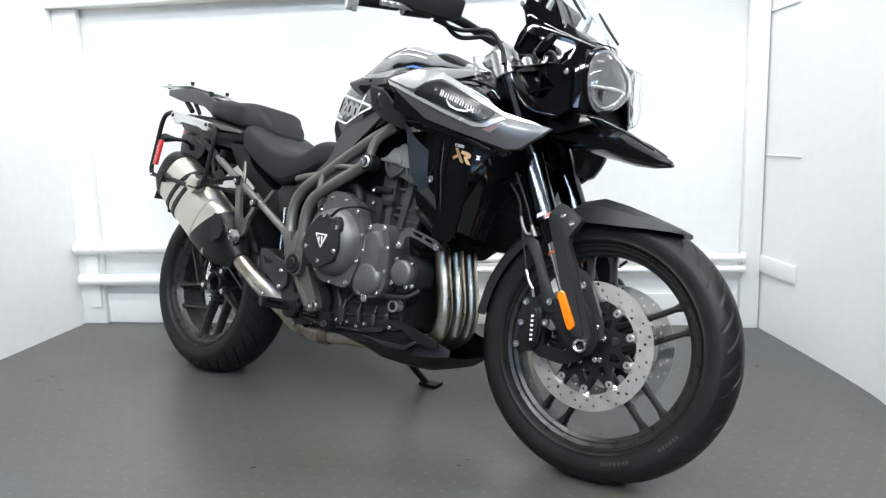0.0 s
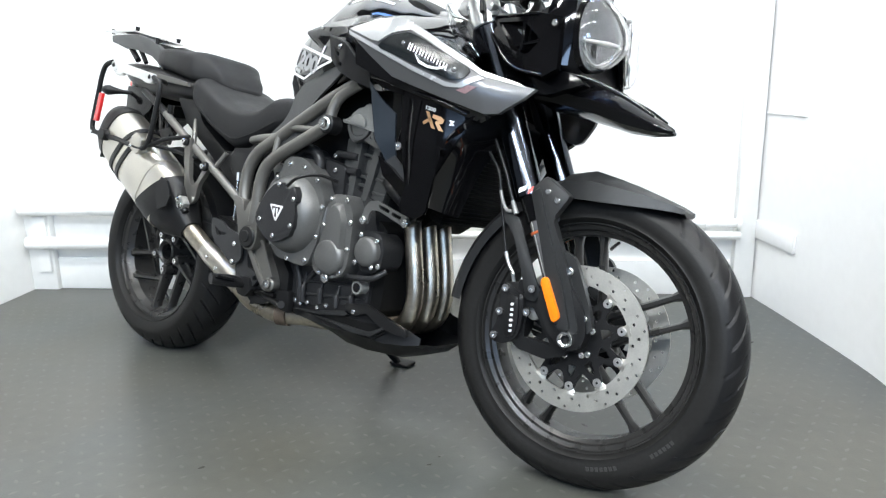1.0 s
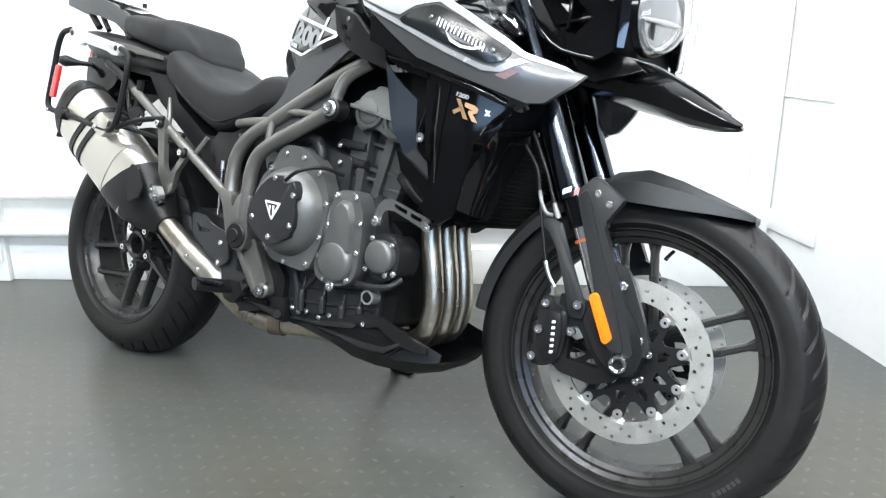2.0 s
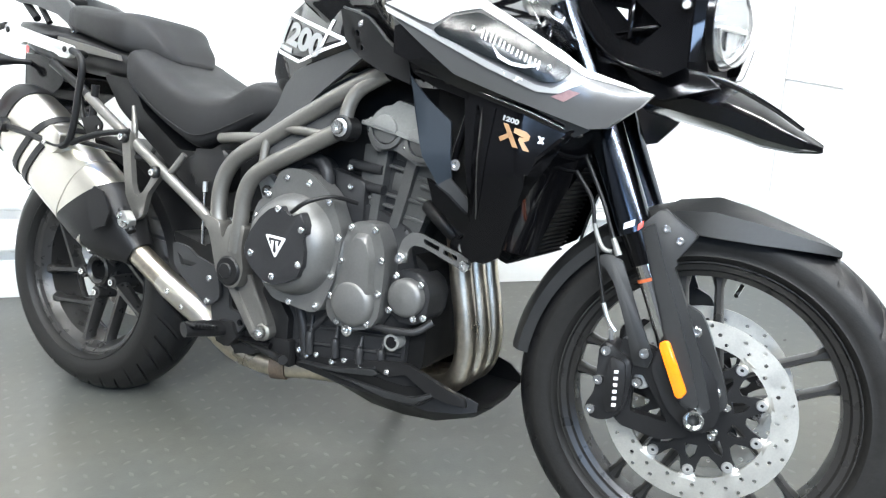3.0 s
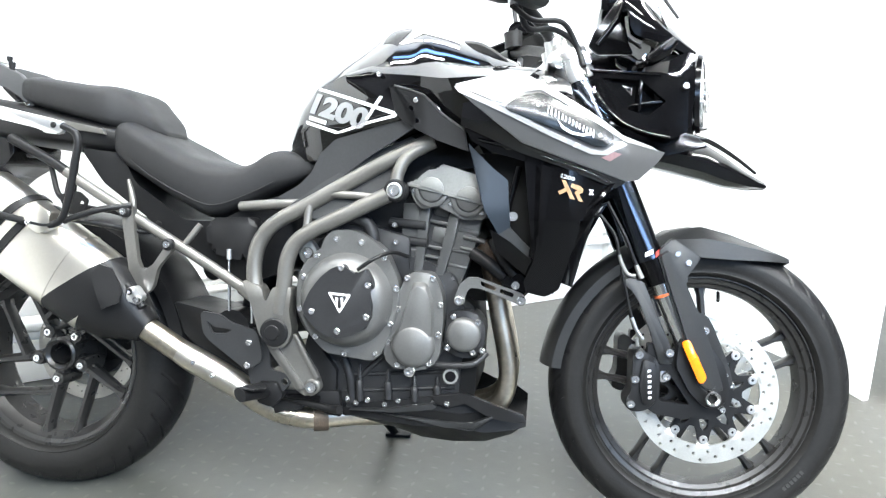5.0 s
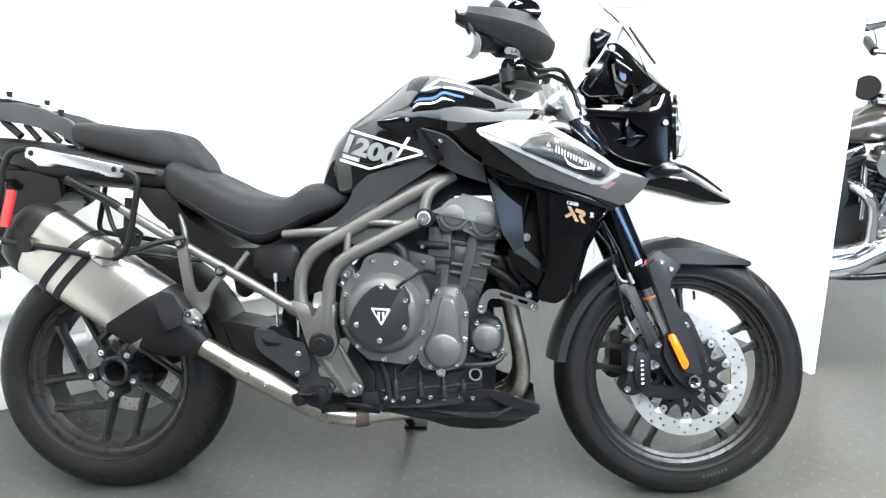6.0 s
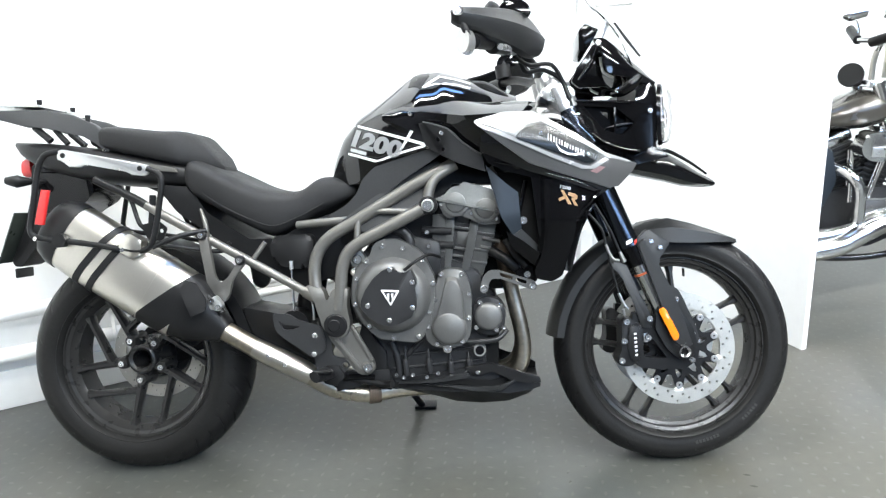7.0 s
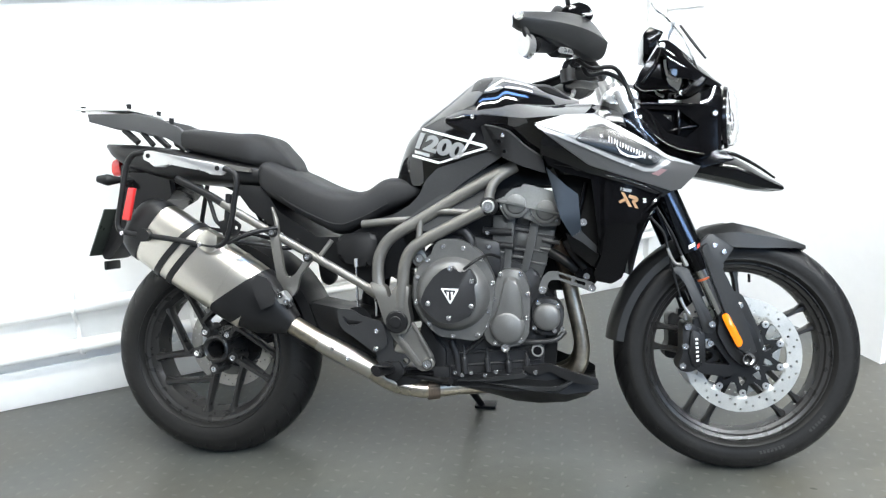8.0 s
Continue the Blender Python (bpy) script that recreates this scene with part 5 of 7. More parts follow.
# squared columns and ribs over the recessed wall, whose darker colour holds the shade
for o, y in (([(0.866, 0.712), (0.908, 0.712), (0.902, 0.640), (0.894, 0.566), (0.860, 0.566), (0.864, 0.640)], -0.141), ([(0.980, 0.692), (1.038, 0.688), (1.020, 0.620), (0.994, 0.540), (0.952, 0.545), (0.968, 0.630)], -0.139),
             ([(0.905, 0.708), (0.926, 0.706), (0.920, 0.640), (0.912, 0.566), (0.893, 0.566), (0.900, 0.640)], -0.152), ([(0.968, 0.692), (0.990, 0.690), (0.977, 0.630), (0.959, 0.560), (0.938, 0.560), (0.955, 0.630)], -0.152)):
    part("cylinder_column", prism(bmesh.new(), rounded(o, 0.004, 3), -0.115, y, 0.005), M_CYL, eng)
for x, z, w, d in ((0.944, 0.672, 0.044, 0.012), (0.937, 0.618, 0.044, 0.014), (0.930, 0.598, 0.042, 0.014), (0.885, 0.668, 0.034, 0.022), (0.880, 0.612, 0.034, 0.022), (1.008, 0.655, 0.046, 0.018), (0.996, 0.612, 0.050, 0.020), (0.985, 0.580, 0.046, 0.018)):
    part("cylinder_rib", slant(x, z, w, 0.007, -0.128, d + 0.010, 9), M_CYL, eng)
for x, z, h in ((0.944, 0.645, 0.036), (0.948, 0.700, 0.030)):
    part("cylinder_boss", slant(x, z, 0.032, h, -0.123, 0.018, 8), M_CYL, eng)
for x, z in ((1.028, 0.640), (1.022, 0.617)):
    part("cylinder_stub", tubes(([(x - 0.03, -0.142, z + 0.004), (x + 0.016, -0.146, z - 0.006)], 0.0055), seg=10), M_CYL, eng)
head = [(0.884, 0.748), (0.950, 0.735), (1.030, 0.716), (1.046, 0.712), (1.046, 0.682), (0.998, 0.680), (0.965, 0.698), (0.945, 0.706), (0.928, 0.703), (0.912, 0.698), (0.897, 0.712), (0.886, 0.735)]
hd = part("cylinder_head", prism(bmesh.new(), rounded(head, 0.006), -0.168, 0.166, 0.006), M_COVER, eng, "dark cylinder head")
up = [(0.884, 0.757), (0.898, 0.757), (0.908, 0.770), (0.924, 0.782), (0.943, 0.785), (0.953, 0.795), (0.990, 0.784), (1.030, 0.772), (1.048, 0.765), (1.046, 0.712), (0.95, 0.736), (0.884, 0.749)]
part("cam_cover", prism(bmesh.new(), rounded(up, 0.005), -0.176, 0.178, 0.006), M_GREY, eng, "grey cam cover")
part("cover_bead", prism(bmesh.new(), [(0.880, 0.755), (0.950, 0.741), (1.046, 0.717), (1.046, 0.709), (0.950, 0.733), (0.880, 0.747)], -0.170, -0.180, 0.002), M_GREY, hd)
for x, z, r in ((0.931, 0.741, 0.026), (1.009, 0.723, 0.026)):
    # the upper half belongs to the cover, the lower half to the head; a groove runs round it
    a0 = radians(-13.5)
    half = [(x + r * math.cos(a0 + math.pi * k / 16), z + r * math.sin(a0 + math.pi * k / 16)) for k in range(17)]
    part("cam_end", prism(bmesh.new(), half, -0.165, -0.1835, 0.002), M_GREY, hd, "round cam end cap")
    low = [(x + r * math.cos(a0 - math.pi * k / 16), z + r * math.sin(a0 - math.pi * k / 16)) for k in range(17)]
    part("cam_ring", prism(bmesh.new(), low, -0.160, -0.1745, 0.003), M_COVER, hd)
    rim = [(x + (r + 0.011) * math.cos(a0 - 0.1 - (math.pi - 0.2) * k / 16), z + (r + 0.011) * math.sin(a0 - 0.1 - (math.pi - 0.2) * k / 16)) for k in range(17)]
    rim += [(x + (r + 0.004) * math.cos(a0 - 0.1 - (math.pi - 0.2) * k / 16), z + (r + 0.004) * math.sin(a0 - 0.1 - (math.pi - 0.2) * k / 16)) for k in range(16, -1, -1)]
    part("cam_ring", prism(bmesh.new(), rim, -0.160, -0.1765, 0.002), M_COVER, hd)
for x, z in ((0.972, 0.712), (0.893, 0.737), (1.036, 0.695)):
    piece("bolt", ME_BOLT, hd, Matrix.Translation((x, -0.168, z)) @ Matrix.Scale(0.8, 4))
# added black filler block behind the head, for throttle bodies and airbox in shade
part("tank_underside_filler", prism(bmesh.new(), rounded([(0.60, 0.69), (0.72, 0.77), (0.88, 0.86), (1.05, 0.86), (1.06, 0.79), (0.90, 0.79), (0.88, 0.62), (0.70, 0.64), (0.62, 0.62)], 0.02), -0.125, 0.125, 0.01), M_BLACK, moto, "black filler block in the dark under the tank")
for z, x in ((0.665, 0.868), (0.628, 0.872)):
    part("sensor", tubes(([(x - 0.03, -0.14, z + 0.006), (x + 0.05, -0.15, z)], 0.010)), M_ENGINE, eng)
    piece("bolt", ME_BOLT, eng, Matrix.Translation((x - 0.016, -0.162, z)) @ Matrix.Scale(0.9, 4))
part("cable", tubes(([(0.80, -0.266, 0.575), (0.832, -0.262, 0.598), (0.862, -0.225, 0.610), (0.885, -0.180, 0.600)], 0.0042)), M_BLACK, eng, "thin black cable")
part("gear_box_side", prism(bmesh.new(), rounded([(0.80, 0.66), (0.885, 0.64), (0.885, 0.55), (0.80, 0.56)], 0.01), -0.12, -0.158, 0.004), M_ENGINE, eng)

# ---- exhaust ----
ex = new("exhaust")
ex.parent = moto
for k, y in enumerate((-0.098, -0.035, 0.028)):
    pts = [(1.020, y * 0.9, 0.640), (1.048, y * 0.95, 0.605), (1.064, y, 0.540), (1.078, y, 0.470), (1.094, y, 0.395), (1.100, y, 0.335), (1.085, y, 0.285), (1.045, y * 0.9, 0.258), (0.98, y * 0.7, 0.246)]
    part("header_pipe", tubes((pts, 0.0215), seg=18), M_HEADER, ex, "heat-tinted steel header pipe")
    part("heat_sleeve", tubes(([(1.016, y * 0.9, 0.644), (1.048, y * 0.95, 0.605), (1.058, y * 0.98, 0.570), (1.066, y, 0.530)], [0.0240, 0.0235, 0.0230, 0.0222]), seg=18), M_RUST, ex, "scorched upper pipe")
    part("header_flange", tubes(([(1.018, y * 0.9, 0.643), (1.034, y * 0.92, 0.628)], 0.030), seg=18), M_ENGINE, ex)
part("coolant_hose", tubes(([(1.020, -0.150, 0.610), (1.055, -0.168, 0.590), (1.090, -0.160, 0.562), (1.130, -0.135, 0.545)], 0.0135), seg=14), M_RUBBER, moto, "black coolant hose")
part("coolant_hose", tubes(([(1.060, -0.168, 0.640), (1.085, -0.180, 0.600), (1.110, -0.180, 0.570)], 0.011), seg=14), M_RUBBER, moto, "black coolant hose")
# black disc added among the hoses to cover the bright header pipes
part("dark_disc", disc_solid(0.030, -0.150, -0.178, 28, 0.005, (1.112, 0, 0.548)), M_DARK, moto, "black round disc before the header pipes")
piece("bolt", ME_SOCKET, moto, Matrix.Translation((1.112, -0.1785, 0.548)))
part("collector", tubes(([(0.99, -0.05, 0.252), (0.85, -0.06, 0.245), (0.75, -0.105, 0.236), (0.67, -0.132, 0.230), (0.61, -0.142, 0.238)], [0.045, 0.042, 0.027, 0.0255, 0.0255]), seg=18), M_HEADER, ex, "steel exhaust collector")
part("link_pipe", tubes(([(0.615, -0.142, 0.238), (0.568, -0.150, 0.256), (0.50, -0.157, 0.300), (0.40, -0.163, 0.352), (0.30, -0.168, 0.412), (0.235, -0.172, 0.452)], 0.0265), seg=20), M_HEADER, ex, "bronze-tinted steel link pipe")
part("pipe_shield", tubes(([(0.372, -0.1648, 0.368), (0.400, -0.163, 0.352), (0.450, -0.160, 0.3265), (0.500, -0.157, 0.300), (0.524, -0.155, 0.2835)], [0.0268, 0.0292, 0.0294, 0.0292, 0.0268]), seg=20), M_STEEL, ex, "polished pipe heat shield")
bolts([(0.418, 0.352), (0.462, 0.325)], -0.195, ex, 0.85)
# silencer
SIL = Matrix.Translation((0.010, -0.168, 0.601)) @ Matrix.Rotation(radians(33.2), 4, "Y") @ Matrix.Diagonal((1, 1, 0.965, 1))


def oval(x, hy, hz, n=36, p=2.6, skew=0.0):
    out = []
    for k in range(n):
        a = 2 * math.pi * k / n
        c, s_ = math.cos(a), math.sin(a)
        z = hz * math.copysign(abs(s_) ** (2 / p), s_)
        out.append((x + skew * z, hy * math.copysign(abs(c) ** (2 / p), c), z))
    return out


sl = part("silencer", loft(bmesh.new(), [oval(-0.150, 0.062, 0.0960), oval(-0.1, 0.064, 0.0994), oval(0.17, 0.064, 0.0994), oval(0.215, 0.062, 0.0960)]), M_STEEL, ex, "brushed steel silencer", SIL)
part("end_cap", loft(bmesh.new(), [oval(-0.148, 0.0645, 0.0989), oval(-0.170, 0.064, 0.0983), oval(-0.205, 0.055, 0.0847), oval(-0.222, 0.040, 0.0621)]), M_BLACK, sl, "black silencer end cap")
part("outlet", tubes(([(-0.215, 0, 0.0), (-0.240, 0, -0.005)], 0.026), seg=20), M_BLACK, sl)
part("front_cone", loft(bmesh.new(), [oval(0.152, 0.0655, 0.1000, 36, 2.6, 0.46), oval(0.205, 0.0655, 0.0985, 36, 2.6, 0.22), oval(0.268, 0.054, 0.078), oval(0.320, 0.038, 0.044), oval(0.342, 0.031, 0.033)]), M_BLACK, sl, "satin black silencer front cover")
for x in (-0.055, -0.012):
    part("strap", loft(bmesh.new(), [oval(x - 0.009, 0.067, 0.1028, 36, 2.6, 0.18), oval(x + 0.009, 0.067, 0.1028, 36, 2.6, 0.18)]), M_BLACK, sl, "black silencer strap")
part("seam", loft(bmesh.new(), [oval(0.116, 0.0655, 0.1010), oval(0.121, 0.0655, 0.1010)]), M_STEEL, sl)
part("strap_bracket", prism(bmesh.new(), rounded([(-0.005, 0.085), (0.010, 0.118), (0.048, 0.118), (0.062, 0.085), (0.048, 0.060), (0.010, 0.060)], 0.006), -0.036, -0.075, 0.003), M_STEEL, sl, "steel silencer hanger plate")
part("bumper", tubes(([(-0.140, -0.060, 0.0), (-0.140, -0.084, 0.0)], 0.019), seg=20), M_BLACK, sl, "black rubber stop")
part("front_shield", patch([(0.196, 0.086), (0.225, 0.094), (0.272, 0.072), (0.284, 0.045), (0.262, 0.012), (0.215, 0.045), (0.198, 0.06)], lambda x, z: -0.080 + max(0, z - 0.03) * 0.25, 0.004, 0, 0.02), M_BLACK, sl, "black heat shield")
part("clamp", prism(bmesh.new(), rounded([(0.268, 0.508), (0.286, 0.516), (0.306, 0.492), (0.296, 0.474), (0.270, 0.482)], 0.004), -0.188, -0.210, 0.003), M_ALU, ex, "bare aluminium exhaust clamp")
part("clamp_band", tubes(([(0.262, -0.196, 0.516), (0.300, -0.196, 0.468)], 0.010), seg=10), M_BLACK, ex)
bolts([(0.279, 0.503), (0.294, 0.486)], -0.211, ex, 0.85, ME_SOCKET)

# ---- skid plate ----
sk = bmesh.new()
rings = []
for x, zt, zb, w in ((0.692, 0.268, 0.246, 0.120), (0.75, 0.272, 0.226, 0.150), (0.85, 0.284, 0.204, 0.160), (0.915, 0.296, 0.186, 0.163), (0.985, 0.308, 0.181, 0.162), (1.055, 0.280, 0.183, 0.150), (1.112, 0.268, 0.200, 0.134), (1.142, 0.252, 0.222, 0.116)):
    zm = zb + (zt - zb) * 0.45
    rings.append([(x, -w * 0.97, zt), (x, -w, zm), (x, -w * 0.72, zb + 0.012), (x, -w * 0.4, zb), (x, w * 0.4, zb), (x, w * 0.72, zb + 0.012), (x, w, zm), (x, w * 0.97, zt), (x, w * 0.94, zt), (x, w * 0.96, zm), (x, w * 0.38, zb + 0.006), (x, -w * 0.38, zb + 0.006), (x, -w * 0.96, zm), (x, -w * 0.94, zt)])
loft(sk, rings)
skid = part("skid_plate", sk, M_BLACK, moto, "satin black engine skid plate", sharp=25)
part("skid_ridge", tubes(([(0.79, -0.156, 0.262), (0.90, -0.164, 0.250), (1.00, -0.163, 0.236), (1.035, -0.158, 0.236), (1.068, -0.150, 0.262)], 0.0035), per=2), M_BLACK, skid)
# no slot is cut: a near-black patch paints in its shade
part("skid_slot_shade", patch([(0.823, 0.262), (0.884, 0.260), (0.955, 0.254), (0.989, 0.246), (1.034, 0.247), (1.066, 0.271), (1.053, 0.274), (1.005, 0.266), (0.94, 0.272)], lambda x, z: ramp(x, [0.85, 0.915, 0.985, 1.055, 1.112], [-0.162, -0.1645, -0.1642, -0.153, -0.137]), 0.003, 0, 0.03), M_DEEP_BLACK, skid, "near-black patch for the shade in the skid plate slot")
part("skid_arm", prism(bmesh.new(), rounded([(0.94, 0.305), (1.011, 0.314), (1.084, 0.29), (1.138, 0.275), (1.142, 0.258), (1.102, 0.26), (1.064, 0.266), (1.014, 0.296), (0.977, 0.28), (0.949, 0.287)], 0.004, 2), -0.158, -0.170, 0.003), M_BLACK, skid, "black skid plate arm")
# facet in paler plastic, the crease's highlight put into its colour
part("skid_highlight", prism(bmesh.new(), [(0.839, 0.258), (0.996, 0.25), (1.031, 0.248), (1.07, 0.271), (1.075, 0.265), (1.034, 0.238), (0.974, 0.238)], -0.158, -0.171, 0.003), M_MATTE, skid)
part("skid_flange", prism(bmesh.new(), rounded([(0.76, 0.262), (0.836, 0.268), (0.942, 0.287), (0.954, 0.281), (0.943, 0.274), (0.859, 0.263)], 0.003, 2), -0.150, -0.170, 0.003), M_MATTE, skid)
bolts([(0.975, 0.290)], -0.171, skid, 0.9)
part("engine_bar", hole_plate(rounded([(0.986, 0.512), (0.998, 0.548), (1.014, 0.563), (1.036, 0.563), (1.128, 0.533), (1.137, 0.518), (1.124, 0.509), (1.042, 0.540), (1.020, 0.541), (1.012, 0.530), (1.008, 0.505)], 0.006), [rounded([(1.040, 0.556), (1.074, 0.545), (1.072, 0.536), (1.042, 0.546)], 0.003, 2), rounded([(1.082, 0.542), (1.110, 0.533), (1.108, 0.524), (1.081, 0.533)], 0.003, 2)], -0.196, -0.190), M_COVER, moto, "grey slotted guard bracket")
for x, z in ((0.998, 0.514), (1.125, 0.519)):
    piece("bolt", ME_BOLT, moto, Matrix.Translation((x, -0.197, z)) @ Matrix.Scale(1.5, 4))

# ---- footrest, heel guard, pedal ----
heel = [(0.438, 0.467), (0.483, 0.462), (0.506, 0.446), (0.565, 0.430), (0.577, 0.390), (0.578, 0.364), (0.543, 0.342), (0.520, 0.360), (0.457, 0.405), (0.443, 0.422)]
hole = [(0.453, 0.447), (0.470, 0.434), (0.512, 0.430), (0.495, 0.421), (0.466, 0.420)]
hg = part("heel_guard", hole_plate(rounded(heel, 0.010), [rounded(hole, 0.004, 2)], -0.205, -0.198), M_HEEL, moto, "charcoal heel guard plate")
bolts([(0.549, 0.404), (0.546, 0.355)], -0.205, hg, 1.05)
fp = [(0.540, 0.345), (0.560, 0.430), (0.585, 0.430), (0.592, 0.345), (0.625, 0.338), (0.640, 0.320), (0.622, 0.300), (0.605, 0.280), (0.570, 0.285), (0.548, 0.31)]
part("footrest_plate", hole_plate(rounded(fp, 0.008), [circle(0.624, 0.320, 0.008, 12)], -0.190, -0.180), M_HEEL, moto, "dark grey footrest plate")
pg = bmesh.new()
tube(pg, [(0.585, -0.185, 0.300), (0.578, -0.225, 0.306), (0.565, -0.285, 0.312)], [0.016, 0.019, 0.017], seg=12, flat=0.7)
foot = part("footrest", pg, M_RUBBER, moto, "black rubber footrest")
for k in range(7):
    u = 0.1 + k * 0.13
    part("ridge", tubes(([(0.561 + (1 - u) * 0.018, -0.225 - u * 0.06, 0.325 - 0.012 * (1 - u)), (0.590 + (1 - u) * 0.01, -0.225 - u * 0.06, 0.323 - 0.012 * (1 - u))], 0.004)), M_RUBBER, foot)
part("footrest_hinge", prism(bmesh.new(), rounded([(0.57, 0.32), (0.61, 0.32), (0.625, 0.29), (0.60, 0.265), (0.565, 0.275)], 0.006), -0.15, -0.20, 0.004), M_BLACK, moto)
part("brake_pedal", tubes(([(0.60, -0.165, 0.285), (0.66, -0.172, 0.275), (0.72, -0.182, 0.266), (0.75, -0.20, 0.270)], [0.010, 0.009, 0.008, 0.010])), M_BLACK, moto, "black brake pedal")
part("pedal_bracket", prism(bmesh.new(), rounded([(0.548, 0.262), (0.560, 0.285), (0.601, 0.300), (0.664, 0.298), (0.740, 0.303), (0.745, 0.245), (0.715, 0.250), (0.675, 0.272), (0.652, 0.254), (0.614, 0.250), (0.585, 0.240)], 0.006, 3), -0.150, -0.172, 0.004), M_BLACK, moto, "black brake pedal bracket")
part("stand_bracket", prism(bmesh.new(), rounded([(0.690, 0.300), (0.842, 0.288), (0.842, 0.246), (0.741, 0.240), (0.700, 0.262)], 0.006, 3), -0.080, -0.140, 0.006), M_BLACK, moto, "black lower engine bracket")
part("case_strut", prism(bmesh.new(), rounded([(0.674, 0.444), (0.698, 0.391), (0.732, 0.347), (0.731, 0.289), (0.702, 0.289), (0.688, 0.340), (0.660, 0.391)], 0.006, 3), -0.140, -0.168, 0.005), M_BLACK, moto, "black strut beside the engine case")
part("pipe_clamp", tubes(([(0.672, -0.132, 0.230), (0.703, -0.122, 0.231)], 0.031), seg=20), M_RUST, moto, "rust-brown pipe clamp")
# black block added to keep the space behind the heel guard dark
part("heel_gap_filler", prism(bmesh.new(), rounded([(0.315, 0.470), (0.402, 0.452), (0.520, 0.420), (0.560, 0.36), (0.530, 0.300), (0.480, 0.300), (0.400, 0.352), (0.345, 0.390)], 0.012, 3), -0.095, 0.06, 0.01), M_BLACK, moto, "black filler block in the dark behind the heel guard")
part("chain_guard", tubes(([(0.600, -0.176, 0.282), (0.650, -0.180, 0.286), (0.700, -0.180, 0.284)], 0.007), seg=8), M_DARK, moto)
part("lug", disc_solid(0.009, -0.142, -0.170, 16, 0.002, (0.557, 0, 0.268)), M_ALU, moto)
part("brake_rod", tubes(([(0.484, -0.165, 0.595), (0.487, -0.168, 0.465)], 0.0035)), M_CHROME, moto, "thin polished rod")
part("rod_end", tubes(([(0.4838, -0.165, 0.600), (0.4842, -0.165, 0.578)], 0.0055)), M_ALU, moto)
part("brake_line", tubes(([(0.535, -0.165, 0.50), (0.540, -0.170, 0.47), (0.540, -0.17, 0.440)], 0.003)), M_ALU, moto)
part("canister", prism(bmesh.new(), rounded([(0.426, 0.668), (0.545, 0.672), (0.543, 0.590), (0.515, 0.575), (0.430, 0.592)], 0.022), -0.10, -0.160, 0.016), M_BLACK, moto, "black box under the seat")
# ---- shaded middle: swingarm, shock, inner guards ----
part("swingarm", tubes(([(0.60, 0.13, 0.430), (0.40, 0.13, 0.400), (0.18, 0.12, 0.350), (0.0, 0.115, 0.322)], [0.050, 0.048, 0.050, 0.062]), seg=16), M_BLACK, moto, "black single-sided swingarm")
part("final_drive", disc_solid(0.085, 0.085, 0.165, 36, 0.012, (0.0, 0, 0.322)), M_BLACK, moto, "black final drive case")
part("swingarm_cross", tubes(([(0.47, -0.12, 0.418), (0.46, 0.13, 0.41)], 0.042), seg=16), M_BLACK, moto)
part("shock", tubes(([(0.52, 0.0, 0.62), (0.47, 0.0, 0.38)], 0.038), seg=20), M_BLACK, moto, "black rear shock")
# tray outline enlarged as black filler where the space under the seat reads dark
part("rear_tray", prism(bmesh.new(), rounded([(0.20, 0.81), (0.24, 0.74), (0.36, 0.66), (0.44, 0.66), (0.53, 0.705), (0.63, 0.735), (0.62, 0.56), (0.50, 0.52), (0.40, 0.57), (0.33, 0.62), (0.16, 0.74), (0.10, 0.82)], 0.012), -0.125, 0.125, 0.01), M_BLACK, moto, "black tray under the seat, enlarged as a dark filler")
hug = bmesh.new()
rings = []
for k in range(17):
    a = radians(5 + k * 5)
    r = 0.345
    c = Vector((r * math.cos(a), 0, RZ + r * math.sin(a)))
    n = Vector((math.cos(a), 0, math.sin(a)))
    rings.append([c + Vector((0, y * 0.092, 0)) + n * h for y, h in ((-1, -0.03), (-1, 0), (-0.6, 0.008), (0, 0.01), (0.6, 0.008), (1, 0), (1, -0.03), (0.95, -0.03), (0.95, -0.003), (0, 0.006), (-0.95, -0.003), (-0.95, -0.03))])
loft(hug, rings)
part("rear_hugger", hug, M_BLACK, moto, "black rear wheel hugger")
part("rear_caliper", prism(bmesh.new(), rounded([(0.06, 0.42), (0.12, 0.43), (0.145, 0.36), (0.11, 0.33), (0.07, 0.36)], 0.01), 0.045, 0.10, 0.006), M_BLACK, moto, "black rear brake caliper")
part("side_stand", tubes(([(0.70, 0.14, 0.27), (0.74, 0.20, 0.16), (0.775, 0.285, 0.0 + 0.072)], [0.014, 0.012, 0.011])), M_BLACK, moto, "black side stand")
part("stand_foot", box(bmesh.new(), Matrix.Translation((0.785, 0.292, 0.0735)) @ Matrix.Rotation(radians(13.2), 4, "X"), 0.07, 0.045, 0.010, 0.003), M_BLACK, moto)

# ---- tail, racks ----
part("tail", body(bmesh.new(), [(-0.36, 0.945, 0.962, 0.03, 0.5), (-0.31, 0.905, 0.958, 0.07, 0.5), (-0.22, 0.862, 0.950, 0.10, 0.5), (-0.05, 0.825, 0.925, 0.125, 0.5), (0.10, 0.812, 0.895, 0.135, 0.5), (0.20, 0.805, 0.870, 0.125, 0.5)], 24, 3.5), M_BLACK, moto, "black tail fairing")
part("tail_trim", patch([(-0.05, 0.902), (0.05, 0.885), (0.165, 0.862), (0.17, 0.850), (0.05, 0.866), (-0.05, 0.884)], lambda x, z: -0.142, 0.012, 0, 0.03), M_GRAPHITE, moto, "graphite tail trim")
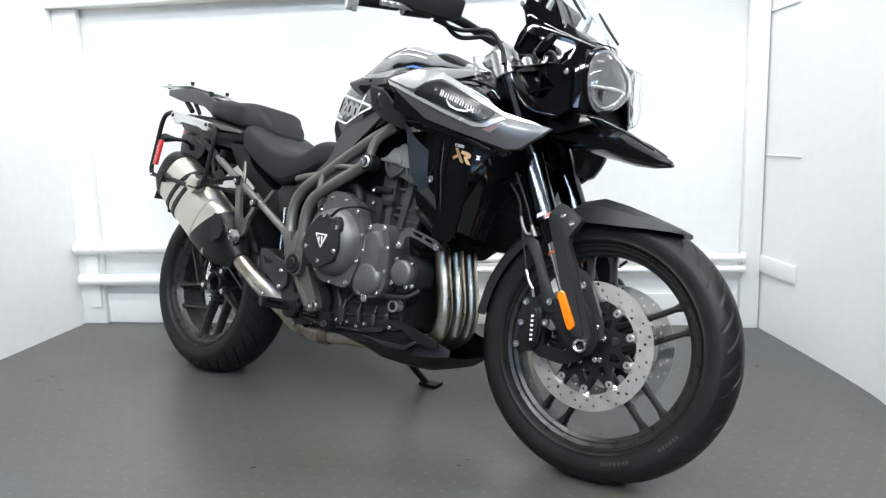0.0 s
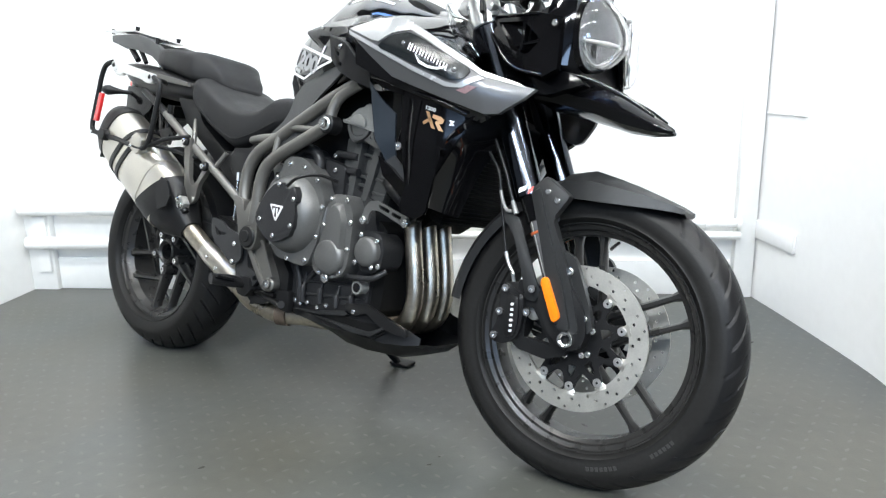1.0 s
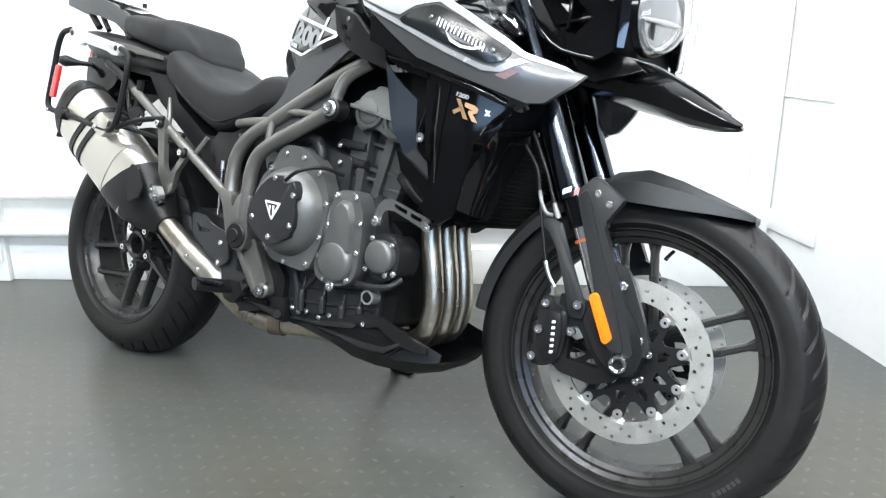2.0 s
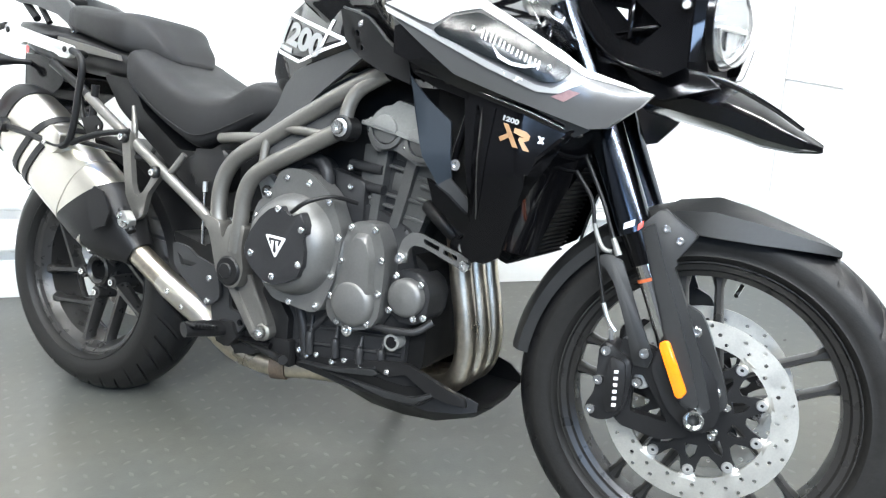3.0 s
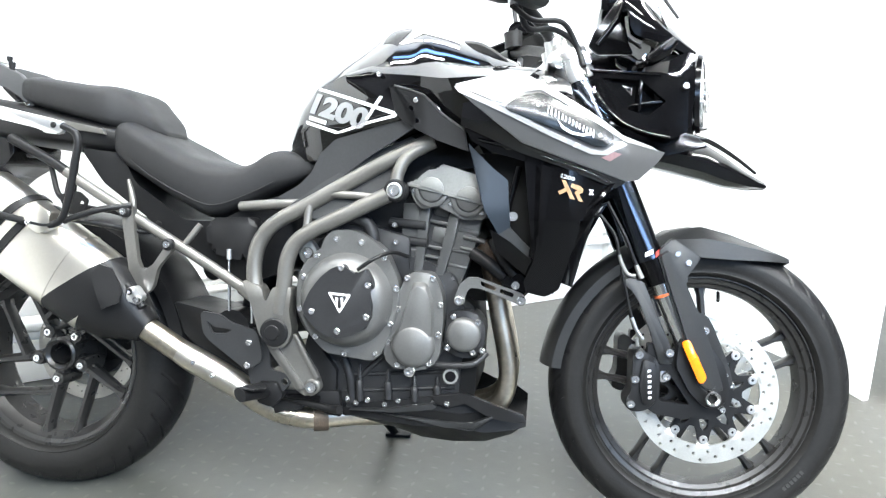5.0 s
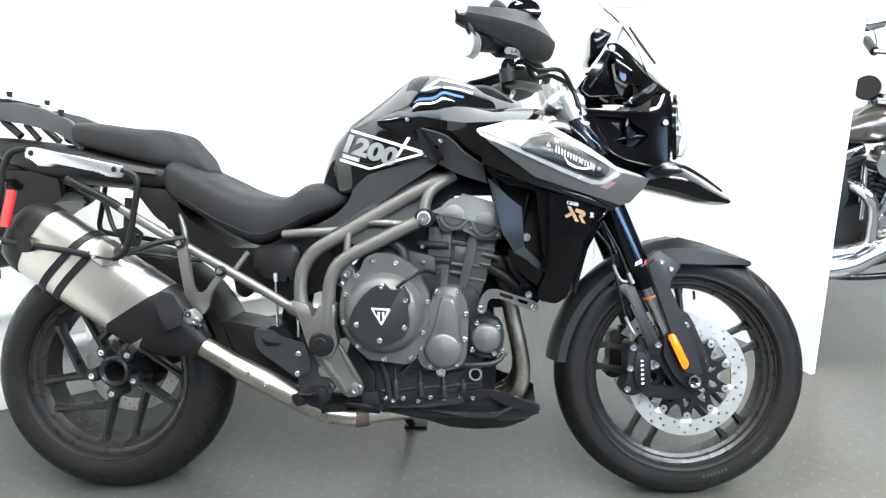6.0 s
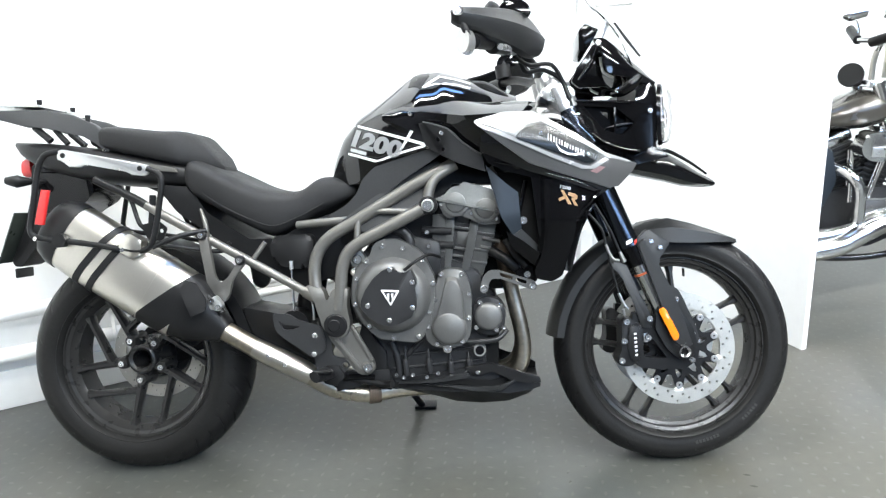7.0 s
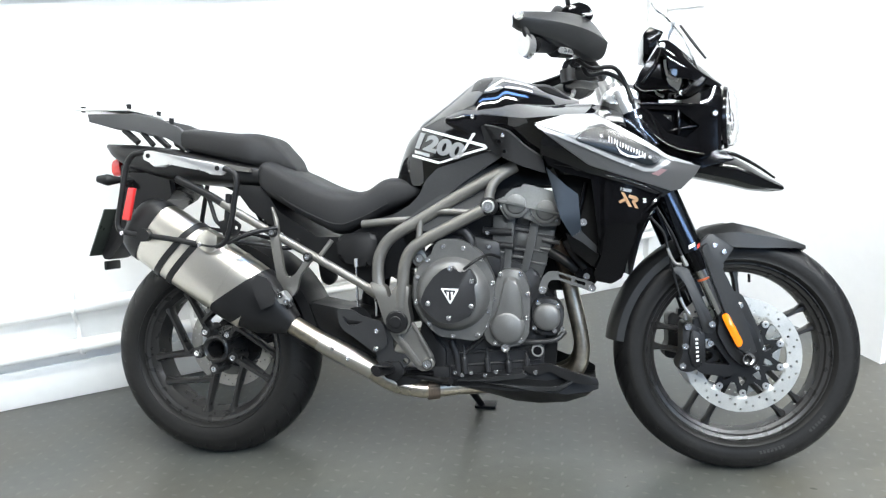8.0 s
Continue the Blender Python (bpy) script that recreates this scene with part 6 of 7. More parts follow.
tl_ = body(bmesh.new(), [(-0.352, 0.872, 0.902, 0.018, 0.5), (-0.344, 0.858, 0.914, 0.034, 0.5), (-0.315, 0.862, 0.924, 0.04, 0.5)], 20, 3)
part("tail_lamp", tl_, M_RED, moto, "red tail lamp")
part("plate_hanger", prism(bmesh.new(), rounded([(-0.30, 0.90), (-0.20, 0.87), (-0.24, 0.78), (-0.30, 0.66), (-0.355, 0.595), (-0.385, 0.605), (-0.34, 0.70), (-0.31, 0.80)], 0.012), -0.05, 0.05, 0.006), M_BLACK, moto, "black plate hanger")
PL = Matrix.Translation((-0.362, 0, 0.684)) @ Matrix.Rotation(radians(22), 4, "Y")
part("undertail", prism(bmesh.new(), rounded([(-0.27, 0.870), (-0.12, 0.865), (-0.095, 0.815), (-0.120, 0.782), (-0.170, 0.755), (-0.235, 0.700), (-0.262, 0.742)], 0.010, 3), -0.085, 0.085, 0.008), M_DARK, moto, "black undertail tray")
part("number_plate", box(bmesh.new(), PL, 0.004, 0.19, 0.155, 0.001), M_PLATE, moto, "dark blank number plate")
part("plate_reflector", box(bmesh.new(), Matrix.Translation((-0.380, 0.0, 0.578)), 0.012, 0.07, 0.028, 0.003), M_BLACK, moto)
for sg in (-1, 1):
    part("indicator", tubes(([(-0.23, sg * 0.06, 0.845), (-0.26, sg * 0.11, 0.842), (-0.285, sg * 0.14, 0.842), (-0.315, sg * 0.145, 0.845)], [0.006, 0.008, 0.018, 0.010])), M_BLACK, moto, "black rear indicator")
# pannier racks on both sides
loop = [(-0.100, 0.910), (-0.138, 0.902), (-0.158, 0.872), (-0.170, 0.820), (-0.186, 0.745), (-0.192, 0.710), (-0.182, 0.690), (-0.140, 0.680), (-0.041, 0.667), (0.061, 0.648), (0.103, 0.643), (0.132, 0.655), (0.150, 0.700), (0.162, 0.760), (0.172, 0.815), (0.166, 0.842), (0.136, 0.857)]
for sg in (-1, 1):
    rk = part("pannier_rack", tubes(([(x, sg * 0.236, z) for x, z in loop], 0.0078), seg=12, per=4), M_BLACK, moto, "black tubular pannier rack")
    al = [(-0.103, 0.912), (-0.085, 0.914), (0.138, 0.866), (0.141, 0.846), (0.128, 0.838), (0.092, 0.842), (0.088, 0.852), (-0.030, 0.877), (-0.036, 0.866), (-0.075, 0.868), (-0.082, 0.884), (-0.105, 0.888)]
    part("rack_bracket", prism(bmesh.new(), rounded(al, 0.005, 2), sg * 0.226, sg * 0.240, 0.003), M_ALU, rk, "bare aluminium rack bracket")
    for x, z in ((-0.088, 0.899), (0.118, 0.858)):
        part("rubber_bush", disc_solid(0.007, sg * 0.238, sg * 0.2425, 16, 0.002, (x, 0, z)), M_BLACK, rk)
    part("rack_arm", tubes(([(0.135, sg * 0.232, 0.652), (0.20, sg * 0.21, 0.678), (0.262, sg * 0.18, 0.690)], 0.0072)), M_BLACK, rk)
    part("rack_arm", tubes(([(0.10, sg * 0.21, 0.660), (0.20, sg * 0.18, 0.645), (0.290, sg * 0.16, 0.632), (0.315, sg * 0.155, 0.655)], 0.006)), M_BLACK, rk)
    part("rack_arm", tubes(([(0.115, sg * 0.228, 0.855), (0.08, sg * 0.17, 0.86), (0.05, sg * 0.14, 0.86)], 0.007)), M_BLACK, rk)
    part("rack_arm", tubes(([(-0.09, sg * 0.228, 0.895), (-0.09, sg * 0.15, 0.90), (-0.09, sg * 0.11, 0.905)], 0.007)), M_BLACK, rk)
    if sg < 0:
        part("red_reflector", prism(bmesh.new(), rounded([(-0.150, 0.812), (-0.128, 0.810), (-0.150, 0.719), (-0.174, 0.722)], 0.003, 2), -0.236, -0.246, 0.002), M_RED, rk, "red side reflector")
        bolts([(-0.174, 0.684), (0.061, 0.648)], -0.245, rk, 0.9)
    # inner stays by the silencer
    part("rack_stay", tubes(([(-0.02, sg * 0.14, 0.80), (0.03, sg * 0.14, 0.79), (0.06, sg * 0.15, 0.72), (0.075, sg * 0.15, 0.70)], 0.006)), M_BLACK, rk)
    part("rack_stay", tubes(([(0.105, sg * 0.15, 0.79), (0.095, sg * 0.15, 0.69)], 0.009)), M_BLACK, rk)
    part("stay_plate", hole_plate(rounded([(0.07, 0.71), (0.12, 0.72), (0.145, 0.70), (0.13, 0.665), (0.09, 0.668)], 0.008), [circle(0.128, 0.692, 0.006, 10)], sg * 0.155, sg * 0.160), M_BLACK, rk)
# luggage carrier over the tail
for sg in (-1, 1):
    ar = [(-0.375, 1.046), (-0.215, 1.042), (-0.140, 1.024), (-0.075, 0.994), (-0.042, 0.962), (-0.030, 0.922), (-0.055, 0.912), (-0.070, 0.945), (-0.110, 0.968), (-0.200, 0.992), (-0.275, 0.994), (-0.37, 1.022)]
    part("carrier_side", prism(bmesh.new(), ar, sg * 0.100, sg * 0.078, 0.006), M_SATIN, moto, "satin black luggage carrier side")
    bolts([(-0.052, 0.922, -0.099)], 0, moto, 0.9)
cp = part("luggage_plate", box(bmesh.new(), Matrix.Translation((-0.33, 0, 1.058)) @ Matrix.Rotation(radians(3), 4, "Y"), 0.19, 0.20, 0.007, 0.002), M_ALU, moto, "pale aluminium luggage plate")
for x, y in ((-0.40, -0.08), (-0.245, -0.08), (-0.40, 0.08), (-0.245, 0.08), (-0.10, -0.09)):
    part("carrier_knob", tubes(([(x, y, 1.055 if x < -0.2 else 1.0), (x, y, 1.072 if x < -0.2 else 1.022)], [0.006, 0.008])), M_BLACK, cp)
part("grab_cross", box(bmesh.new(), Matrix.Translation((-0.30, 0, 1.028)), 0.12, 0.16, 0.022, 0.006), M_BLACK, moto)
for sg in (-1, 1):
    part("carrier_stay", tubes(([(-0.26, sg * 0.085, 0.995), (-0.215, sg * 0.085, 0.955)], 0.010)), M_BLACK, moto)
    part("carrier_stay", tubes(([(-0.20, sg * 0.085, 0.985), (-0.165, sg * 0.085, 0.945)], 0.008)), M_BLACK, moto)

# ---- headlight, beak, fairing ----
hl = bmesh.new()
rings = []
for x, sc in ((1.395, 0.88), (1.435, 1.0), (1.480, 1.0), (1.492, 0.94)):
    rings.append([(x - 0.035 * abs(y) / 0.135, y * sc, 0.945 + (z - 0.945) * sc) for y, z in ((-0.05, 0.852), (-0.10, 0.862), (-0.130, 0.90), (-0.138, 0.96), (-0.128, 1.015), (-0.09, 1.036), (0, 1.030), (0.09, 1.036), (0.128, 1.015), (0.138, 0.96), (0.130, 0.90), (0.10, 0.862), (0.05, 0.852))])
loft(hl, rings)
hb = part("headlight", hl, M_BLACK, moto, "black headlight housing")
for sg in (-1, 1):
    def lens_pt(a, sc, x):
        yy, zz = 0.070 + 0.069 * sc * math.cos(a), 0.954 + 0.072 * sc * math.sin(a) + 0.026 * sc * math.cos(a) * math.sin(a)
        return (x - 0.30 * yy + 0.018, sg * yy, zz)
    ln = bmesh.new()
    loft(ln, [[lens_pt(2 * math.pi * k / 32, sc, x) for k in range(32)] for x, sc in ((1.490, 1.0), (1.505, 0.97), (1.516, 0.8), (1.521, 0.5), (1.523, 0.2))], caps=False)
    ln.faces.new([v for v in ln.verts][4 * 32:5 * 32])
    bmesh.ops.recalc_face_normals(ln, faces=ln.faces)
    bmesh.ops.solidify(ln, geom=list(ln.faces), thickness=0.003)
    l = part("headlight_lens", ln, M_GLASS, hb, "clear headlight lens")
    l.visible_shadow = False
    rf = bmesh.new()
    loft(rf, [[lens_pt(2 * math.pi * k / 32, sc, x) for k in range(32)] for x, sc in ((1.490, 0.97), (1.478, 0.80), (1.472, 0.5), (1.470, 0.1), (1.466, 0.1), (1.470, 0.97))])
    part("reflector_bowl", rf, M_LAMP, hb, "satin silver headlight bowl")
    part("lamp_rim", loft(bmesh.new(), [[lens_pt(2 * math.pi * k / 32, sc, x) for k in range(32)] for x, sc in ((1.482, 0.98), (1.492, 0.99), (1.492, 1.05), (1.482, 1.07))] , caps=False), M_DARK, hb)
    part("lamp_arc", tubes(([lens_pt(-0.25 - 2.65 * k / 10, 0.84, 1.4935) for k in range(11)], 0.0045), per=2), M_CHROME, hb, "bright lower lamp ring")
    part("lamp_bar", tubes(([lens_pt(3.35, 0.80, 1.491), lens_pt(3.9, 0.30, 1.4925), lens_pt(-0.25, 0.80, 1.4935)], [0.003, 0.005, 0.003]), per=3), M_ALU, hb)
    part("lamp_bulb", disc_solid(0.016, sg * 0.0, sg * 0.006, 20, 0.002), M_DARK, hb, "dark projector ring", Matrix.Translation(lens_pt(-1.2, 0.42, 1.490)) @ Matrix.Rotation(radians(-90), 4, "Z"))
beak = bmesh.new()
_rings = []
for x, zb, ze, zt, w in ((1.36, 0.812, 0.842, 0.868, 0.110), (1.43, 0.796, 0.832, 0.868, 0.104), (1.50, 0.780, 0.818, 0.866, 0.086), (1.55, 0.766, 0.800, 0.836, 0.064), (1.60, 0.760, 0.782, 0.802, 0.040), (1.635, 0.762, 0.771, 0.781, 0.020), (1.642, 0.764, 0.770, 0.776, 0.012)):
    _rings.append([(x, -w * 0.45, zb + 0.004), (x, -w * 0.88, (zb * 2 + ze) / 3), (x, -w, ze), (x, -w * 0.92, ze + (zt - ze) * 0.25), (x, -w * 0.42, zt - 0.006), (x, 0, zt),
                   (x, w * 0.42, zt - 0.006), (x, w * 0.92, ze + (zt - ze) * 0.25), (x, w, ze), (x, w * 0.88, (zb * 2 + ze) / 3), (x, w * 0.45, zb + 0.004), (x, 0, zb)])
loft(beak, _rings)
for sg in (-1, 1):
    part("beak_side", prism(bmesh.new(), rounded([(1.285, 0.900), (1.373, 0.880), (1.470, 0.862), (1.492, 0.842), (1.401, 0.822), (1.345, 0.832), (1.300, 0.865)], 0.006, 3), sg * 0.098, sg * 0.128, 0.004), M_DARK, moto, "black fairing underside")
for sg in (-1, 1):
    part("beak_edge", tubes(([(1.288, sg * 0.126, 0.900), (1.325, sg * 0.128, 0.893), (1.400, sg * 0.126, 0.876), (1.470, sg * 0.118, 0.862), (1.505, sg * 0.104, 0.852), (1.560, sg * 0.070, 0.826), (1.610, sg * 0.040, 0.796)], [0.003, 0.005, 0.005, 0.005, 0.005, 0.004, 0.003]), seg=10), M_GLOSS, moto, "gloss black beak edge")
part("beak", beak, M_DARK, moto, "gloss black front beak")
# side fairings with a triangular gap
for sg in (-1, 1):
    out = [(1.225, 1.000), (1.305, 0.992), (1.386, 0.985), (1.440, 0.972), (1.442, 0.868), (1.410, 0.852), (1.345, 0.868), (1.292, 0.905)]
    sf = hole_plate(out, [[(1.272, 0.980), (1.349, 0.971), (1.398, 0.928), (1.366, 0.898), (1.320, 0.915)]], sg * 0.148, sg * 0.166)
    for v in sf.verts:
        v.co.y -= sg * 0.30 * max(0.0, 1.375 - v.co.x)
    p_ = part("front_fairing", sf, M_DARK, moto, "gloss black front side fairing")
    part("fairing_recess", hole_plate([(1.262, 0.988), (1.352, 0.980), (1.408, 0.930), (1.368, 0.886), (1.312, 0.905)], [[(1.314, 0.966), (1.335, 0.962), (1.336, 0.944)]], sg * 0.122, sg * 0.128), M_DARK, p_, "recessed black fairing inset")
    part("fairing_rib", prism(bmesh.new(), [(1.345, 0.973), (1.353, 0.970), (1.352, 0.912), (1.345, 0.908)], sg * 0.136, sg * 0.158, 0.003), M_DARK, p_)
    part("fairing_rib", prism(bmesh.new(), [(1.325, 0.918), (1.331, 0.923), (1.392, 0.934), (1.396, 0.926)], sg * 0.136, sg * 0.156, 0.003), M_DARK, p_)
    part("fairing_rib", tubes(([(1.228, sg * 0.124, 0.998), (1.305, sg * 0.147, 0.989), (1.386, sg * 0.167, 0.982)], 0.0035), per=2), M_GLOSS, p_)
    part("fairing_rib", tubes(([(1.230, sg * 0.124, 0.992), (1.292, sg * 0.143, 0.908), (1.345, sg * 0.159, 0.871), (1.408, sg * 0.166, 0.856)], 0.0035), per=2), M_GLOSS, p_)
    part("lamp_cheek", panel([[(1.405, sg * 0.150, 1.012), (1.440, sg * 0.142, 1.030), (1.455, sg * 0.136, 1.025)], [(1.400, sg * 0.160, 0.970), (1.435, sg * 0.152, 0.965), (1.458, sg * 0.142, 0.960)], [(1.405, sg * 0.158, 0.885), (1.435, sg * 0.150, 0.880), (1.452, sg * 0.140, 0.880)]], 0.004, 2), M_GLOSS, p_, "gloss black headlight cheek")
bolts([(1.433, 0.956, -0.178)], 0, moto, 1.0)
# screen, its cowl and the dash
for sg in (-1, 1):
    part("screen_cowl", panel([[(1.293, sg * 0.186, 1.141), (1.325, sg * 0.177, 1.141), (1.390, sg * 0.140, 1.094), (1.462, sg * 0.091, 1.044)],
                               [(1.298, sg * 0.192, 1.126), (1.328, sg * 0.194, 1.098), (1.392, sg * 0.160, 1.066), (1.466, sg * 0.096, 1.038)],
                               [(1.312, sg * 0.191, 1.104), (1.328, sg * 0.195, 1.054), (1.388, sg * 0.163, 1.044), (1.456, sg * 0.104, 1.028)]], 0.006, 3), M_GLOSS, moto, "gloss black screen cowl wing")
    part("dash_side", prism(bmesh.new(), rounded([(1.243, 1.046), (1.257, 1.080), (1.283, 1.114), (1.302, 1.142), (1.333, 1.124), (1.320, 1.060), (1.336, 1.030), (1.262, 1.030)], 0.006, 3), sg * 0.112, sg * 0.128, 0.004), M_DARK, moto, "black dash side bracket")
    part("dash_rib", tubes(([(1.262, sg * 0.130, 1.048), (1.300, sg * 0.130, 1.100), (1.312, sg * 0.130, 1.130)], 0.006), per=2), M_DARK, moto)
    part("dash_rib", tubes(([(1.318, sg * 0.130, 1.104), (1.324, sg * 0.134, 1.066), (1.350, sg * 0.136, 1.050)], 0.0035), per=2), M_ALU, moto)
    part("front_indicator", tubes(([(1.345, sg * 0.15, 1.004), (1.362, sg * 0.188, 1.006), (1.384, sg * 0.200, 1.020), (1.404, sg * 0.200, 1.040)], [0.008, 0.013, 0.0145, 0.009]), seg=14), M_DARK, moto, "black front indicator")
bolts([(1.304, 1.128, -0.195), (1.352, 1.008, -0.188)], 0, moto, 1.1)
part("dash", prism(bmesh.new(), rounded([(1.270, 1.135), (1.271, 1.190), (1.288, 1.206), (1.324, 1.190), (1.312, 1.168), (1.290, 1.132)], 0.004), -0.075, 0.075, 0.006), M_DARK, moto, "black instrument panel")
part("nose_cowl", panel([[(1.31, y, 1.145 - abs(y) * 0.2), (1.38, y * 0.98, 1.110 - abs(y) * 0.25), (1.44, y * 0.78, 1.068 - abs(y) * 0.25), (1.478, y * 0.62, 1.036 - abs(y) * 0.3)] for y in (-0.14, -0.09, -0.04, 0.0, 0.04, 0.09, 0.14)], 0.004, 2), M_GLOSS, moto, "gloss black nose cowl")
for sg in (-1, 1):
    wd = panel([[(1.188, sg * 0.222, 0.998), (1.205, sg * 0.226, 0.953), (1.236, sg * 0.226, 0.906), (1.272, sg * 0.216, 0.876)],
                [(1.200, sg * 0.230, 0.998), (1.220, sg * 0.234, 0.956), (1.250, sg * 0.232, 0.915), (1.284, sg * 0.222, 0.880)],
                [(1.217, sg * 0.222, 0.996), (1.240, sg * 0.228, 0.964), (1.266, sg * 0.226, 0.926), (1.292, sg * 0.218, 0.888)]], 0.003, 3)
    part("wind_deflector", wd, M_SCREEN, moto, "clear plastic wind deflector")
ws = [[(1.300 + 0.0, y * 0.80, 1.290 - abs(y) * 0.35), (1.338 - abs(y) * 0.10, y * 0.95, 1.232 - abs(y) * 0.15), (1.398 - abs(y) * 0.22, y, 1.158 - abs(y) * 0.05), (1.470 - abs(y) * 0.45, y * 1.0, 1.062)] for y in (-0.150, -0.12, -0.06, 0.0, 0.06, 0.12, 0.150)]
part("windscreen", panel(ws, 0.004, 3), M_SCREEN, moto, "clear tall windscreen")
for sg in (-1, 1):
    part("screen_arm", tubes(([(1.345, sg * 0.10, 1.206), (1.330, sg * 0.10, 1.174), (1.314, sg * 0.10, 1.140)], [0.006, 0.007, 0.008])), M_ALU, moto, "bare metal screen support arm")
    part("screen_bracket", tubes(([(1.362, sg * 0.095, 1.200), (1.392, sg * 0.098, 1.155), (1.426, sg * 0.10, 1.108)], [0.003, 0.004, 0.003]), flat=0.5), M_BLACK, moto, "dark screen edge bracket")

# ---- handlebar, guards, mirrors ----
part("top_yoke", prism(bmesh.new(), rounded([(1.150, 1.020), (1.195, 1.045), (1.250, 1.020), (1.235, 0.995), (1.16, 0.995)], 0.012), -0.14, 0.14, 0.01), M_ALU, moto, "bare aluminium top yoke", STEER)
for sg in (-1, 1):
    part("riser", tubes(([(1.185, sg * 0.05, 1.03), (1.170, sg * 0.05, 1.075)], [0.026, 0.022]), seg=18), M_ALU, moto, "bare aluminium bar riser", STEER)
    part("fork_clamp", tubes(([(fork_line(0.972), sg * 0.108, 0.972), (fork_line(1.032), sg * 0.108, 1.032)], 0.0385), seg=26), M_ALU, moto, "bare aluminium fork clamp", STEER)
    part("fork_cap", tubes(([(fork_line(1.03), sg * 0.108, 1.03), (fork_line(1.055), sg * 0.108, 1.055)], [0.029, 0.026]), seg=22), M_ALU, moto, "aluminium fork cap", STEER)
bar = part("handlebar", tubes(([(1.00, -0.43, 1.095), (1.04, -0.33, 1.112), (1.10, -0.22, 1.115), (1.155, -0.10, 1.085), (1.165, 0.0, 1.080), (1.155, 0.10, 1.085), (1.10, 0.22, 1.115), (1.04, 0.33, 1.112), (1.00, 0.43, 1.095)], 0.0125), seg=14), M_BLACK, moto, "black tapered handlebar")
for sg in (-1, 1):
    part("grip", tubes(([(0.995, sg * 0.445, 1.092), (1.030, sg * 0.345, 1.110)], 0.0175), seg=16), M_RUBBER, bar, "black rubber grip")
    part("switch_block", tubes(([(1.040, sg * 0.335, 1.110), (1.075, sg * 0.27, 1.115)], [0.026, 0.022]), seg=12), M_BLACK, bar)
    part("lever", tubes(([(1.09, sg * 0.26, 1.100), (1.085, sg * 0.33, 1.095), (1.055, sg * 0.43, 1.080)], [0.008, 0.007, 0.007])), M_ALU, bar)
    rows = []
    for x, y, zb, zt, nx, ny in ((0.950, 0.465, 1.134, 1.160, 0.1, 1.0), (0.966, 0.468, 1.124, 1.166, 0.2, 1.0), (1.000, 0.455, 1.113, 1.169, 0.4, 0.9), (1.050, 0.418, 1.100, 1.175, 0.6, 0.8), (1.092, 0.374, 1.088, 1.181, 0.75, 0.65), (1.126, 0.318, 1.080, 1.184, 0.85, 0.5), (1.149, 0.268, 1.084, 1.176, 0.9, 0.4), (1.158, 0.246, 1.092, 1.164, 0.9, 0.3)):
        h = zt - zb
        rows.append([(x + nx * o, sg * (y + ny * o), zb + h * f) for f, o in ((0.0, -0.022), (0.04, -0.004), (0.25, 0.006), (0.52, 0.011), (0.60, 0.008), (0.94, -0.012), (1.0, -0.034))])
    gd = panel(rows, 0.004, 2)
    g_ = part("hand_guard", gd, M_MATTE, moto, "black plastic hand guard", sharp=17)
    part("guard_bolt", disc_solid(0.011, sg * 0.466, sg * 0.484, 20, 0.003, (0.966, 0, 1.150)), M_CHROME, g_)
    part("bar_end", tubes(([(0.996, sg * 0.44, 1.092), (0.985, sg * 0.458, 1.10), (0.968, sg * 0.460, 1.150)], 0.008)), M_BLACK, g_)
    part("bar_end_weight", tubes(([(0.985, sg * 0.440, 1.090), (0.972, sg * 0.462, 1.090)], [0.028, 0.026]), seg=24, flat=0.7), M_ALU, g_, "pale round bar end weight")
    part("mirror_stalk", tubes(([(1.085, sg * 0.27, 1.12), (1.075, sg * 0.30, 1.20), (1.06, sg * 0.34, 1.29), (1.05, sg * 0.36, 1.34)], 0.006)), M_BLACK, moto, "black mirror stalk")
    mh = body(bmesh.new(), [(1.02, 1.31, 1.39, 0.06, 0.5), (1.04, 1.295, 1.405, 0.085, 0.5), (1.07, 1.31, 1.39, 0.06, 0.5), (1.085, 1.335, 1.365, 0.02, 0.5)], 20, 2.6)
    bmesh.ops.translate(mh, vec=(0, sg * 0.40, 0), verts=mh.verts)
    part("mirror", mh, M_BLACK, moto, "black rear-view mirror")
    # black piece added above the guard, its purpose not known
    part("guard_top", prism(bmesh.new(), rounded([(1.052, 1.180), (1.062, 1.204), (1.100, 1.212), (1.124, 1.200), (1.132, 1.176)], 0.006), sg * 0.290, sg * 0.330, 0.006), M_GLOSS, g_, "gloss black piece above the hand guard")
    part("reservoir", tubes(([(1.075, sg * 0.235, 1.125), (1.070, sg * 0.235, 1.165)], 0.024), seg=20), M_BLACK, moto, "black fluid reservoir")
part("brake_hose", tubes(([(1.10, -0.26, 1.10), (1.12, -0.20, 1.065), (1.17, -0.15, 1.075), (1.215, -0.14, 1.05), (1.235, -0.15, 1.00)], 0.006)), M_BLACK, moto, "black cable loop")
part("brake_hose", tubes(([(1.09, -0.27, 1.09), (1.13, -0.21, 1.078), (1.19, -0.16, 1.085), (1.225, -0.14, 1.03), (1.24, -0.14, 0.98)], 0.0055)), M_BLACK, moto, "black cable loop")
part("brake_hose", tubes(([(1.262, -0.120, 0.760), (1.274, -0.124, 0.710), (1.312, -0.128, 0.658), (1.323, -0.128, 0.616)], 0.0036)), M_BLACK, moto, "black brake hose")
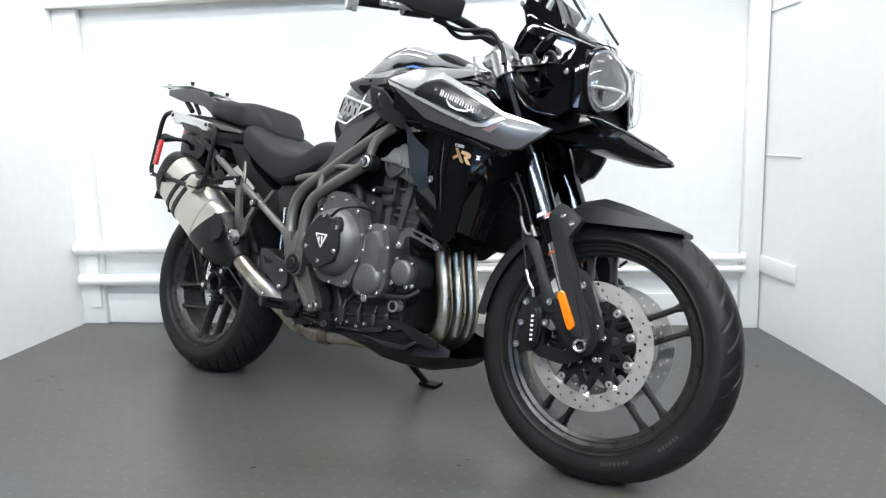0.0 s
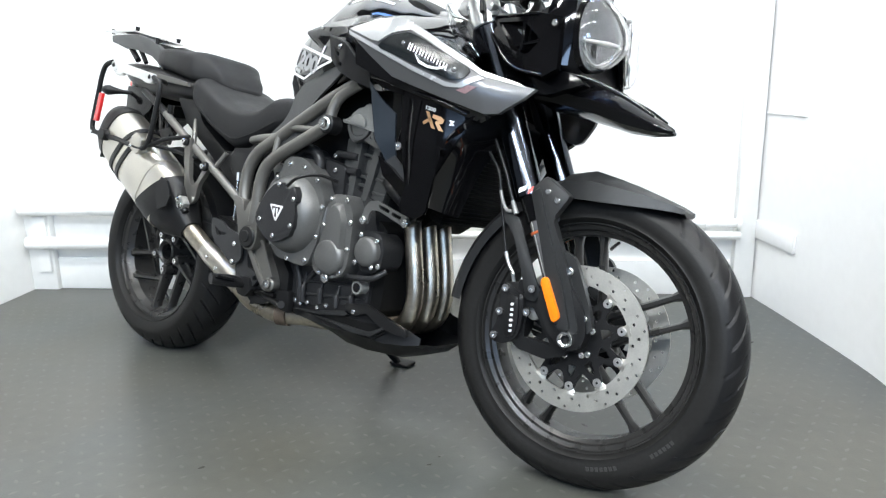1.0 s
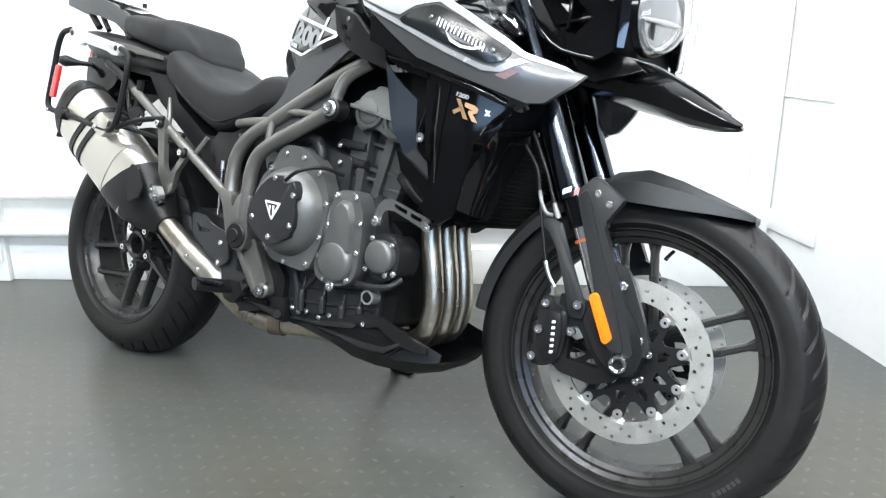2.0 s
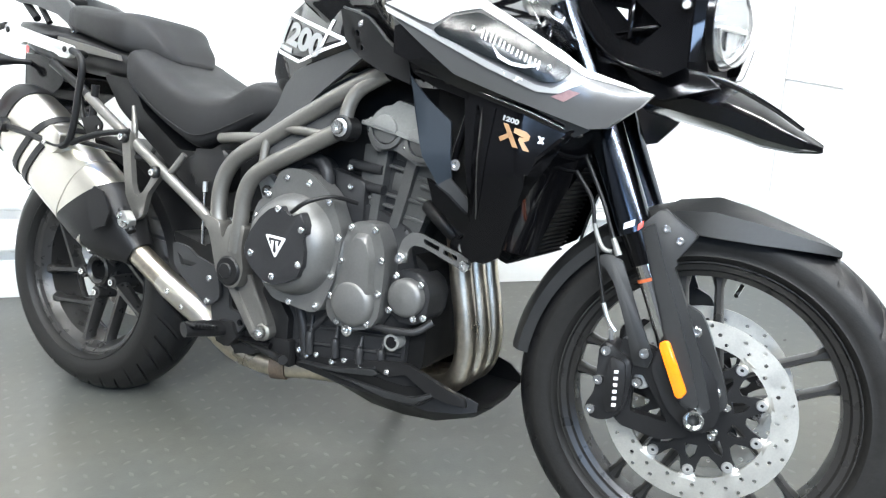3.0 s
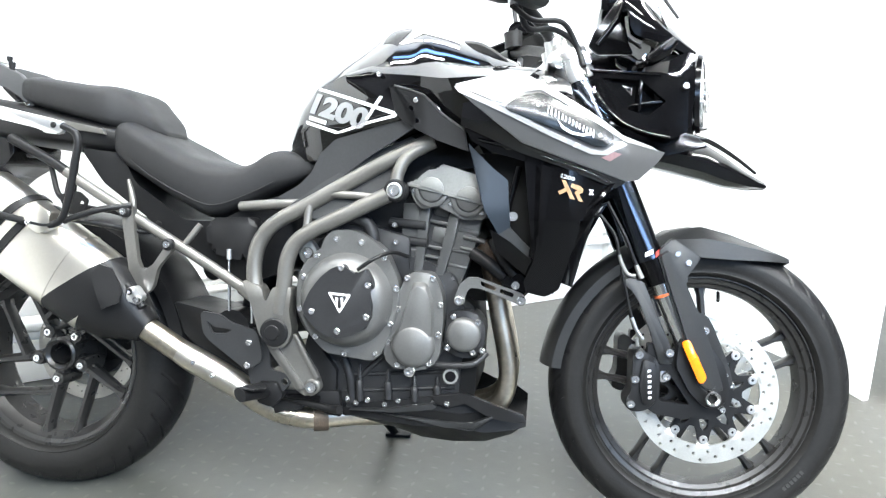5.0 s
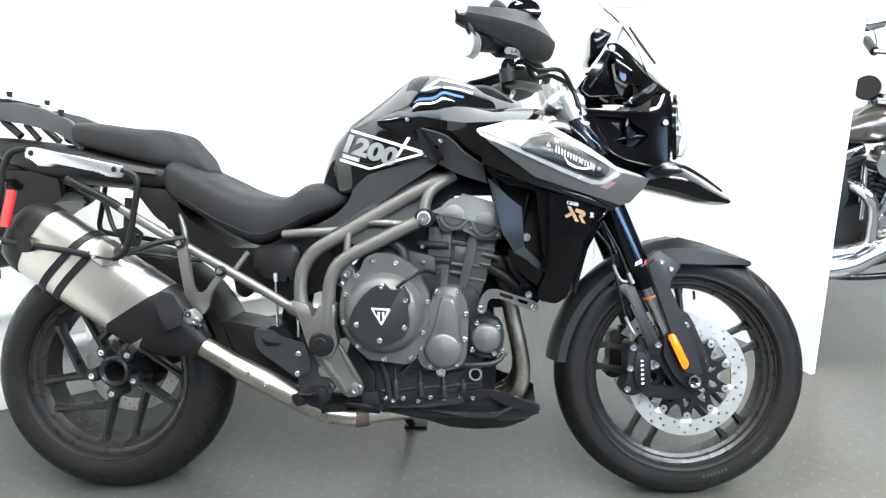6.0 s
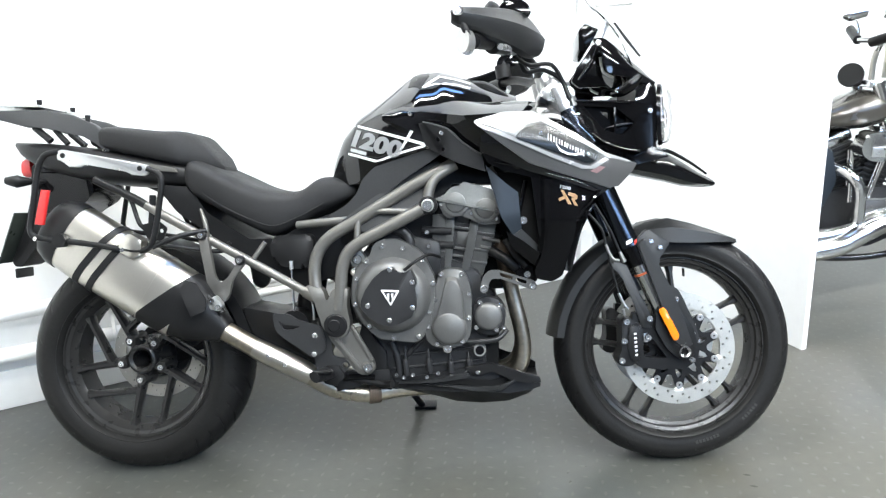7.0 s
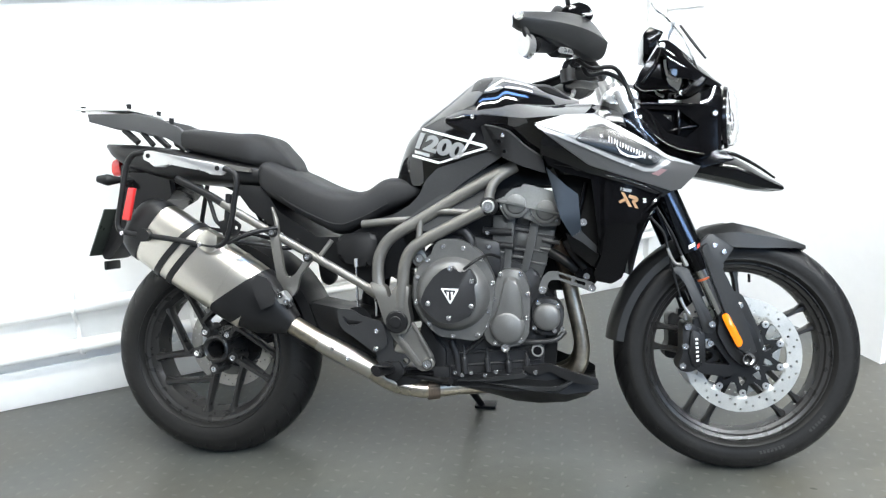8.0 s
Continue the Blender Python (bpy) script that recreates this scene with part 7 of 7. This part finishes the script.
part("hose_fitting", tubes(([(1.323, -0.128, 0.616), (1.331, -0.128, 0.594), (1.343, -0.128, 0.576), (1.358, -0.128, 0.573)], 0.0040)), M_GREY, moto, "grey metal hose elbow")
part("brake_hose", tubes(([(1.272, -0.125, 0.765), (1.331, -0.132, 0.660), (1.350, -0.132, 0.615), (1.361, -0.132, 0.591)], 0.0036)), M_BLACK, moto, "black brake hose")
part("hose_fitting", tubes(([(1.358, -0.132, 0.596), (1.370, -0.132, 0.569)], [0.0045, 0.0062])), M_GREY, moto, "grey metal hose block")
part("brake_hose", tubes(([(1.331, -0.128, 0.594), (1.330, -0.128, 0.584), (1.343, -0.128, 0.529), (1.355, -0.128, 0.482)], 0.0030)), M_BLACK, moto, "thin black caliper line")
part("hose_fitting", tubes(([(1.354, -0.128, 0.486), (1.365, -0.128, 0.460), (1.379, -0.128, 0.441)], [0.0042, 0.0036, 0.0036])), M_ALU, moto, "bare metal hose fitting")


# ---- the second motorcycle behind the board ----
M_PEARL = material("dark_pearl_paint", (0.085, 0.078, 0.068), 0.2, metal=0.4, coat=0.7, vary=0.05, scale=20)
cr = new("cruiser_motorcycle")
cr.matrix_world = Matrix.Translation((2.62, 1.335, 0)) @ Matrix.Rotation(radians(2), 4, "Z")
tagged(cr, "dark cruiser motorcycle with chrome engine and exhaust behind the board", "motorcycle")


def cpart(name, bm, mat, label=""):
    return part(name, bm, mat, cr, label)


cpart("tank", body(bmesh.new(), [(-0.26, 0.745, 0.775, 0.05, 0.5), (-0.20, 0.722, 0.812, 0.09, 0.5), (-0.10, 0.715, 0.858, 0.120, 0.5), (-0.02, 0.722, 0.878, 0.125, 0.5), (0.05, 0.745, 0.858, 0.105, 0.5), (0.085, 0.775, 0.82, 0.06, 0.5)], 28, 2.4), M_PEARL, "dark pearl fuel tank")
cpart("tank_panel", patch([(-0.13, 0.765), (-0.12, 0.79), (0.0, 0.83), (0.03, 0.82), (0.02, 0.79)], lambda x, z: -0.118, 0.02, 0, 0.03), M_SILVER, "grey tank panel")
cpart("gauge", tubes(([(-0.068, 0.03, 0.925), (-0.090, -0.006, 0.938), (-0.098, -0.018, 0.942)], [0.030, 0.050, 0.047]), seg=28), M_BLACK, "round black speedometer")
cpart("gauge_mount", tubes(([(-0.07, 0, 0.90), (0.0, 0, 0.905), (0.04, 0, 0.90)], 0.012)), M_BLACK)
cpart("triple_clamp", box(bmesh.new(), Matrix.Translation((-0.022, 0, 0.905)), 0.07, 0.19, 0.03, 0.008), M_CHROME, "chrome triple clamp")
for sg in (-1, 1):
    # the far half of the bar is moved forward to fit the camera's view
    fx = 0.12 if sg > 0 else 0.0
    cpart("riser", tubes(([(fx - 0.035, sg * 0.06, 0.915), (fx - 0.034, sg * 0.06, 0.99), (fx - 0.028, sg * 0.07, 1.043)], 0.0115), seg=14), M_STEEL, "steel bar riser")
    cpart("bar", tubes(([(fx - 0.028, sg * 0.07, 1.040), (fx - 0.040, sg * 0.10, 1.064), (fx - 0.105, sg * 0.17, 1.073)], 0.0125), seg=14), M_CHROME, "chrome handlebar")
    cpart("grip", tubes(([(fx - 0.108, sg * 0.165, 1.072), (fx - 0.060, sg * 0.33, 1.115)], 0.019), seg=14), M_RUBBER, "black rubber grip")
    mr = body(bmesh.new(), [(-0.135, 1.165, 1.190, 0.015, 0.5), (-0.10, 1.150, 1.210, 0.025, 0.5), (-0.03, 1.165, 1.215, 0.02, 0.5)], 16, 2.2)
    bmesh.ops.translate(mr, vec=(fx, sg * 0.27, 0), verts=mr.verts)
    cpart("mirror", mr, M_CHROME, "chrome mirror")
    cpart("mirror_stalk", tubes(([(fx - 0.085, sg * 0.20, 1.082), (fx - 0.075, sg * 0.24, 1.13), (fx - 0.08, sg * 0.265, 1.165)], 0.005)), M_CHROME)
    cpart("fork_leg", tubes(([(-0.025, sg * 0.09, 0.91), (0.092, sg * 0.09, 0.66), (0.40, sg * 0.09, 0.30)], [0.022, 0.022, 0.027]), seg=16), M_CHROME, "chrome fork leg")
ME_FIN = finish(box(bmesh.new(), Matrix.Identity(4), 0.135, 0.16, 0.010, 0.002), "fin", M_ENGINE)
cpart("air_cleaner", prism(bmesh.new(), rounded([(-0.119, 0.667), (-0.100, 0.714), (-0.076, 0.727), (-0.019, 0.722), (0.010, 0.684), (0.017, 0.632), (-0.003, 0.598), (-0.073, 0.604), (-0.108, 0.630)], 0.022), -0.12, -0.196, 0.016, 4, 0.06), M_CHROME, "rounded chrome air cleaner cover")
cpart("air_cleaner_badge", box(bmesh.new(), Matrix.Translation((-0.045, -0.198, 0.645)), 0.05, 0.006, 0.04, 0.002), M_ALU)
for x, a in ((-0.13, -22), (0.05, 22)):
    cy = cpart("cylinder", box(bmesh.new(), Matrix.Translation((x, 0, 0.60)) @ Matrix.Rotation(radians(a), 4, "Y") @ Matrix.Translation((0, 0, -0.04)), 0.11, 0.14, 0.20, 0.004), M_ENGINE, "black finned cylinder")
    for k in range(10):
        piece("fin", ME_FIN, cy, Matrix.Translation((x, 0, 0.60)) @ Matrix.Rotation(radians(a), 4, "Y") @ Matrix.Translation((0, 0, -0.13 + k * 0.020)))
    cpart("rocker_box", box(bmesh.new(), Matrix.Translation((x, 0, 0.60)) @ Matrix.Rotation(radians(a), 4, "Y") @ Matrix.Translation((0, 0, 0.085)), 0.15, 0.15, 0.05, 0.014), M_CHROME, "chrome rocker box")
    for y in (-0.085, -0.105):
        cpart("pushrod_tube", tubes(([(-0.04 + x * 0.4, y, 0.42), (x * 0.8, y, 0.64)], 0.010)), M_CHROME, "chrome pushrod tube")
cpart("crankcase", prism(bmesh.new(), rounded([(-0.28, 0.26), (-0.28, 0.42), (-0.14, 0.48), (0.08, 0.48), (0.14, 0.40), (0.12, 0.27), (0.0, 0.22)], 0.02), -0.11, 0.11, 0.012), M_ENGINE, "dark engine crankcase")
cpart("cam_cover", prism(bmesh.new(), rounded([(-0.10, 0.34), (-0.06, 0.44), (0.06, 0.44), (0.10, 0.36), (0.04, 0.29), (-0.05, 0.29)], 0.02), -0.10, -0.145, 0.012), M_CHROME, "chrome cam cover")
cpart("exhaust_pipe", tubes(([(-0.17, -0.10, 0.57), (-0.13, -0.17, 0.545), (-0.095, -0.18, 0.49), (-0.09, -0.185, 0.40), (-0.10, -0.185, 0.335), (-0.20, -0.19, 0.30), (-0.34, -0.19, 0.288), (-0.50, -0.19, 0.28)], [0.024, 0.024, 0.024, 0.024, 0.026, 0.034, 0.042, 0.042]), seg=20), M_CHROME, "chrome rear exhaust pipe")
cpart("exhaust_pipe", tubes(([(0.09, -0.10, 0.60), (0.15, -0.17, 0.55), (0.19, -0.18, 0.46), (0.14, -0.185, 0.38), (0.03, -0.19, 0.345), (-0.08, -0.215, 0.31), (-0.20, -0.22, 0.255), (-0.46, -0.22, 0.225)], [0.024, 0.024, 0.024, 0.028, 0.036, 0.040, 0.042, 0.042]), seg=20), M_CHROME, "chrome front exhaust pipe")
for sg in (-1, 1):
    cpart("frame_tube", tubes(([(0.02, sg * 0.03, 0.84), (0.16, sg * 0.06, 0.60), (0.22, sg * 0.08, 0.35), (0.16, sg * 0.09, 0.20), (-0.10, sg * 0.10, 0.17), (-0.45, sg * 0.10, 0.22)], 0.015)), M_GLOSS, "gloss black frame tube")
cpart("side_cover", prism(bmesh.new(), rounded([(-0.36, 0.42), (-0.34, 0.64), (-0.20, 0.66), (-0.17, 0.52), (-0.22, 0.40)], 0.02), -0.10, -0.14, 0.01), M_BLUE, "dark side cover")
cpart("seat", body(bmesh.new(), [(-0.75, 0.70, 0.74, 0.08, 0.5), (-0.55, 0.66, 0.73, 0.13, 0.5), (-0.38, 0.66, 0.74, 0.12, 0.5), (-0.24, 0.73, 0.77, 0.07, 0.5)], 20, 3), M_SEAT, "black seat")
for nm, x in (("rear_wheel", -0.53), ("front_wheel", 0.62)):
    w = new(nm)
    w.parent = cr
    w.matrix_local = Matrix.Translation((x, 0, 0.312))
    tm = bmesh.new()
    lathe(tm, [(0.215, -0.055), (0.27, -0.068), (0.305, -0.045), (0.313, 0.0), (0.305, 0.045), (0.27, 0.068), (0.215, 0.055)], 64, closed=True)
    part("tyre", tm, M_RUBBER, w)
    rm = bmesh.new()
    lathe(rm, [(0.222, -0.05), (0.222, 0.05), (0.205, 0.04), (0.205, -0.04)], 64, closed=True)
    part("rim", rm, M_CHROME, w)
    part("hub", disc_solid(0.04, -0.07, 0.07, 24, 0.004), M_CHROME, w)
    for k in range(9):
        a = 2 * math.pi * k / 9
        part("spoke", tubes(([(0.03 * math.cos(a), 0, 0.03 * math.sin(a)), (0.208 * math.cos(a), 0, 0.208 * math.sin(a))], 0.011)), M_WHEEL, w)

# ---- raised studs of the floor mat ----
_sv, _sf = [], []
_c45 = math.sqrt(0.5)
for i in range(-60, 26):
    for j in range(-92, 0):
        px_, py_ = i * 0.050 + (0.025 if j % 2 else 0), j * 0.0435 - 0.02
        if not -3.0 < px_ < 1.2:
            continue
        q = ROOM @ Vector((px_, py_, 0))
        if q.y < -2.6:
            continue
        s_ = 1 if (i + (j // 2)) % 2 else -1
        u, v = Vector((_c45, s_ * _c45)), Vector((-s_ * _c45, _c45))
        n0 = len(_sv)
        for a, b, h in ((-0.011, 0, 0), (-0.003, -0.0042, 0), (0.003, -0.0042, 0), (0.011, 0, 0), (0.003, 0.0042, 0), (-0.003, 0.0042, 0), (-0.005, 0, 0.00012), (0.005, 0, 0.00012)):
            _sv.append((px_ + u.x * a + v.x * b, py_ + u.y * a + v.y * b, h))
        _sf += [tuple(n0 + k for k in f) for f in ((0, 1, 6), (1, 2, 7, 6), (2, 3, 7), (3, 4, 7), (4, 5, 6, 7), (5, 0, 6))]
_me = bpy.data.meshes.new("floor_studs")
_me.from_pydata(_sv, [], _sf)
_me.materials.append(M_STUD)
_st = new("floor_studs", _me)
_st.matrix_world = ROOM @ Matrix.Translation((0, 0, 0.0004))
tagged(_st, "small raised lozenge studs of the grey rubber floor", "floor", "", "stuff")
